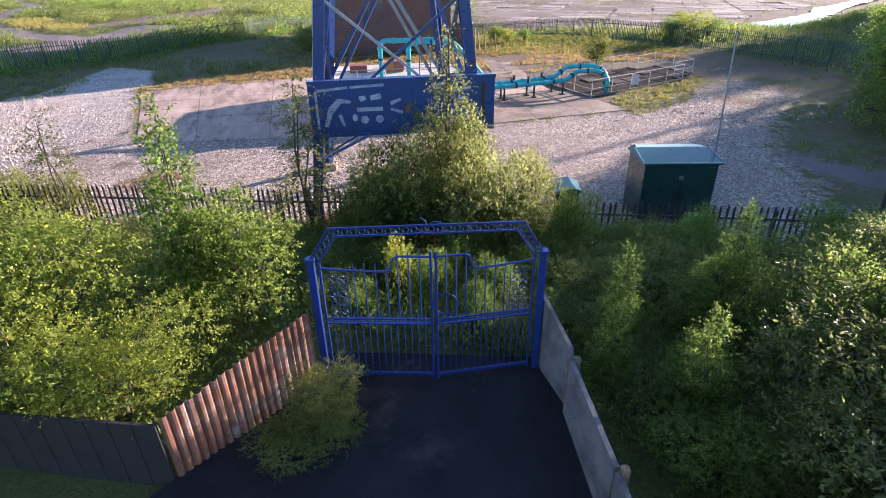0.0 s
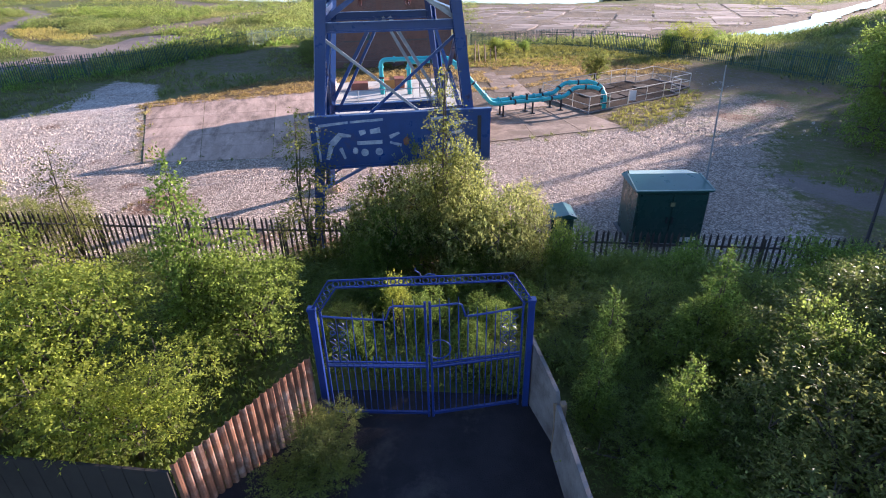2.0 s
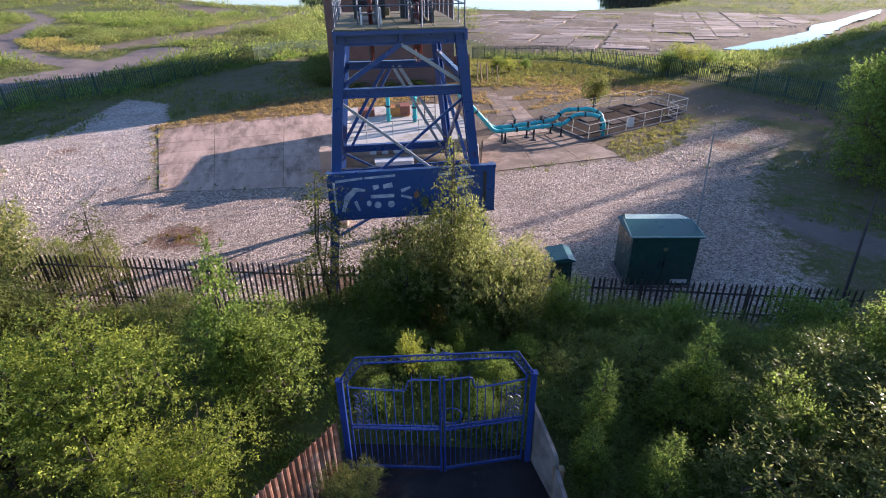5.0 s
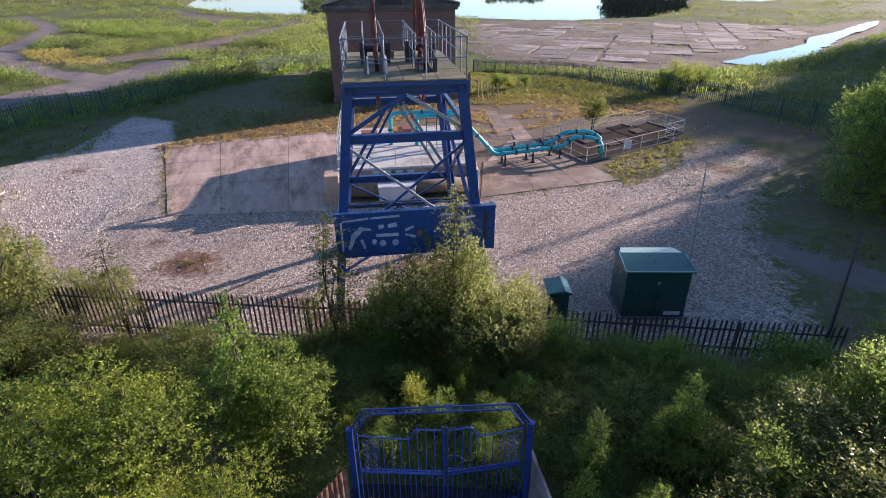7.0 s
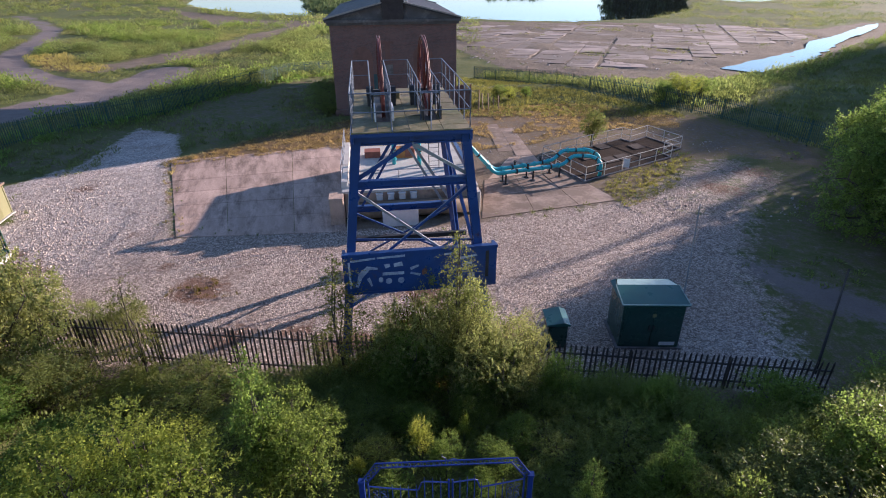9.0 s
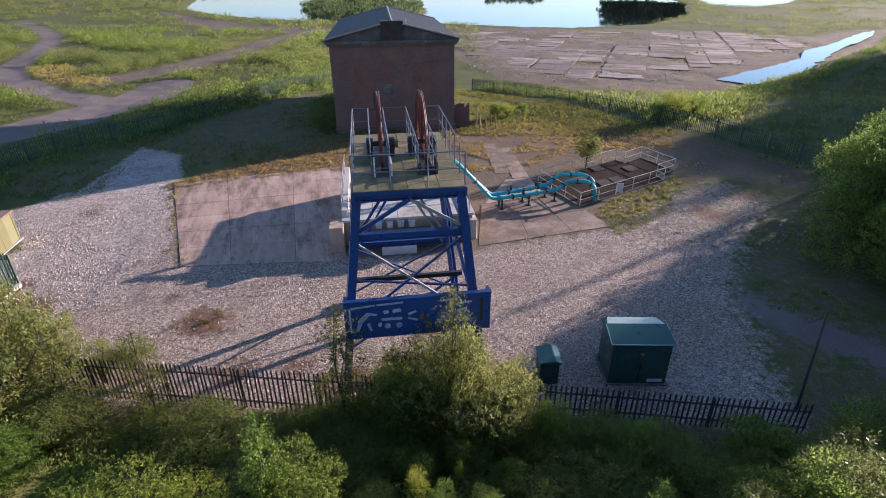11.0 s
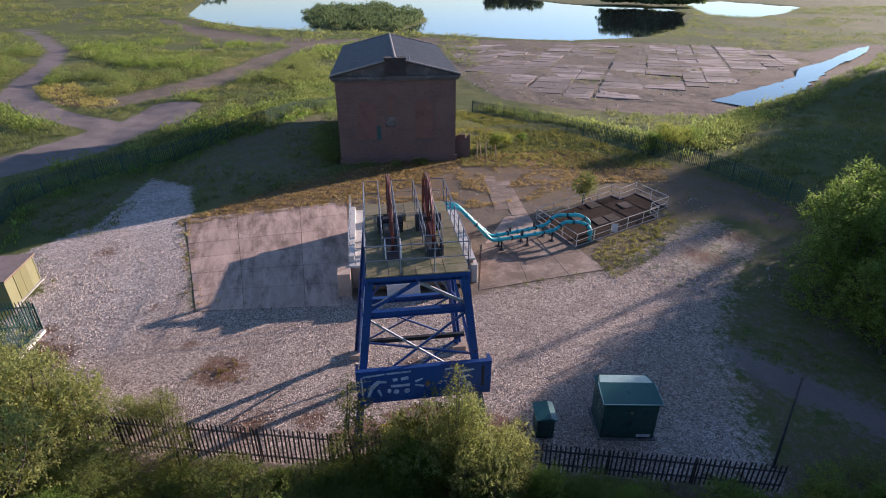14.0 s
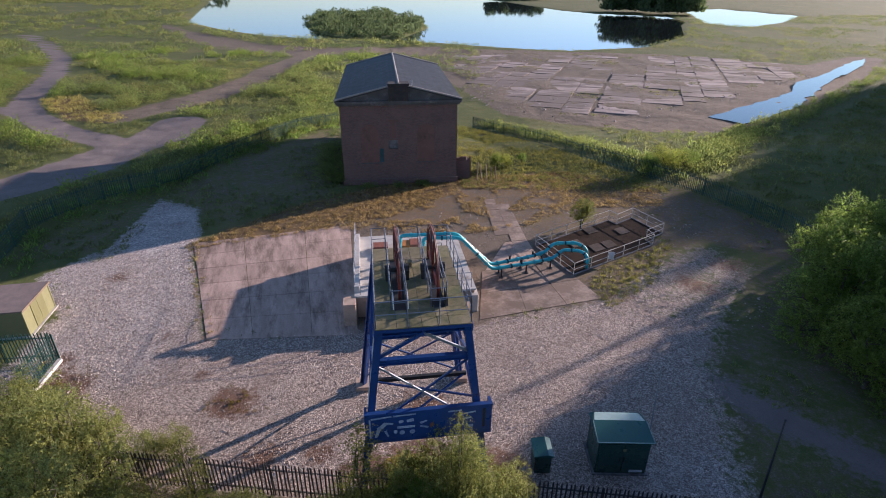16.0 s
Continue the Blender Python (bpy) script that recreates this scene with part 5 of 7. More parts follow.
def build_works_floor():
    rnd = random.Random(21)
    c, s = math.cos(radians(-16.3)), math.sin(radians(-16.3))
    xs, x = [], -66.0
    while x < 75:
        w = rnd.uniform(4.2, 8.0)
        xs.append((x, x + w))
        x += w + (0.7 if rnd.random() < 0.2 else 0.1)
    for x0, x1 in xs:
        y = rnd.uniform(-26, -20)
        while y < 100:
            d = rnd.uniform(3.5, 9)
            ring = [(x0, y), (x1, y), (x1, y + d), (x0, y + d)]
            ring = [(33.7 + c * u - s * v, 102 + s * u + c * v) for u, v in ring]
            y += d + (0.7 if rnd.random() < 0.15 else 0.1)
            cx, cy = sum(p[0] for p in ring) / 4, sum(p[1] for p in ring) / 4
            ins = poly_inside(np.array([p[0] for p in ring] + [cx]), np.array([p[1] for p in ring] + [cy]), FLOOR)
            dark = poly_inside(np.array([cx]), np.array([cy]), DARKFLOOR)[0]
            if ins[-1] < 1 or (ins < -2.0).any() or rnd.random() < (0.45 if dark > 0 else 0.04):
                continue
            # edges broken back at random
            out = []
            for (ax, ay), (bx, by) in zip(ring, ring[1:] + ring[:1]):
                for k in range(3):
                    px, py = ax + (bx - ax) * k / 3, ay + (by - ay) * k / 3
                    e = rnd.uniform(0.0, 0.025) if rnd.random() < 0.8 else rnd.uniform(0.03, 0.16)
                    out.append((px + (cx - px) * e, py + (cy - py) * e))
            n = len(out)
            zs = [gz(u, v) + 0.07 + rnd.uniform(-0.015, 0.015) for u, v in out]
            vs = [(u, v, z - 0.4) for (u, v), z in zip(out, zs)] + [(u, v, z) for (u, v), z in zip(out, zs)]
            part("slab", Geo().add(vs, [tuple(range(n - 1, -1, -1)), tuple(range(n, 2 * n))] + [(i, (i + 1) % n, n + (i + 1) % n, n + i) for i in range(n)]), CONCFAR, works)


CONCFAR = material("far_concrete", (0.56, 0.45, 0.41), (0.34, 0.27, 0.24), 0.10, 0.9, 0, 0.5, fine=1.2, stain=(0.15, 0.115, 0.095), stain_amount=0.75, per_object=0.07, stretch=(0, 0.6, 1.6))
build_works_floor()


# ---- palisade fences ----
def pale_mesh(name, h, mat, w=0.065):
    """One pressed pale with a pointed top."""
    d = 0.016
    prof = [(-w / 2, 0), (-w * 0.22, -d), (w * 0.22, -d), (w / 2, 0)]
    vs = [(x, y, 0) for x, y in prof] + [(x, y, h - 0.10) for x, y in prof] + [(x * 0.12, y + (-0.015 if abs(x) > w * 0.3 else 0), h) for x, y in prof]
    fs = [(i, i + 1, i + 5, i + 4) for i in range(3)] + [(i + 4, i + 5, i + 9, i + 8) for i in range(3)]
    vs2 = [(x, y + 0.005, z) for x, y, z in vs]
    fs2 = [tuple(k + 12 for k in f[::-1]) for f in fs]
    side = [(0, 4, 16, 12), (4, 8, 20, 16), (3, 15, 19, 7), (7, 19, 23, 11)]
    return mesh_of(name, Geo().add(vs + vs2, fs + fs2 + side), mat)


def palisade(line, h, mat, label, group, spacing=0.16, joined=False, seed=0, width=0.065):
    """A palisade fence along a line: posts, two rails to a bay, and pales."""
    rnd = random.Random(seed)
    for (ax, ay), (bx, by) in zip(line, line[1:]):
        a, b = Vector((ax, ay, 0)), Vector((bx, by, 0))
        length = (b - a).length
        d = (b - a) / length
        ang = math.degrees(math.atan2(d.y, d.x))
        bays = max(1, round(length / 2.75))
        for i in range(bays):
            p = a.lerp(b, i / bays)
            q = a.lerp(b, (i + 1) / bays)
            zp, zq = gz(p.x, p.y), gz(q.x, q.y)
            blen = (q - p).length
            t = thing("palisade_panel", pose(p.x, p.y, zp, 0, 0, ang), label, "fence", group)
            sl = (zq - zp) / blen
            part("fence_post", Geo().channel((0, 0.06, -0.3), (0, 0.06, h - 0.1), 0.05, 0.09, 0.012, (0, 1, 0)), mat, t)
            for z in (0.32, h - 0.35):
                part("rail", Geo().beam((0, 0.03, z), (blen, 0.03, z + sl * blen), 0.012, 0.05).beam((0, 0.05, z + 0.02), (blen, 0.05, z + 0.02 + sl * blen), 0.045, 0.008), mat, t)
            k = max(1, int(blen / spacing))
            key = f"pale_{mat.name}_{h}_{width}"
            me = PALES.get(key) or PALES.setdefault(key, pale_mesh("pale", h, mat, width))
            if joined:
                g = Geo()
                for j in range(k):
                    x = (j + 0.5) * blen / k
                    g.add([(v.co.x + x, v.co.y, v.co.z + 0.06 + sl * x) for v in me.vertices], [tuple(f.vertices) for f in me.polygons])
                ob = part("pales", g, mat, t)
                tagged(ob, kind="stuff")
            else:
                for j in range(k):
                    x = (j + 0.5) * blen / k
                    ob = part("pale", me, mat, t)
                    ob.matrix_basis = pose(x, 0, 0.06 + sl * x + rnd.uniform(-0.01, 0.01), 0, rnd.gauss(0, 0.7), 0)


PALES = {}
palisade([(-24.5, 14.55), (-5.0, 13.75), (-1.6, 13.75)], 1.78, FENCESTEEL, "weathered dark steel palisade fence with pointed pales", "palisade fence by the thicket", seed=1)
palisade([(-1.6, 13.75), (2.2, 14.15), (11.3, 13.62)], 1.34, FENCESTEEL, "weathered dark steel palisade fence with pointed pales", "palisade fence by the thicket", seed=2)
palisade([(-33, 29), (-36, 37), (-34.2, 44), (-29.8, 50), (-27.2, 61), (-24.2, 71), (-20.5, 78.5)], 1.9, FENCEGREEN, "green painted palisade fence along the footpath", "green perimeter fence", seed=3, spacing=0.18)
palisade([(-0.5, 84), (1.2, 81), (8, 69), (12.3, 61), (16.5, 56.5), (22, 49.5), (25.5, 42), (27, 36)], 1.9, FENCEGREEN, "green painted palisade fence by the bank", "green perimeter fence", seed=4, spacing=0.18)
palisade([(-22.35, 21.5), (-21.9, 18.6)], 1.85, FENCEGREEN, "green palisade panel round the substation", "substation fence", seed=5)
palisade([(-27.5, 20.6), (-22.35, 21.5)], 1.85, FENCEGREEN, "green palisade panel round the substation", "substation fence", seed=6)
kerb = Geo().beam((-22.25, 21.5, 0.06), (-21.75, 18.5, 0.06), 0.2, 0.2)
single("kerb", kerb, CONCLIGHT, "pale concrete kerb beam under the green fence", "kerb", kind="structure")
bin_lid = thing("water_tank", pose(-19.9, 17.6, 0), "dark round plastic tank half hidden by shrubs", "tank")
part("body", Geo().tube([(0, 0, -0.05), (0, 0, 0.9), (0, 0, 1.02)], [0.8, 0.8, 0.55], 18), DARKSTEEL, bin_lid, smooth=False)
part("lid", Geo().tube([(0, 0, 1.02), (0, 0, 1.1)], 0.3, 14), DARKSTEEL, bin_lid)

lamp = thing("lamp_post", pose(0.806 * 72 - 0.592 * 15.15, 0.592 * 72 + 0.806 * 15.15, 0), "tall slender steel lamp post beyond the trees", "lamp post")
part("column", Geo().tube([(0, 0, -0.2), (0, 0, 5), (0, 0, 12.8)], [0.20, 0.18, 0.15], 8), GALV, lamp)
part("lantern", Geo().box(-0.5, 0.15, -0.12, 0.12, 12.8, 12.95, 0.03), GALV, lamp)
pole = thing("leaning_pole", pose(11.6, 14.7, 0), "dark slender pole by the fence corner", "pole")
part("pole", Geo().tube([(0, 0, -0.2), (0.7, 1.2, 3.3)], [0.055, 0.03], 8), DARKSTEEL, pole)
part("cap", Geo().tube([(0.7, 1.2, 3.3), (0.72, 1.23, 3.38)], 0.04, 8), DARKSTEEL, pole)


# ---- gate and alley ----
def build_gate():
    zg = 1.5
    L, R = Vector((-1.93, 6.81, zg)), Vector((1.28, 7.15, zg))
    mid = Vector((-0.24, 6.83, zg))
    t = thing("ornamental_gate", pose(0, 0, zg), "bright blue wrought-iron double gate with arched overthrow", "gate")
    up = Vector((0, 0, 1))
    base = Vector((0, 0, -zg))
    for p in (L, R):
        q = p + base
        part("gate_post", Geo().box(q.x - 0.05, q.x + 0.05, q.y - 0.05, q.y + 0.05, -0.2, 2.04, 0.01).box(q.x - 0.06, q.x + 0.06, q.y - 0.06, q.y + 0.06, 2.04, 2.08, 0.01), DEEPBLUE, t)
    for a, b, s in ((L + base + Vector((0.12, 0, 0)), mid + base - Vector((0.035, 0, 0)), 1), (R + base - Vector((0.12, 0, 0)), mid + base + Vector((0.035, 0, 0)), -1)):
        lf = part("leaf", Geo().beam(a, a + up * 2.0, 0.03).beam(b, b + up * 2.2, 0.034).beam(a + up * 0.08, b + up * 0.08, 0.04, 0.045).beam(a + up * 1.01, b + up * 1.01, 0.03, 0.022).beam(a + up * 1.09, b + up * 1.09, 0.03, 0.022), DEEPBLUE, t, "gate leaf frame")
        d = b - a
        # shaped top rail: level, a dip, then raised at the middle
        pts = []
        for i in range(25):
            k = i / 24
            h = 1.93 - 0.05 * math.sin(min(k / 0.6, 1) * math.pi * 0.5) if k < 0.62 else (1.88 + 0.24 * smooth01(np.array((k - 0.62) / 0.06)).item())
            pts.append(a + d * k + up * h)
        part("top_rail", Geo().tube(pts, 0.017, 6), DEEPBLUE, lf)
        n = 10
        for i in range(1, n):
            k = i / n
            h = 1.9 if k < 0.62 else 2.12
            if k < 0.26:
                continue
            part("bar", Geo().tube([a + d * k + up * 1.09, a + d * k + up * h, a + d * k + up * (h + 0.12)], [0.009, 0.009, 0.003], 6), DEEPBLUE, lf)
        for i in range(1, 15):
            k = i / 15
            part("bar", Geo().tube([a + d * k + up * 0.1, a + d * k + up * 1.16, a + d * k + up * 1.22], [0.008, 0.008, 0.003], 6), DEEPBLUE, lf)
        # wrought S-scrolls in two columns beside the outer stile
        for kx in (0.09, 0.19):
            for i in range(5):
                c = a + d * kx + up * (1.19 + 0.145 * i)
                e = d.normalized() * (0.035 if i % 2 else -0.035)
                curl = [c + e * (1.5 * math.cos(q) * (1 - q / 9)) + up * (0.055 * math.sin(q) * (1 - q / 9)) for q in (0.5 * j for j in range(13))]
                part("scroll", Geo().tube([c - e * 1.2 - up * 0.075] + curl, 0.006, 5), DEEPBLUE, lf)
            part("bar", Geo().tube([a + d * (kx + 0.05) + up * 1.09, a + d * (kx + 0.05) + up * 1.9], 0.006, 5), DEEPBLUE, lf)
        part("lattice_bar", Geo().tube([a + up * 1.045, b + up * 1.045], 0.01, 5), DEEPBLUE, lf)
    rc = mid + base + up * 1.42 + Vector((0.02, -0.05, 0))
    part("ring_emblem", Geo().ring(rc + Vector((0.14, 0, -0.02)), (R - L).cross(up), 0.17, 0.011, 28, 6), DEEPBLUE, t, "round ring emblem")
    # overthrow: two rails and scrolls between them
    a, b = L + base, R + base
    d = (b - a)
    line = [a + up * 2.05, a + d * 0.09 + up * 2.52, a + d * 0.91 + up * 2.52, b + up * 2.05]
    inner = [a + d * 0.03 + up * 1.98, a + d * 0.12 + up * 2.40, a + d * 0.88 + up * 2.40, b - d * 0.03 + up * 1.98]
    ov = part("overthrow", Geo(), DEEPBLUE, t, "arched overthrow of two rails")
    g = Geo()
    for path in (line, inner):
        for p, q in zip(path, path[1:]):
            g.beam(p, q, 0.022, 0.022)
    ov.data = mesh_of("overthrow", g, DEEPBLUE)
    for (p0, p1), (q0, q1), n in (((line[0], line[1]), (inner[0], inner[1]), 5), ((line[1], line[2]), (inner[1], inner[2]), 22), ((line[2], line[3]), (inner[2], inner[3]), 5)):
        for i in range(n):
            k = (i + 0.5) / n
            c = (p0.lerp(p1, k) + q0.lerp(q1, k)) / 2
            part("scroll", Geo().ring(c, d.cross(up), 0.042, 0.008, 10, 4), DEEPBLUE, ov)
    top = a + d * 0.5 + up * 2.53
    part("finial", Geo().tube([top, top + Vector((-0.03, 0, 0.06)), top + Vector((-0.09, 0, 0.1)), top + Vector((-0.08, 0, 0.14))], 0.008, 6).tube([top + d * 0.01, top + Vector((0.1, 0.01, 0.04)), top + Vector((0.2, 0.02, 0.02))], 0.008, 6), DEEPBLUE, ov)


build_gate()

alley = Geo()
ring = ragged([(-3.6, 4.6), (-2.9, 3.0), (-2.6, -14), (2.8, -14), (2.2, 3.5), (1.7, 6.3), (1.42, 7.4), (-2.05, 7.3), (-2.6, 6.0)], 0.5, 0.12, 2)
alley.prism(ring, 1.2, 1.505)
single("pavement", alley, ASPH, "dark worn tarmac of the alley before the gate", "pavement", kind="structure")


def build_alley_fences():
    a, b = Vector((-3.34, 4.9, 1.5)), Vector((-2.02, 6.7, 1.5))
    t = thing("corrugated_fence", pose(a.x, a.y, 1.5, 0, 0, math.degrees(math.atan2(b.y - a.y, b.x - a.x))), "rusty corrugated iron sheet fence", "fence")
    n = 20
    length = (b - a).length
    rnd = random.Random(6)
    w = length / n
    for i in range(n):
        k = i / n
        h = 0.98 + 0.33 * k + rnd.uniform(-0.015, 0.015)
        x = i * w
        ob = part("sheet_rib", Geo().prism([(x, 0), (x + w * 0.3, -0.035), (x + w * 0.62, -0.035), (x + w * 0.95, 0), (x + w * 0.95, 0.006), (x + w * 0.62, -0.028), (x + w * 0.3, -0.028), (x, 0.006)], -0.1, h), RUST, t)
    part("rail", Geo().beam((0, 0.05, 0.8), (length, 0.05, 1.1), 0.04, 0.07), TIMBER, t, "timber rail")
    t = thing("board_fence", pose(1.33, 7.28, 1.5, 0, 0, math.degrees(math.atan2(-1.05, 0.36))), "weathered grey panel fence with a broken post", "fence")
    part("panel", Geo().add([(0, -0.03, -0.1), (1.0, -0.03, -0.1), (1.15, -0.03, 0.55), (0.95, -0.03, 1.0), (0, -0.03, 1.3), (0, 0.03, -0.1), (1.0, 0.03, -0.1), (1.15, 0.03, 0.55), (0.95, 0.03, 1.0), (0, 0.03, 1.3)],
                            [(0, 1, 2, 3, 4), (9, 8, 7, 6, 5)] + [(i, 5 + i, 5 + (i + 1) % 5, (i + 1) % 5) for i in range(5)]), BOARD, t)
    part("broken_post", Geo().beam((1.12, -0.08, -0.1), (1.16, -0.10, 0.55), 0.06).beam((1.16, -0.1, 0.55), (1.02, -0.06, 0.85), 0.05), TIMBER, t, "snapped timber post")
    t = thing("board_fence", pose(1.62, 6.15, 1.5, 0, 0, math.degrees(math.atan2(-2.05, 0.24))), "weathered grey panel fence along the alley", "fence")
    for i in range(2):
        part("panel", Geo().box(1.75 * i, 1.75 * i + 1.7, -0.03, 0.03, -0.1, 0.96 - 0.02 * i), BOARD, t)
        part("post", Geo().beam((1.75 * i, 0.07, -0.1), (1.75 * i, 0.07, 1.0), 0.08), TIMBER, t)
    # boards coloured near black to carry the deep shade at this corner
    t = thing("board_fence", pose(-3.36, 4.86, 1.5, 0, 0, 176), "board fence with deep shade put into its near-black colour", "fence")
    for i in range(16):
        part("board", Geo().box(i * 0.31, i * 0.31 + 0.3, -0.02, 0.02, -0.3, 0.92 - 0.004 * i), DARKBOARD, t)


build_alley_fences()


# ---- plants ----
def unit(v):
    return v / (np.linalg.norm(v, axis=-1, keepdims=True) + 1e-9)


def blades(rs, base, along, face, length, aspect):
    """Leaves: kites folded along the midrib, from base along a direction, their upper side turned to face."""
    d = unit(along)
    side = unit(np.cross(d, face + rs.normal(0, 0.25, face.shape)))
    nrm = np.cross(side, d)
    ln = length[:, None]
    mid = base + d * ln * 0.45
    w = side * ln * aspect * 0.5
    fold = nrm * ln * 0.07
    v = np.stack([base, mid + w + fold, base + d * ln - nrm * ln * 0.1, mid - w + fold], 1).reshape(-1, 3)
    return v, np.arange(len(v)).reshape(-1, 4)


def leaf_quads(rs, centres, dirs, size, droop=0.3, aspect=0.5):
    """Loose leaves at the centres, turned at random about their directions."""
    k = len(centres)
    d = dirs + rs.normal(0, 0.55, (k, 3))
    d[:, 2] -= droop
    face = rs.normal(0, 0.7, (k, 3)) + np.array([0, 0, 0.5])
    return blades(rs, centres, d, face, size * rs.uniform(0.6, 1.3, k), aspect)


def crown(seed, lobes, shoots, per, size, droop=0.2, spread=0.32, aspect=0.5, hang=0.0):
    """Leafy shoots standing out from the lobes (x, y, z, radius, height factor): leaves spiral up each shoot and turn to the light."""
    rs = np.random.RandomState(seed)
    w = np.array([l[3] ** 2 for l in lobes])
    lob = np.array(lobes)[rs.choice(len(lobes), shoots, p=w / w.sum())]
    u = unit(rs.normal(0, 1, (shoots, 3)) + np.array([0, 0, 0.35]))
    rad = lob[:, 3:4] * rs.uniform(0.45, 1.0, (shoots, 1)) ** 0.6
    flat = np.stack([np.ones(shoots), np.ones(shoots), lob[:, 4]], 1)
    c = lob[:, :3] + u * rad * flat
    c[:, 2] = np.maximum(c[:, 2], 0.1)
    t = unit(u * np.array([1, 1, 0.6]) + rs.normal(0, 0.35, (shoots, 3)) + np.array([0, 0, 0.45 - 1.6 * hang]))
    ln = spread * rs.uniform(0.55, 1.25, shoots)
    e1 = unit(np.cross(t, unit(rs.normal(0, 1, (shoots, 3)))))
    e2 = np.cross(t, e1)
    k = np.arange(per)
    s = (k + 0.5) / per
    ang = k[None] * 2.4 + rs.uniform(0, 6.28, (shoots, 1))
    out = e1[:, None] * np.cos(ang)[..., None] + e2[:, None] * np.sin(ang)[..., None]
    p = c[:, None] + t[:, None] * (ln[:, None] * s[None])[..., None]
    p[..., 2] -= (droop * 0.35 + hang * 0.5) * ln[:, None] * s[None] ** 2
    p += rs.normal(0, spread * 0.05, p.shape)
    lean = (0.35 + 0.6 * s)[None, :, None]
    along = t[:, None] * lean + out * (1.05 - 0.6 * s)[None, :, None]
    along[..., 2] -= droop * 0.5
    face = np.repeat((np.array([0, 0, 0.5]) + u * 0.7)[:, None], per, 1) + rs.normal(0, 0.38, p.shape)
    big = size * (1.15 - 0.5 * s)[None] * rs.uniform(0.7, 1.2, (shoots, per)) * rs.uniform(0.8, 1.15, (shoots, 1))
    return blades(rs, p.reshape(-1, 3), along.reshape(-1, 3), face.reshape(-1, 3), big.ravel(), aspect)


def make_tree(name, label, category, seed, lobes, clusters, per, size, leaf, bark=BARK, trunk=0.07, stems=1, droop=0.2, spread=0.28, aspect=0.5, hang=0.0, group=""):
    t = thing(name, pose(0, 0, 0), label, category, group)
    rnd = random.Random(seed)
    g = Geo()
    for i in range(stems):
        ox, oy = (rnd.uniform(-0.15, 0.15), rnd.uniform(-0.15, 0.15)) if stems > 1 else (0, 0)
        low = min(l[2] for l in lobes)
        fork = Vector((ox * 1.5, oy * 1.5, max(0.15, low * 0.55)))
        g.tube([(ox, oy, -0.3), (ox * 1.2, oy * 1.2, fork.z * 0.5), fork], [trunk * 1.25, trunk, trunk * 0.9], 7)
        for l in lobes[i::stems]:
            c = Vector(l[:3])
            m = fork.lerp(c, 0.55) + Vector((rnd.uniform(-0.15, 0.15), rnd.uniform(-0.15, 0.15), 0.1))
            tip = c + Vector((0, 0, l[3] * l[4] * 0.6))
            g.tube([fork, m, c, tip], [trunk * 0.75, trunk * 0.5, trunk * 0.3, trunk * 0.08], 5)
            for _ in range(2):
                u = Vector((rnd.gauss(0, 1), rnd.gauss(0, 1), rnd.gauss(0.3, 0.6))).normalized() * l[3] * 0.85
                g.tube([c, c + u * 0.5 + Vector((0, 0, 0.05)), c + Vector((u.x, u.y, u.z * l[4]))], [trunk * 0.28, trunk * 0.16, trunk * 0.05], 4)
    part("trunk", g, bark, t, smooth=True)
    v, q = crown(seed, lobes, clusters, per, size, droop, spread, aspect, hang)
    part("crown", array_mesh("crown", v, q, leaf), leaf, t)
    return t


def lobes_for(seed, h, r, n, top=True, low=0.35):
    """Lobes of a shrub h high and r wide."""
    rnd = random.Random(seed)
    out = []
    for i in range(n):
        a = 2 * math.pi * (i + rnd.uniform(-0.3, 0.3)) / n
        k = rnd.uniform(0.3, 0.8)
        z = h * rnd.uniform(low, 0.78)
        out.append((r * k * math.cos(a * 3), r * k * math.sin(a * 3), z, r * rnd.uniform(0.26, 0.46), rnd.uniform(0.7, 1.3)))
    if top:
        for _ in range(3):
            out.append((rnd.uniform(-0.4, 0.4) * r, rnd.uniform(-0.4, 0.4) * r, h - r * rnd.uniform(0.3, 0.6), r * rnd.uniform(0.25, 0.4), 1.2))
    return out


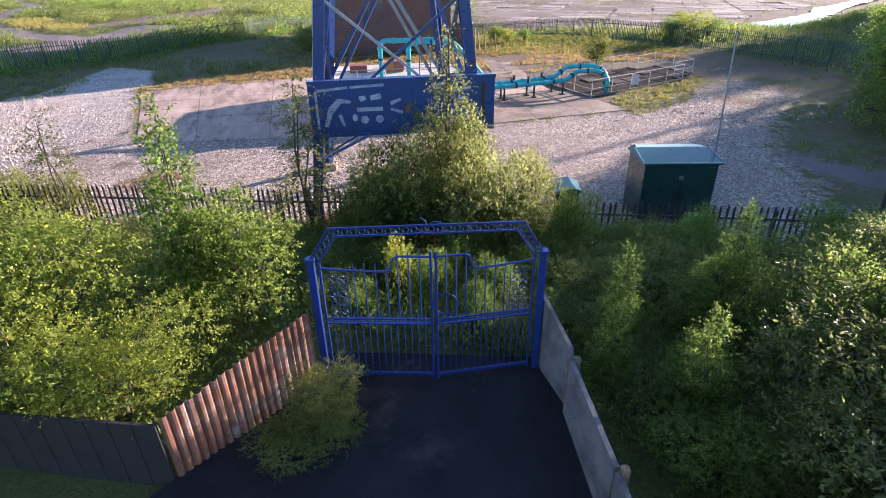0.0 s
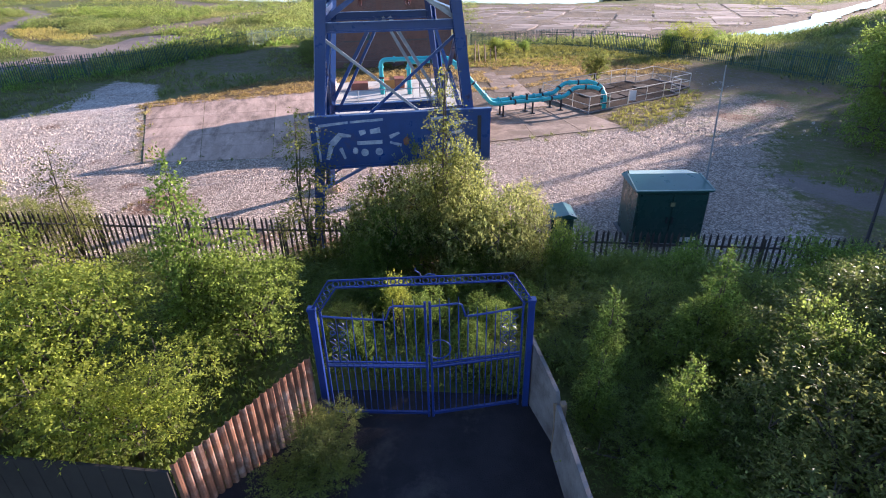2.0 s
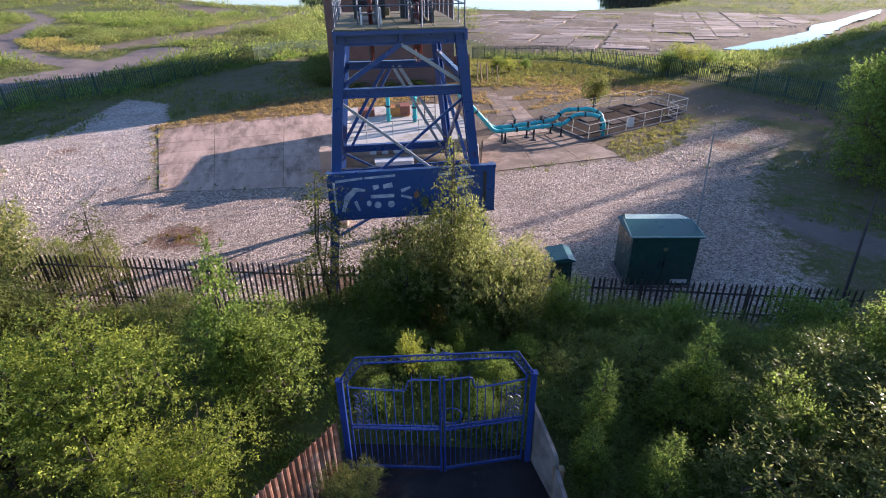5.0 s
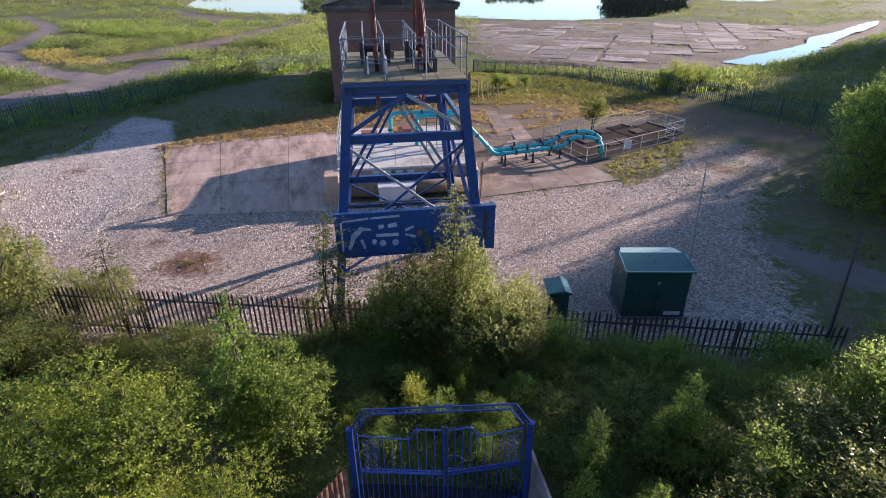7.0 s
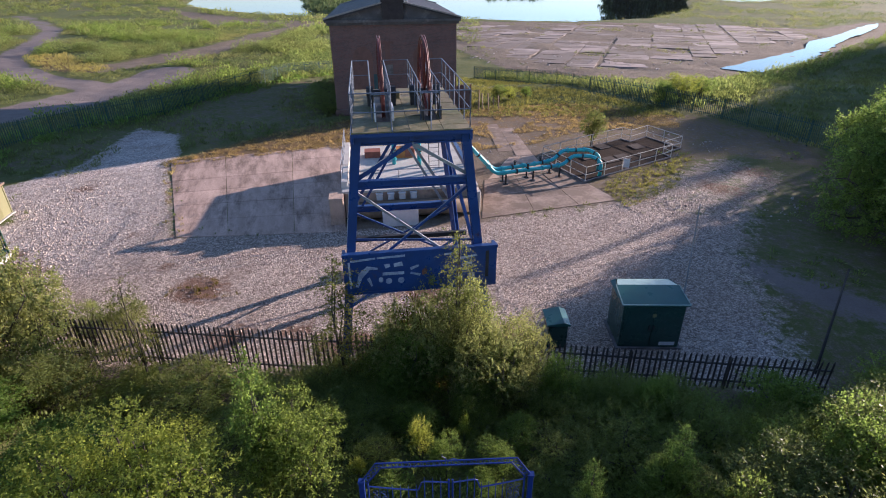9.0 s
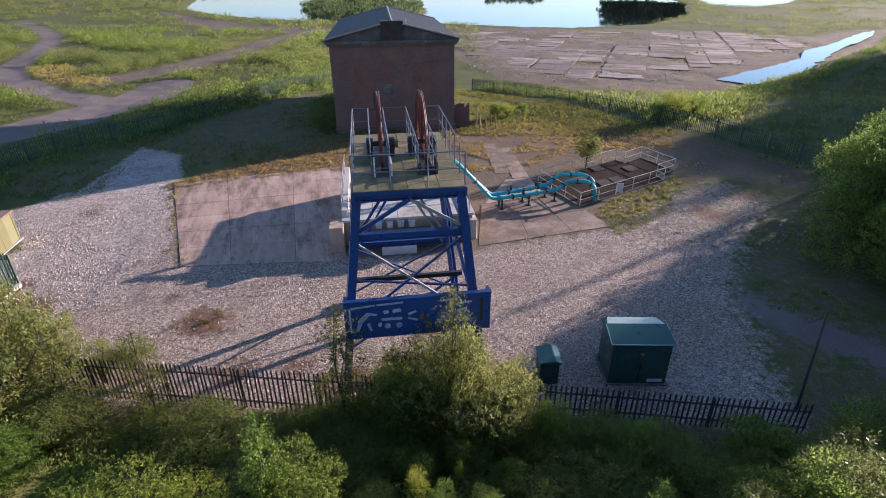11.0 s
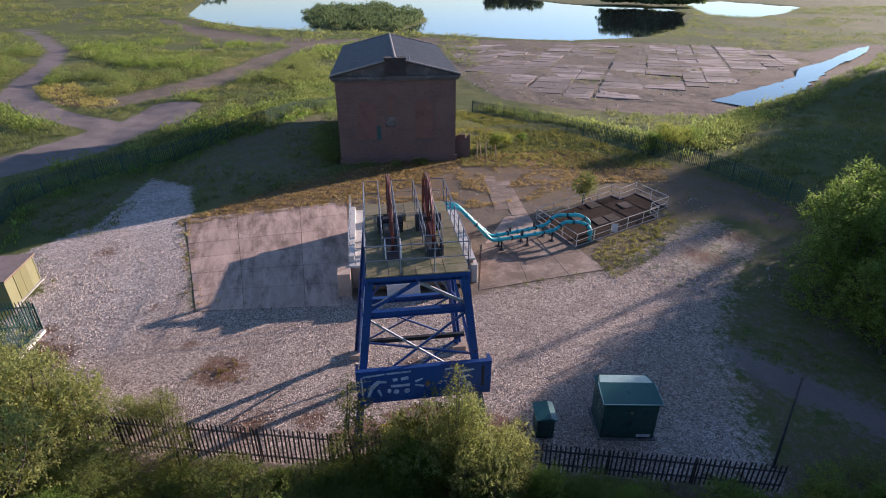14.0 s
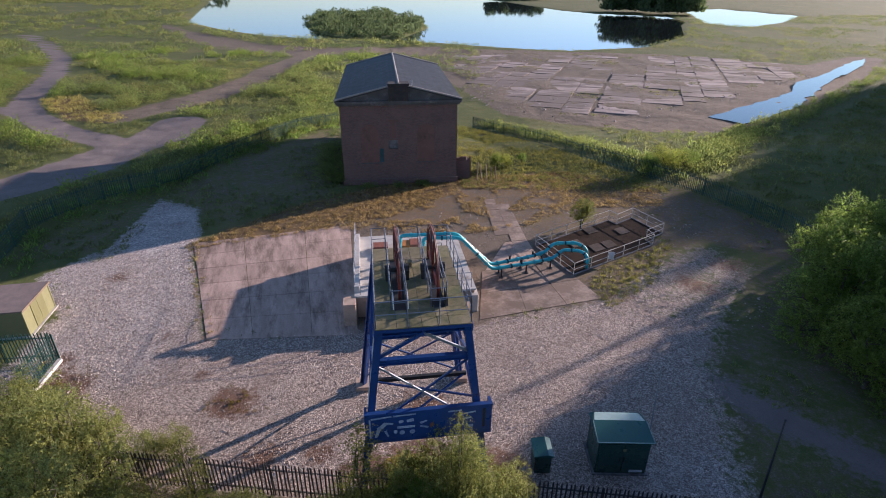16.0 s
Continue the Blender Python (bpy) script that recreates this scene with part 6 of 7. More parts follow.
SHRUB = "shrubs of the thicket"
proto = {
    "yel": make_tree("shrub", "yellow-green sunlit sallow with small leaves", "shrub", 11, lobes_for(11, 3.4, 1.9, 15), 1650, 10, 0.084, LEAF_YEL, stems=3, trunk=0.06, group=SHRUB, aspect=0.52, spread=0.36),
    "mid": make_tree("shrub", "mid green broadleaf sapling thicket", "shrub", 12, lobes_for(12, 3.0, 1.5, 12), 1150, 10, 0.094, LEAF_MID, stems=3, trunk=0.05, group=SHRUB, aspect=0.6, spread=0.36),
    "tall": make_tree("sapling", "slender sapling with large fresh green leaves", "sapling", 13, [(0, 0, 1.0, 0.5, 1.2), (0.25, 0.1, 1.6, 0.42, 1.3), (-0.15, 0.05, 2.2, 0.36, 1.4), (0.1, 0.1, 2.8, 0.28, 1.4), (0.05, 0, 3.4, 0.2, 1.6), (0.08, 0, 3.8, 0.13, 1.8)], 560, 11, 0.095, LEAF_MID, trunk=0.04, aspect=0.55, group=SHRUB, spread=0.38),
    "dark": make_tree("shrub", "dark green shaded shrub with glossy leaves", "shrub", 14, lobes_for(14, 2.7, 1.8, 15), 950, 10, 0.105, LEAF_DARK, stems=3, trunk=0.05, group=SHRUB, aspect=0.5, spread=0.36),
    "dark2": make_tree("shrub", "dense dark elder shrub in shade", "shrub", 15, lobes_for(15, 2.2, 1.6, 13), 800, 14, 0.085, LEAF_DARK, stems=2, trunk=0.05, group=SHRUB, aspect=0.36, spread=0.46),
    "light": make_tree("shrub", "small shrub with pale yellow-green leaves", "shrub", 16, lobes_for(16, 1.7, 0.9, 8), 340, 10, 0.09, LEAF_YEL, stems=2, trunk=0.03, group=SHRUB, spread=0.3),
    "glossy": make_tree("shrub", "glossy buddleia shrub with long leaves", "shrub", 17, lobes_for(17, 3.2, 1.5, 13), 1250, 10, 0.10, LEAF_GLOSS, stems=3, trunk=0.05, aspect=0.36, group=SHRUB, spread=0.42),
}
proto["sallow"] = make_tree("shrub", "spreading sallow shrub with fine ochre-green leaves", "shrub", 20, lobes_for(20, 2.7, 1.7, 15), 1250, 10, 0.094, LEAF_SALLOW, stems=3, trunk=0.05, group=SHRUB, aspect=0.48, spread=0.34, hang=0.08)
birch = make_tree("birch_tree", "slender birch with fine drooping ochre-green leaves", "tree", 18, [(0, 0, 2.3, 0.75, 1.2), (0.3, -0.2, 3.1, 0.5, 1.4), (-0.3, 0.1, 3.3, 0.45, 1.4), (0.05, 0, 4.1, 0.38, 1.5), (-0.02, 0, 4.9, 0.24, 1.6), (0.02, 0, 5.5, 0.12, 1.8)], 780, 13, 0.062, LEAF_BIRCH, BARK, 0.05, 1, 0.6, 0.42, 0.6, 0.5)
birch.matrix_basis = pose(-0.3, 12.9, gz(-0.3, 12.9), 0, 0, 40) @ Matrix.Diagonal((1.05, 1.05, 1.05, 1))
sprig = make_tree("birch_sapling", "thin grey-green birch sapling beside the headgear", "sapling", 19, [(0, 0, 1.8, 0.5, 1.6), (0.1, 0, 2.9, 0.42, 1.6), (0, 0.1, 3.8, 0.3, 1.7), (0, 0, 4.4, 0.18, 1.8)], 330, 13, 0.06, LEAF_BIRCH, BARK, 0.035, 1, 0.6, 0.42, 0.6, 0.45)
sprig.matrix_basis = pose(-3.9, 13.0, gz(-3.9, 13.0), 0, 0, 10) @ Matrix.Diagonal((1.45, 1.45, 1.05, 1))
copy_thing(sprig, pose(-10.5, 13.1, gz(-10.5, 13.1), 0, 0, 130) @ Matrix.Diagonal((0.8, 0.8, 0.80, 1)))
used = set()


def plant(kind, x, y, s=1.0, turn=0.0, sz=None, dz=0.0):
    m = pose(x, y, gz(x, y) + dz, 0, 0, turn) @ Matrix.Diagonal((s, s, sz or s, 1))
    if kind in used:
        return copy_thing(proto[kind], m)
    used.add(kind)
    proto[kind].matrix_basis = m
    return proto[kind]


# sunlit side
for k, x, y, s, a, sz in [("yel", -6.1, 6.8, 0.92, 10, 0.82), ("yel", -7.9, 6.2, 1.0, 130, 0.95), ("yel", -4.6, 5.9, 0.7, 250, 0.62), ("tall", -4.45, 8.1, 0.85, 20, 0.97), ("mid", -3.6, 8.4, 0.75, 60, 0.74), ("dark2", -5.6, 9.8, 0.9, 200, 0.5),
                          ("mid", -9.8, 8.2, 1.1, 300, 0.55), ("yel", -10.3, 5.2, 1.05, 40, 1.1), ("mid", -12.8, 9.5, 1.2, 170, 0.8), ("glossy", -13.2, 11.5, 1.1, 80, 0.75), ("yel", -8.3, 4.0, 0.8, 300, 0.8),
                          ("dark", -7.6, 11.2, 0.95, 30, 0.5), ("dark", -10.6, 11.6, 0.95, 140, 0.5), ("dark2", -4.6, 11.3, 0.95, 260, 0.72), ("dark2", -3.0, 10.2, 0.8, 10, 0.75),
                          ("dark", -2.6, 12.1, 0.9, 100, 0.9), ("mid", -1.5, 12.8, 0.95, 50, 1.15), ("mid", -0.2, 12.9, 0.95, 140, 1.12), ("mid", 0.4, 12.0, 0.75, 10, 0.8), ("mid", -2.5, 13.0, 0.85, 230, 1.0), ("dark", -4.1, 12.8, 0.7, 330, 0.8), ("dark2", -5.0, 12.9, 0.8, 30, 0.72), ("dark", -3.5, 13.1, 0.65, 80, 0.72), ("sallow", -1.8, 13.3, 0.9, 300, 1.1), ("sallow", 0.5, 12.5, 0.95, 310, 1.1), ("mid", 1.3, 13.0, 0.8, 100, 0.95), ("sallow", -0.3, 13.4, 0.95, 150, 1.25), ("dark", -2.9, 12.8, 0.75, 50, 0.95), ("sallow", 1.6, 13.0, 0.62, 80, 0.95), ("mid", -1.9, 12.0, 0.8, 20, 0.85), ("sallow", -15.3, 12.9, 1.5, 220, 1.6), ("mid", -16.3, 10.3, 1.4, 15, 1.5), ("sallow", -18.6, 15.0, 1.4, 120, 1.2), ("sallow", -20.6, 12.6, 1.4, 160, 1.5), ("sallow", -16.6, 12.0, 1.35, 250, 1.5), ("sallow", -14.2, 9.8, 1.3, 20, 1.5), ("sallow", -19.6, 15.9, 1.1, 200, 1.0), ("sallow", -15.4, 14.4, 0.9, 290, 1.05), ("sallow", -22.8, 14.8, 1.4, 60, 1.4), ("sallow", -18.0, 13.2, 1.2, 310, 1.4),
                          ("light", -1.1, 9.3, 0.42, 0, 0.8), ("light", -0.05, 10.2, 0.45, 130, 0.85), ("dark", -3.4, 12.0, 0.85, 15, 0.95), ("dark2", -2.6, 11.2, 0.85, 115, 1.1), ("dark", -2.0, 12.3, 0.75, 215, 1.0), ("dark2", 0.2, 11.7, 0.7, 60, 1.0), ("mid", -1.5, 8.0, 0.42, 40, 0.4), ("dark2", -0.7, 7.9, 0.4, 140, 0.5), ("mid", 0.3, 8.1, 0.42, 240, 0.42), ("dark", 1.0, 7.9, 0.36, 300, 0.42), ("mid", -0.4, 8.8, 0.42, 20, 0.5), ("mid", 0.8, 8.9, 0.42, 90, 0.48), ("dark2", -2.2, 9.2, 0.5, 70, 0.6), ("dark2", 0.6, 9.6, 0.6, 220, 0.6), ("dark2", -1.4, 11.2, 0.75, 0, 0.75), ("dark2", 0.6, 11.4, 0.8, 90, 0.7),
                          ("glossy", -1.75, 5.95, 0.36, 20, 0.40), ("dark", -2.0, 5.35, 0.34, 200, 0.40), ("dark", -1.6, 5.6, 0.3, 90, 0.40), ("light", -2.5, 8.6, 0.6, 77, 0.5)]:
    plant(k, x, y, s, a, sz)
# shaded side: single plants that stand out, then a close stand under them
for k, x, y, s, a, sz in [("sallow", 1.2, 12.2, 0.6, 30, 0.7), ("mid", 5.6, 6.7, 0.72, 40, 0.95), ("mid", 1.0, 12.6, 0.75, 200, 0.9), ("dark", 4.75, 12.35, 0.8, 260, 0.92), ("mid", 8.9, 11.8, 1.0, 110, 0.95), ("dark", 10.6, 9.8, 1.15, 45, 1.1),
                          ("glossy", 6.6, 6.4, 1.05, 10, 1.12), ("glossy", 5.2, 5.2, 0.9, 100, 0.95), ("glossy", 8.3, 5.4, 1.2, 200, 1.25), ("glossy", 7.4, 3.5, 1.0, 80, 0.95), ("dark", 10.8, 6.9, 1.3, 140, 1.25), ("mid", 11.8, 12.0, 1.0, 20, 1.0),
                          ("dark", 13.3, 10.9, 1.2, 70, 1.15), ("dark", 13.0, 7.9, 1.4, 240, 1.3), ("dark2", 14.6, 13.2, 1.2, 100, 1.2), ("dark", 16.8, 12.0, 1.4, 10, 1.3), ("mid", 8.3, 8.2, 0.95, 25, 1.2), ("glossy", 9.3, 8.9, 1.0, 310, 1.2), ("mid", 7.3, 9.3, 0.8, 160, 0.85), ("glossy", 6.9, 7.6, 0.8, 210, 0.95), ("tall", 2.6, 7.6, 0.6, 40, 0.5), ("tall", 3.3, 6.0, 0.6, 80, 0.5),
                          ("tall", 4.6, 8.3, 0.7, 130, 0.6), ("tall", 2.25, 6.6, 0.55, 10, 0.4), ("mid", 0.2, 11.0, 0.65, 15, 0.6), ("mid", -1.2, 10.5, 0.6, 115, 0.55), ("mid", 1.3, 10.2, 0.55, 215, 0.5), ("dark2", 18.5, 14.0, 1.3, 330, 1.1), ("dark2", 1.9, 8.4, 0.5, 80, 0.42),
                          ("sallow", -12.6, 12.4, 0.75, 33, 0.5), ("dark", -10.7, 12.7, 0.7, 133, 0.42), ("sallow", -8.6, 12.5, 0.7, 233, 0.45), ("mid", -6.6, 12.6, 0.6, 333, 0.38), ("dark2", -5.2, 12.7, 0.7, 73, 0.55), ("sallow", -12.7, 15.5, 0.5, 20, 0.5), ("sallow", -13.6, 14.9, 0.5, 170, 0.6),
                          ("dark", -14.6, 51.5, 1.3, 0, 1.2), ("dark2", -15.8, 55.5, 1.5, 90, 1.4), ("dark", -16.5, 60, 1.4, 200, 1.2), ("dark2", -13.4, 50.6, 0.9, 40, 0.8), ("dark2", -10.4, 49.2, 0.55, 140, 0.5), ("dark2", -7.6, 49.7, 0.5, 250, 0.45), ("dark", -5.2, 50.2, 0.5, 70, 0.45), ("mid", 2.4, 56.0, 0.8, 20, 0.75),
                          ("yel", 3.4, 57.0, 0.55, 120, 0.5), ("mid", 5.2, 58.5, 0.6, 220, 0.5), ("mid", 18.6, 55.0, 1.1, 60, 1.0), ("yel", 20.4, 56.5, 1.15, 160, 1.0), ("mid", 23, 58.0, 1.2, 260, 0.9)]:
    plant(k, x, y, s, a, sz)
stand = random.Random(64)
for i in range(10):
    kind = stand.choice(("dark", "dark2", "mid"))
    plant(kind, 2.3 + 0.42 * i, 11.9 + stand.uniform(-0.5, 0.35), stand.uniform(0.5, 0.65), stand.uniform(0, 360), stand.uniform(2.75, 3.1) / {"dark": 2.7, "dark2": 2.2, "mid": 3.0}[kind])
for row in range(7):
    for col in range(9):
        x, y = 2.5 + 1.32 * col + stand.uniform(-0.4, 0.4) + 0.6 * (row % 2), 3.6 + 1.36 * row + stand.uniform(-0.35, 0.35)
        if y > 12.7 or (x < 2.4 and y < 7.5):
            continue
        top = 2.85 + 0.07 * (x - 4) + stand.uniform(-0.3, 0.3)
        if y > 10.6:
            top = 2.65 if x < 6.2 else 2.25
        if x < 3.3 and y < 9:
            top = 2.6
        tall = (top - gz(x, y)) * (1.2 if y > 9.3 else 1.1)
        kind = stand.choice(("dark", "dark", "dark2", "dark2", "mid"))
        plant(kind, x, y, stand.uniform(0.55, 0.75), stand.uniform(0, 360), tall / {"dark": 2.7, "dark2": 2.2, "mid": 3.0}[kind])

big = make_tree("broadleaf_tree", "unseen broadleaf tree added to shade the yard", "tree", 31, lobes_for(31, 8.2, 4.4, 16, low=0.2), 1500, 9, 0.30, LEAF_DARK, trunk=0.25, spread=0.8, aspect=0.6, group="trees along the lane")
big.matrix_basis = pose(26.5, 24.8, 0, 0, 0, 0)
# added out of view and stretched tall, to shade the pit and bank
for x, y, sx, sz in [(0.806 * p - 0.592 * q, 0.592 * p + 0.806 * q, a, b) for p, q, a, b in ((108, 19.0, 0.95, 2.3), (104, 15.5, 0.9, 2.2), (112, 23.6, 0.95, 2.35), (116, 21.0, 0.95, 2.45), (120, 25.0, 0.95, 2.55), (125, 23.4, 0.95, 2.65), (130, 26.5, 0.95, 2.75), (134, 22.4, 0.95, 2.85), (140, 25.0, 0.95, 2.95), (130, 29.0, 0.85, 2.3), (138, 31.0, 0.8, 2.4), (150, 28.0, 0.8, 2.9), (158, 31.0, 0.85, 3.1), (168, 33.5, 0.85, 3.2), (180, 37.0, 0.95, 3.4), (192, 40.5, 0.95, 3.4), (205, 44.5, 1.0, 3.4), (220, 48.5, 1.0, 3.4))]:
    copy_thing(big, pose(x, y, gz(x, y) - 0.3, 0, 0, x * 7) @ Matrix.Diagonal((sx, sx, sz, 1)))
lane = make_tree("hedge_tree", "bushy young tree with sunlit top beside the lane", "tree", 35, lobes_for(35, 6.0, 3.1, 16, low=0.15), 2200, 10, 0.16, LEAF_MID, trunk=0.14, stems=2, spread=0.55, aspect=0.55, group="hedge trees beside the lane")
lane.matrix_basis = pose(20.9, 26.4, 0)
for x, y, s, a in ((20.2, 22.0, 0.85, 70), (23.0, 29.6, 1.0, 140), (27.2, 35.4, 0.95, 220), (23.8, 22.8, 1.1, 300)):
    copy_thing(lane, pose(x, y, 0, 0, 0, a) @ Matrix.Diagonal((s, s, s, 1)))
for x, y, s, a in ((29, 19.5, 1.0, 80), (32, 29, 1.0, 200), (27.5, 12, 1.0, 300)):
    copy_thing(big, pose(x, y, 0, 0, 0, a) @ Matrix.Diagonal((s, s, s, 1)))
mid_tree = make_tree("young_tree", "small bushy tree beside the settling pit", "tree", 33, [(-0.35, 0, 1.5, 0.62, 0.9), (0.35, 0.1, 1.4, 0.6, 0.9), (0.05, -0.1, 2.1, 0.55, 0.9), (0.6, 0.1, 1.8, 0.4, 1.0), (0, 0.2, 0.9, 0.5, 0.9)], 420, 11, 0.11, LEAF_BIRCH, trunk=0.06, stems=2, aspect=0.6)
mid_tree.matrix_basis = pose(8.9, 40.9, 0)
# unseen trees added right, beyond the lane: they keep low sun off that side
rnd = random.Random(77)


def sun_frame(p, q):
    e = Vector((0.806, 0.592))
    return e.x * p - e.y * q, e.y * p + e.x * q


for p, q, wide, high in [(66, 7.2, 1.19, 1.89), (71, 7.7, 1.12, 1.78), (69, 6.8, 1.16, 1.84), (73, 6.2, 1.16, 1.84), (78, 7.3, 1.09, 1.73), (64, 5.4, 0.85, 1.88), (62, 3.8, 0.5, 1.95), (66, 2, 0.95, 0.95), (62, -4, 0.95, 0.95), (58, -10, 1.0, 1.0), (70, -16, 1.2, 1.2), (76, -3, 1.1, 1.1), (56, -20, 1.2, 1.2)]:
    x, y = sun_frame(p, q)
    copy_thing(big, pose(x, y, gz(x, y) - 0.3, 0, 0, rnd.uniform(0, 360)) @ Matrix.Diagonal((wide, wide, high, 1)))


# ---- rough growth: uncountable ----
def clumps(name, label, spots, leaf, size, per, seed, height=0.5, aspect=0.2):
    """Tufts and low bushes in one sheet of leaves."""
    rs = np.random.RandomState(seed)
    pts, dirs, sizes = [], [], []
    for x, y, z, r in spots:
        k = per
        u = rs.normal(0, 1, (k, 3))
        u /= np.linalg.norm(u, axis=1, keepdims=True)
        u[:, 2] = np.abs(u[:, 2])
        c = np.array([x, y, z]) + u * np.array([r, r, r * height]) * rs.uniform(0.4, 1.0, (k, 1))
        pts.append(c)
        dirs.append(u + np.array([0, 0, 0.8]))
        sizes.append(np.full(k, r))
    pts, dirs, sizes = np.concatenate(pts), np.concatenate(dirs), np.concatenate(sizes)
    v, q = leaf_quads(rs, pts, dirs, size * (0.5 + 0.5 * sizes / sizes.mean()), -0.3, aspect)
    ob = new(name, array_mesh(name, v, q, leaf))
    return tagged(ob, label, "vegetation", kind="stuff")


def scatter(seed, count, box, keep, r0, r1):
    rs = np.random.RandomState(seed)
    x = rs.uniform(box[0], box[1], count)
    y = rs.uniform(box[2], box[3], count)
    ok = keep(x, y)
    x, y = x[ok], y[ok]
    z = ground_z(x, y)
    ok = z > -3.9
    return [(a, b, c - 0.05, rs.uniform(r0, r1)) for a, b, c in zip(x[ok], y[ok], z[ok])]


def off_paths(x, y, m=0.6):
    d = np.full(x.shape, 1e9)
    for line, width in ((PATH_MAIN, 3.5), (PATH_BRANCH, 2.1), (PATH_DIRT, 3.4), (PATH_BACK, 2.6), (PATH_STUB, 1.5)):
        d = np.minimum(d, line_dist(x, y, line) - width)
    return d > m


def patchy(x, y, scale, level):
    return np.array([noise.noise((a * scale, b * scale, 7.7)) for a, b in zip(x, y)]) > level


left_field = lambda x, y: off_paths(x, y) & (x < -36 - (45 - y) * 0.0 + np.clip(y - 50, 0, 26) * 0.6) & patchy(x, y, 0.03, -0.55) & (poly_inside(x, y, PALE) < 0) & (poly_inside(x, y, SHORE) < 0)
clumps("field_growth", "rank green grass and low bramble over the open land", scatter(41, 11000, (-130, -18, 30, 140), left_field, 0.35, 1.1), LEAF_FIELD, 0.22, 34, 42, 0.6, 0.3)
clumps("field_growth", "rank green grass and low bramble over the far open land", scatter(43, 10000, (-280, 0, 115, 330), lambda x, y: off_paths(x, y, 1.5) & patchy(x, y, 0.03, -0.15) & (poly_inside(x, y, SHORE) < 2), 0.8, 1.9), LEAF_FIELD, 0.6, 16, 44)
clumps("bank_growth", "tall green weeds along the perimeter fence", scatter(45, 8500, (0, 112, 48, 168), lambda x, y: (line_dist(x, y, [(2, 87), (9.5, 74), (16, 63.5), (20, 57), (24, 58), (30, 67), (43, 86.5), (60, 103), (84, 130), (112, 162)]) < 1.7 + 1.6 * (x > 14)) & (poly_inside(x, y, MUD) < 1.2), 0.5, 1.15), LEAF_LUSH, 0.3, 34, 46, 1.2, 0.35)
clumps("bank_growth", "coarse shaded grass on the bank", scatter(47, 6000, (20, 120, 30, 150), lambda x, y: (poly_inside(x, y, MUD) < 0) & (line_dist(x, y, [(40, 88), (68, 112), (118, 172)]) > 6) & (x > 22 + (50 - y) * 0.25), 0.4, 0.9), LEAF_FIELD, 0.34, 20, 48, 0.6, 0.25)
clumps("field_bush", "lush sunlit bramble mounds over the open land", scatter(83, 2600, (-120, -19, 40, 135), lambda x, y: left_field(x, y) & off_paths(x, y, 1.6) & patchy(x, y, 0.06, 0.02), 0.8, 2.1), LEAF_LUSH, 0.22, 150, 84, 1.0, 0.45)
clumps("field_bush", "lush green scrub between the fence and the footpath", scatter(85, 900, (-40, -16, 44, 95), lambda x, y: (line_dist(x, y, [(-33, 53), (-30, 62), (-26, 73), (-22, 82), (-20, 90)]) < 3.2) & off_paths(x, y, 1.0), 0.7, 1.4), LEAF_LUSH, 0.22, 100, 86, 0.9, 0.42)
clumps("hedge_growth", "lush sunlit hedge along the bank fence", scatter(87, 2600, (0, 60, 50, 100), lambda x, y: (line_dist(x, y, [(3, 86), (10, 74.5), (16.5, 64), (20.5, 57.5), (24, 58.5), (30, 67), (43, 86)]) < 1.6) & (poly_inside(x, y, MUD) < 0.5), 0.6, 1.4), LEAF_LUSH, 0.22, 90, 88, 1.1, 0.42)
clumps("field_bush", "scattered scrub and tall weeds over the far open land", scatter(89, 700, (-240, -20, 120, 300), lambda x, y: off_paths(x, y, 2.0) & patchy(x, y, 0.04, 0.05) & (poly_inside(x, y, LAKE) < -2), 1.2, 2.8), LEAF_LUSH, 0.8, 40, 90, 0.7, 0.3)
clumps("far_growth", "rough grass beyond the channel", scatter(49, 6500, (60, 330, 170, 420), lambda x, y: (poly_inside(x, y, LAKE) < 1) & (poly_inside(x, y, POND) < 1) & (poly_inside(x, y, MUD) < 0) & patchy(x, y, 0.03, -0.1), 0.8, 1.9), LEAF_FIELD, 0.6, 18, 50)
clumps("fence_growth", "dark green nettles along the footpath fence", scatter(51, 1700, (-42, -14, 28, 82), lambda x, y: line_dist(x, y, [(-33, 29), (-36, 37), (-34.2, 44), (-29.8, 50), (-27.2, 61), (-24.2, 71), (-20.5, 78.5)]) < 1.9, 0.35, 0.85), LEAF_MID, 0.36, 24, 52, 0.9)
clumps("island_growth", "dense green scrub covering the island", scatter(53, 620, (-110, -20, 222, 412), lambda x, y: (poly_inside(x, y, ISLAND) > -1) & patchy(x, y, 0.08, -0.3), 1.0, 4.2), LEAF_FAR, 0.9, 110, 54, 1.0, 0.45)
clumps("shore_growth", "low weeds along the lake shore", scatter(55, 2600, (-180, 130, 185, 340), lambda x, y: (np.abs(poly_inside(x, y, LAKE) + 2.2) < 2.6), 0.5, 1.2), LEAF_FIELD, 0.45, 16, 56)
clumps("dry_grass", "straw-coloured dry grass on the crest", scatter(57, 15000, (-23, 19, 34, 57), lambda x, y: (poly_inside(x, y, CREST) > -0.6) & ((poly_inside(x, y, BARE) < 0.3) | patchy(x, y, 0.5, 0.12)) & ((line_dist(x, y, [(3.3, 38), (1.7, 47)]) > 0.9) | patchy(x, y, 0.9, 0.2)) & (poly_inside(x, y, PIT) < -0.2) & patchy(x, y, 0.35, -0.5), 0.08, 0.26), LEAF_STRAW, 0.15, 20, 58, 0.5, 0.14)
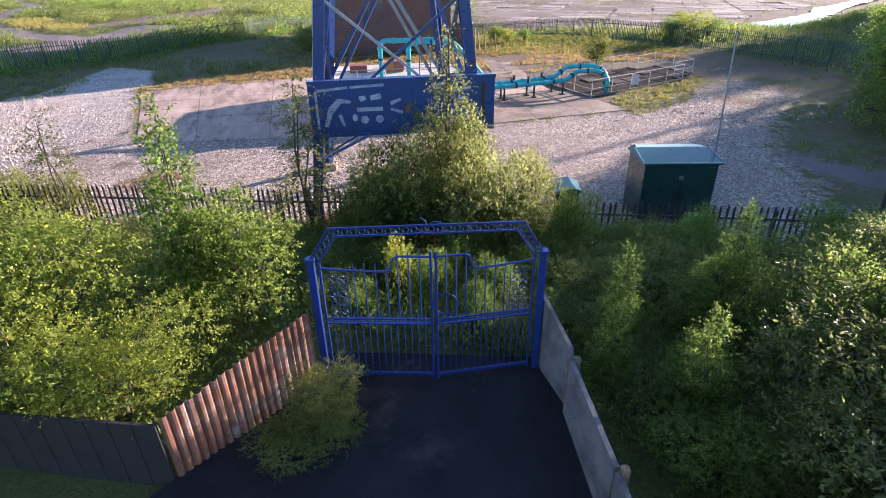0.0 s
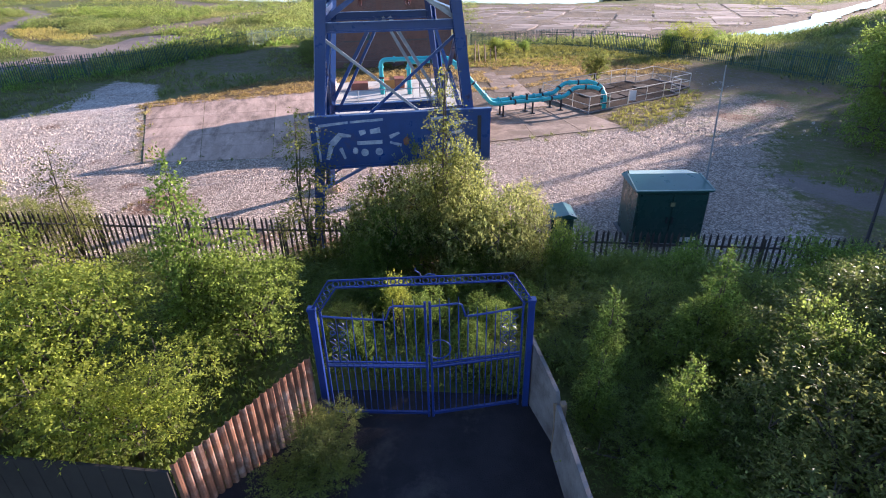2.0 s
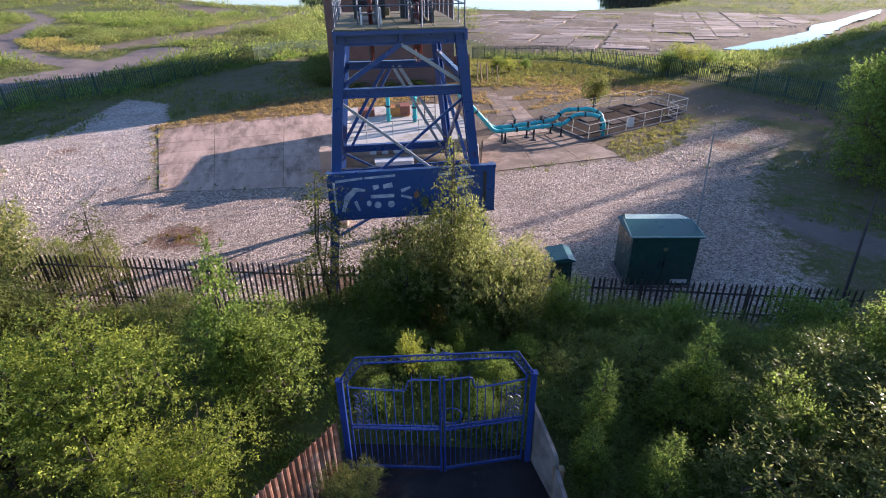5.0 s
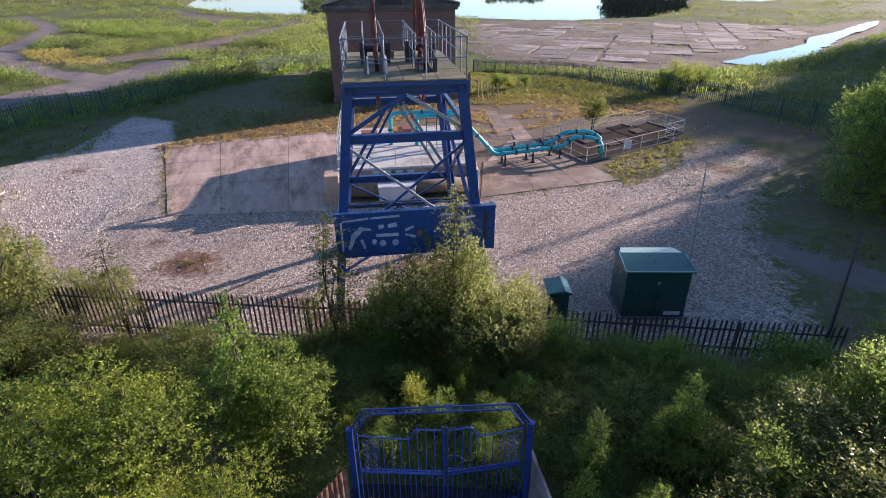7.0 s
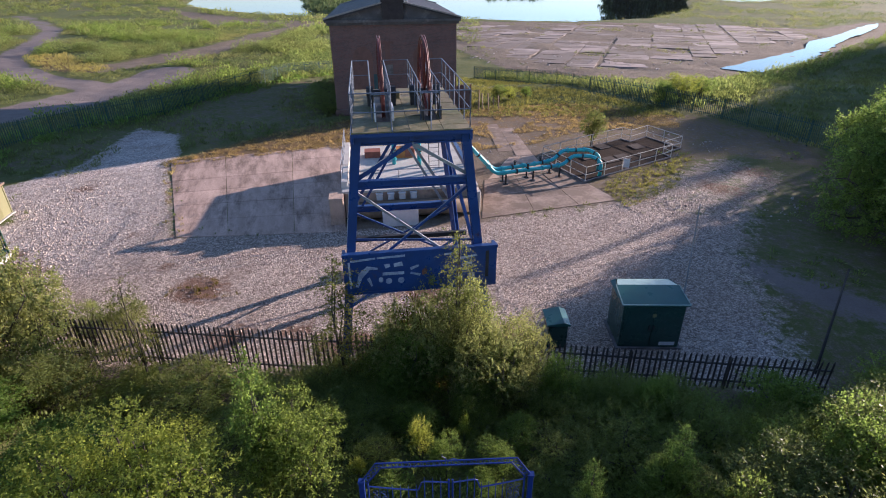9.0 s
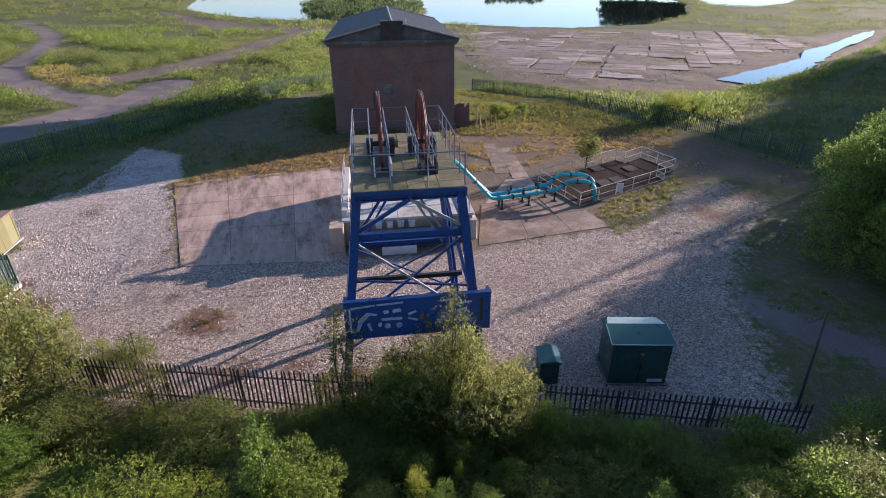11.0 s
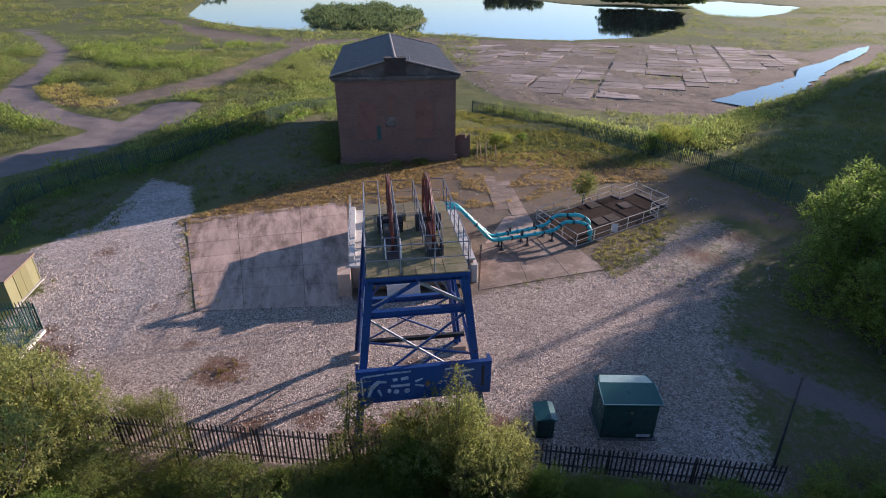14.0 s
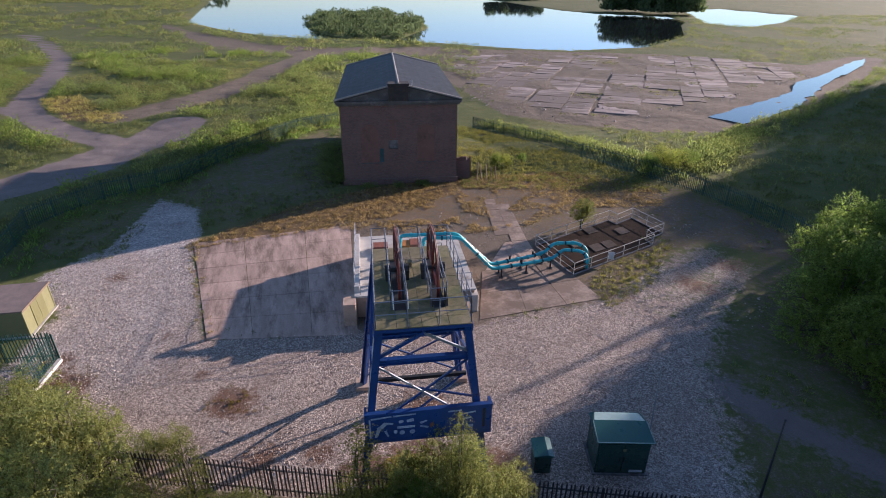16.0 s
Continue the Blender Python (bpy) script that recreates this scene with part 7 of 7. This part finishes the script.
clumps("dry_grass", "pale straw patch by the footpath", scatter(59, 1200, (-74, -44, 64, 92), lambda x, y: poly_inside(x, y, PALE) > -0.5, 0.4, 0.8), LEAF_PALE, 0.3, 26, 60)
clumps("far_growth", "rough grass and scrub on the distant slope", scatter(103, 5000, (-520, -120, 300, 640), lambda x, y: (poly_inside(x, y, LAKE) < -3) & patchy(x, y, 0.02, -0.2), 1.5, 3.5), LEAF_FIELD, 1.1, 16, 104, 0.6, 0.3)
clumps("yard_weeds", "thin weeds and moss on the gravel edges", scatter(61, 900, (-30, 22, 14.5, 46), lambda x, y: (np.abs(poly_inside(x, y, YARD)) < 0.8) & (np.hypot(x + 7, y - 30) > 6) & (poly_inside(x, y, PIT) < -0.2) & (y < 31), 0.06, 0.18), LEAF_FIELD, 0.16, 12, 62)
clumps("yard_weeds", "dry weeds along the pad edge", scatter(77, 500, (-23, -14, 23, 37), lambda x, y: (line_dist(x, y, [(-22.0, 36), (-15.3, 23.8)]) < 0.45) & patchy(x, y, 0.6, -0.2), 0.06, 0.2), LEAF_STRAW, 0.18, 12, 78, 0.6)
clumps("yard_weeds", "rust-brown dead weeds on the gravel", [(x, y, 0.0, r) for x, y, r in [(-11.6 + 0.3 * math.cos(i * 2.4) * (i % 7), 18.9 + 0.2 * math.sin(i * 2.4) * (i % 7), 0.1) for i in range(34)] + [(-21 + 0.35 * math.cos(i * 2.4) * (i % 6), 19.6 + 0.3 * math.sin(i * 2.4) * (i % 6), 0.12) for i in range(30)]], LEAF_OCHRE, 0.12, 12, 64, 0.5)
clumps("yard_weeds", "olive grass between the gravel and the settling pit", scatter(105, 1600, (7.5, 16, 28, 40), lambda x, y: (poly_inside(x, y, [(8.3, 31.5), (8.9, 29.2), (12.2, 32.3), (15.6, 38.9), (14.2, 37.6), (9.2, 33.8)]) > -0.3) & (poly_inside(x, y, PIT) < -0.15), 0.07, 0.2), LEAF_LAWN, 0.15, 12, 106, 0.5)
clumps("turning_leaves", "yellow and rust-brown leaves among the shrubs under the sign", [(-1.6 + 0.75 * math.cos(2.4 * i) * (0.3 + (i % 5) / 5), 13.45 + 0.4 * math.sin(2.4 * i), 2.1 + 0.16 * (i % 7), 0.22) for i in range(36)], LEAF_OCHRE, 0.09, 26, 108, 1.0, 0.55)
clumps("track_growth", "patchy dark grass on the shaded track", scatter(73, 900, (13.5, 32, 14.5, 40), lambda x, y: (poly_inside(x, y, YARD) < -1.2) & patchy(x, y, 0.2, 0.05), 0.10, 0.25), LEAF_DARK, 0.2, 14, 74, 0.6)
clumps("shade_growth", "low grass in the shade by the engine house", scatter(75, 2600, (-36, -11, 30, 76), lambda x, y: (poly_inside(x, y, SHADED) > -1.5) & patchy(x, y, 0.15, -0.15), 0.12, 0.4), LEAF_FIELD, 0.28, 12, 76, 0.5)
clumps("undergrowth", "brambles and nettles under the thicket", scatter(65, 1700, (-22, 19, 2.0, 13.4), lambda x, y: ((x > -1.9) | (y > 5.4)) & ((np.abs(x + 0.2) > 2.5 + np.clip(5 - y, 0, 3) * 0.2) | (y > 7.7)), 0.3, 0.6), LEAF_DARK, 0.11, 56, 66, 0.9, 0.5)
clumps("undergrowth", "ochre turning leaves of low growth under the headgear", scatter(67, 150, (-3.4, 1.8, 12.4, 16.0), lambda x, y: x < 99, 0.3, 0.6), LEAF_OCHRE, 0.11, 50, 68, 0.9, 0.5)
clumps("slab_weeds", "weeds growing in the slab joints", scatter(69, 2400, (-8, 92, 94, 188), lambda x, y: (poly_inside(x, y, FLOOR) > -1) & (patchy(x, y, 0.09, 0.25) | ((poly_inside(x, y, FLOOR) < 1.5) & patchy(x, y, 0.2, 0.0))), 0.25, 0.7), LEAF_FIELD, 0.3, 18, 70)
clumps("lawn_growth", "dry yellow-green grass on the lawn by the engine house", scatter(71, 8500, (-5.5, 19, 50, 86), lambda x, y: (x < 15.5 - (y - 57) * 0.58) & (x > -1.6 - (y - 51.8) * 0.173) & patchy(x, y, 0.4, -0.45), 0.12, 0.36), LEAF_LAWN, 0.22, 9, 72, 0.5)
clumps("field_bush", "dark bramble and hawthorn mounds over the open land", scatter(101, 3000, (-120, -19, 45, 170), lambda x, y: left_field(x, y) & off_paths(x, y, 1.4) & patchy(x, y, 0.09, 0.2), 0.8, 2.0), LEAF_MID, 0.24, 120, 102, 1.1, 0.5)


def far_wood():
    rs = np.random.RandomState(81)
    spots = []
    for x0, x1, y0, y1, h0, h1, n in ((112, 150, 398, 420, 17, 22, 60), (92, 130, 424, 450, 17, 22, 70), (10, 70, 650, 690, 12, 16, 60), (-420, -320, 560, 760, 10, 15, 70)):
        for _ in range(n):
            x, y, h = rs.uniform(x0, x1), rs.uniform(y0, y1), rs.uniform(h0, h1)
            for k in range(4):
                spots.append((x + rs.normal(0, 1.6), y + rs.normal(0, 1.6), -4 + h * (0.12 + 0.22 * k), 3.6 - 0.5 * k))
    clumps("far_woodland", "dark wood on the far shore of the lake", spots, LEAF_FAR, 2.4, 34, 82, 1.2, 0.6)


far_wood()


def rubble(name, label, count, box, keep, r0, r1, mat, seed):
    """Loose broken stones lying on the ground, in one sheet."""
    rs = np.random.RandomState(seed)
    x, y = rs.uniform(box[0], box[1], count), rs.uniform(box[2], box[3], count)
    ok = keep(x, y)
    x, y = x[ok], y[ok]
    k = len(x)
    z = ground_z(x, y)
    r = r0 + (r1 - r0) * rs.uniform(0, 1, k) ** 2
    a = rs.uniform(0, math.pi, k)
    q = np.array([(-1, -1), (1, -1), (1, 1), (-1, 1)])
    u = q[None, :, 0] * r[:, None] * rs.uniform(0.6, 1.1, (k, 4))
    v = q[None, :, 1] * r[:, None] * rs.uniform(0.4, 0.9, (k, 4))
    ca, sa = np.cos(a)[:, None], np.sin(a)[:, None]
    gx, gy = ca * u - sa * v, sa * u + ca * v
    low = np.stack([x[:, None] + gx, y[:, None] + gy, np.repeat(z[:, None] - 0.03, 4, 1)], 2)
    top = np.stack([x[:, None] + gx * 0.65, y[:, None] + gy * 0.65, z[:, None] + r[:, None] * rs.uniform(0.4, 1.0, (k, 4))], 2)
    verts = np.concatenate([low, top], 1).reshape(-1, 3)
    f = np.array([(4, 5, 6, 7), (0, 1, 5, 4), (1, 2, 6, 5), (2, 3, 7, 6), (3, 0, 4, 7)])
    quads = (np.arange(k)[:, None, None] * 8 + f[None]).reshape(-1, 4)
    return tagged(new(name, array_mesh(name, verts, quads, mat)), label, "stones", kind="stuff")


STONE = material("broken_stone", (0.42, 0.36, 0.32), (0.22, 0.18, 0.155), 3.0, 0.9, per_island=0.35)
rubble("rubble", "loose brick and concrete rubble about the pads", 1500, (-3, 19, 27, 50), lambda x, y: (poly_inside(x, y, PIT) < -0.3) & patchy(x, y, 0.4, 0.0) & ((y > 35) | (x > 7)), 0.03, 0.09, STONE, 91)
GRAVELSTONE = material("gravel_stone", (0.66, 0.56, 0.49), (0.40, 0.32, 0.27), 3.0, 0.9, per_island=0.5)
rubble("gravel_stones", "coarse pale stones strewn thickly over the gravel yard", 42000, (-29, 14, 14.2, 40), lambda x, y: (poly_inside(x, y, YARD) > 0.1) & (patchy(x, y, 0.25, -0.25) | patchy(x, y, 1.3, 0.1)), 0.014, 0.051, GRAVELSTONE, 92)
rubble("rubble", "broken concrete over the cleared works floor", 2600, (-8, 90, 92, 188), lambda x, y: (poly_inside(x, y, FLOOR) > -4) & patchy(x, y, 0.08, 0.0), 0.08, 0.28, STONE, 93)
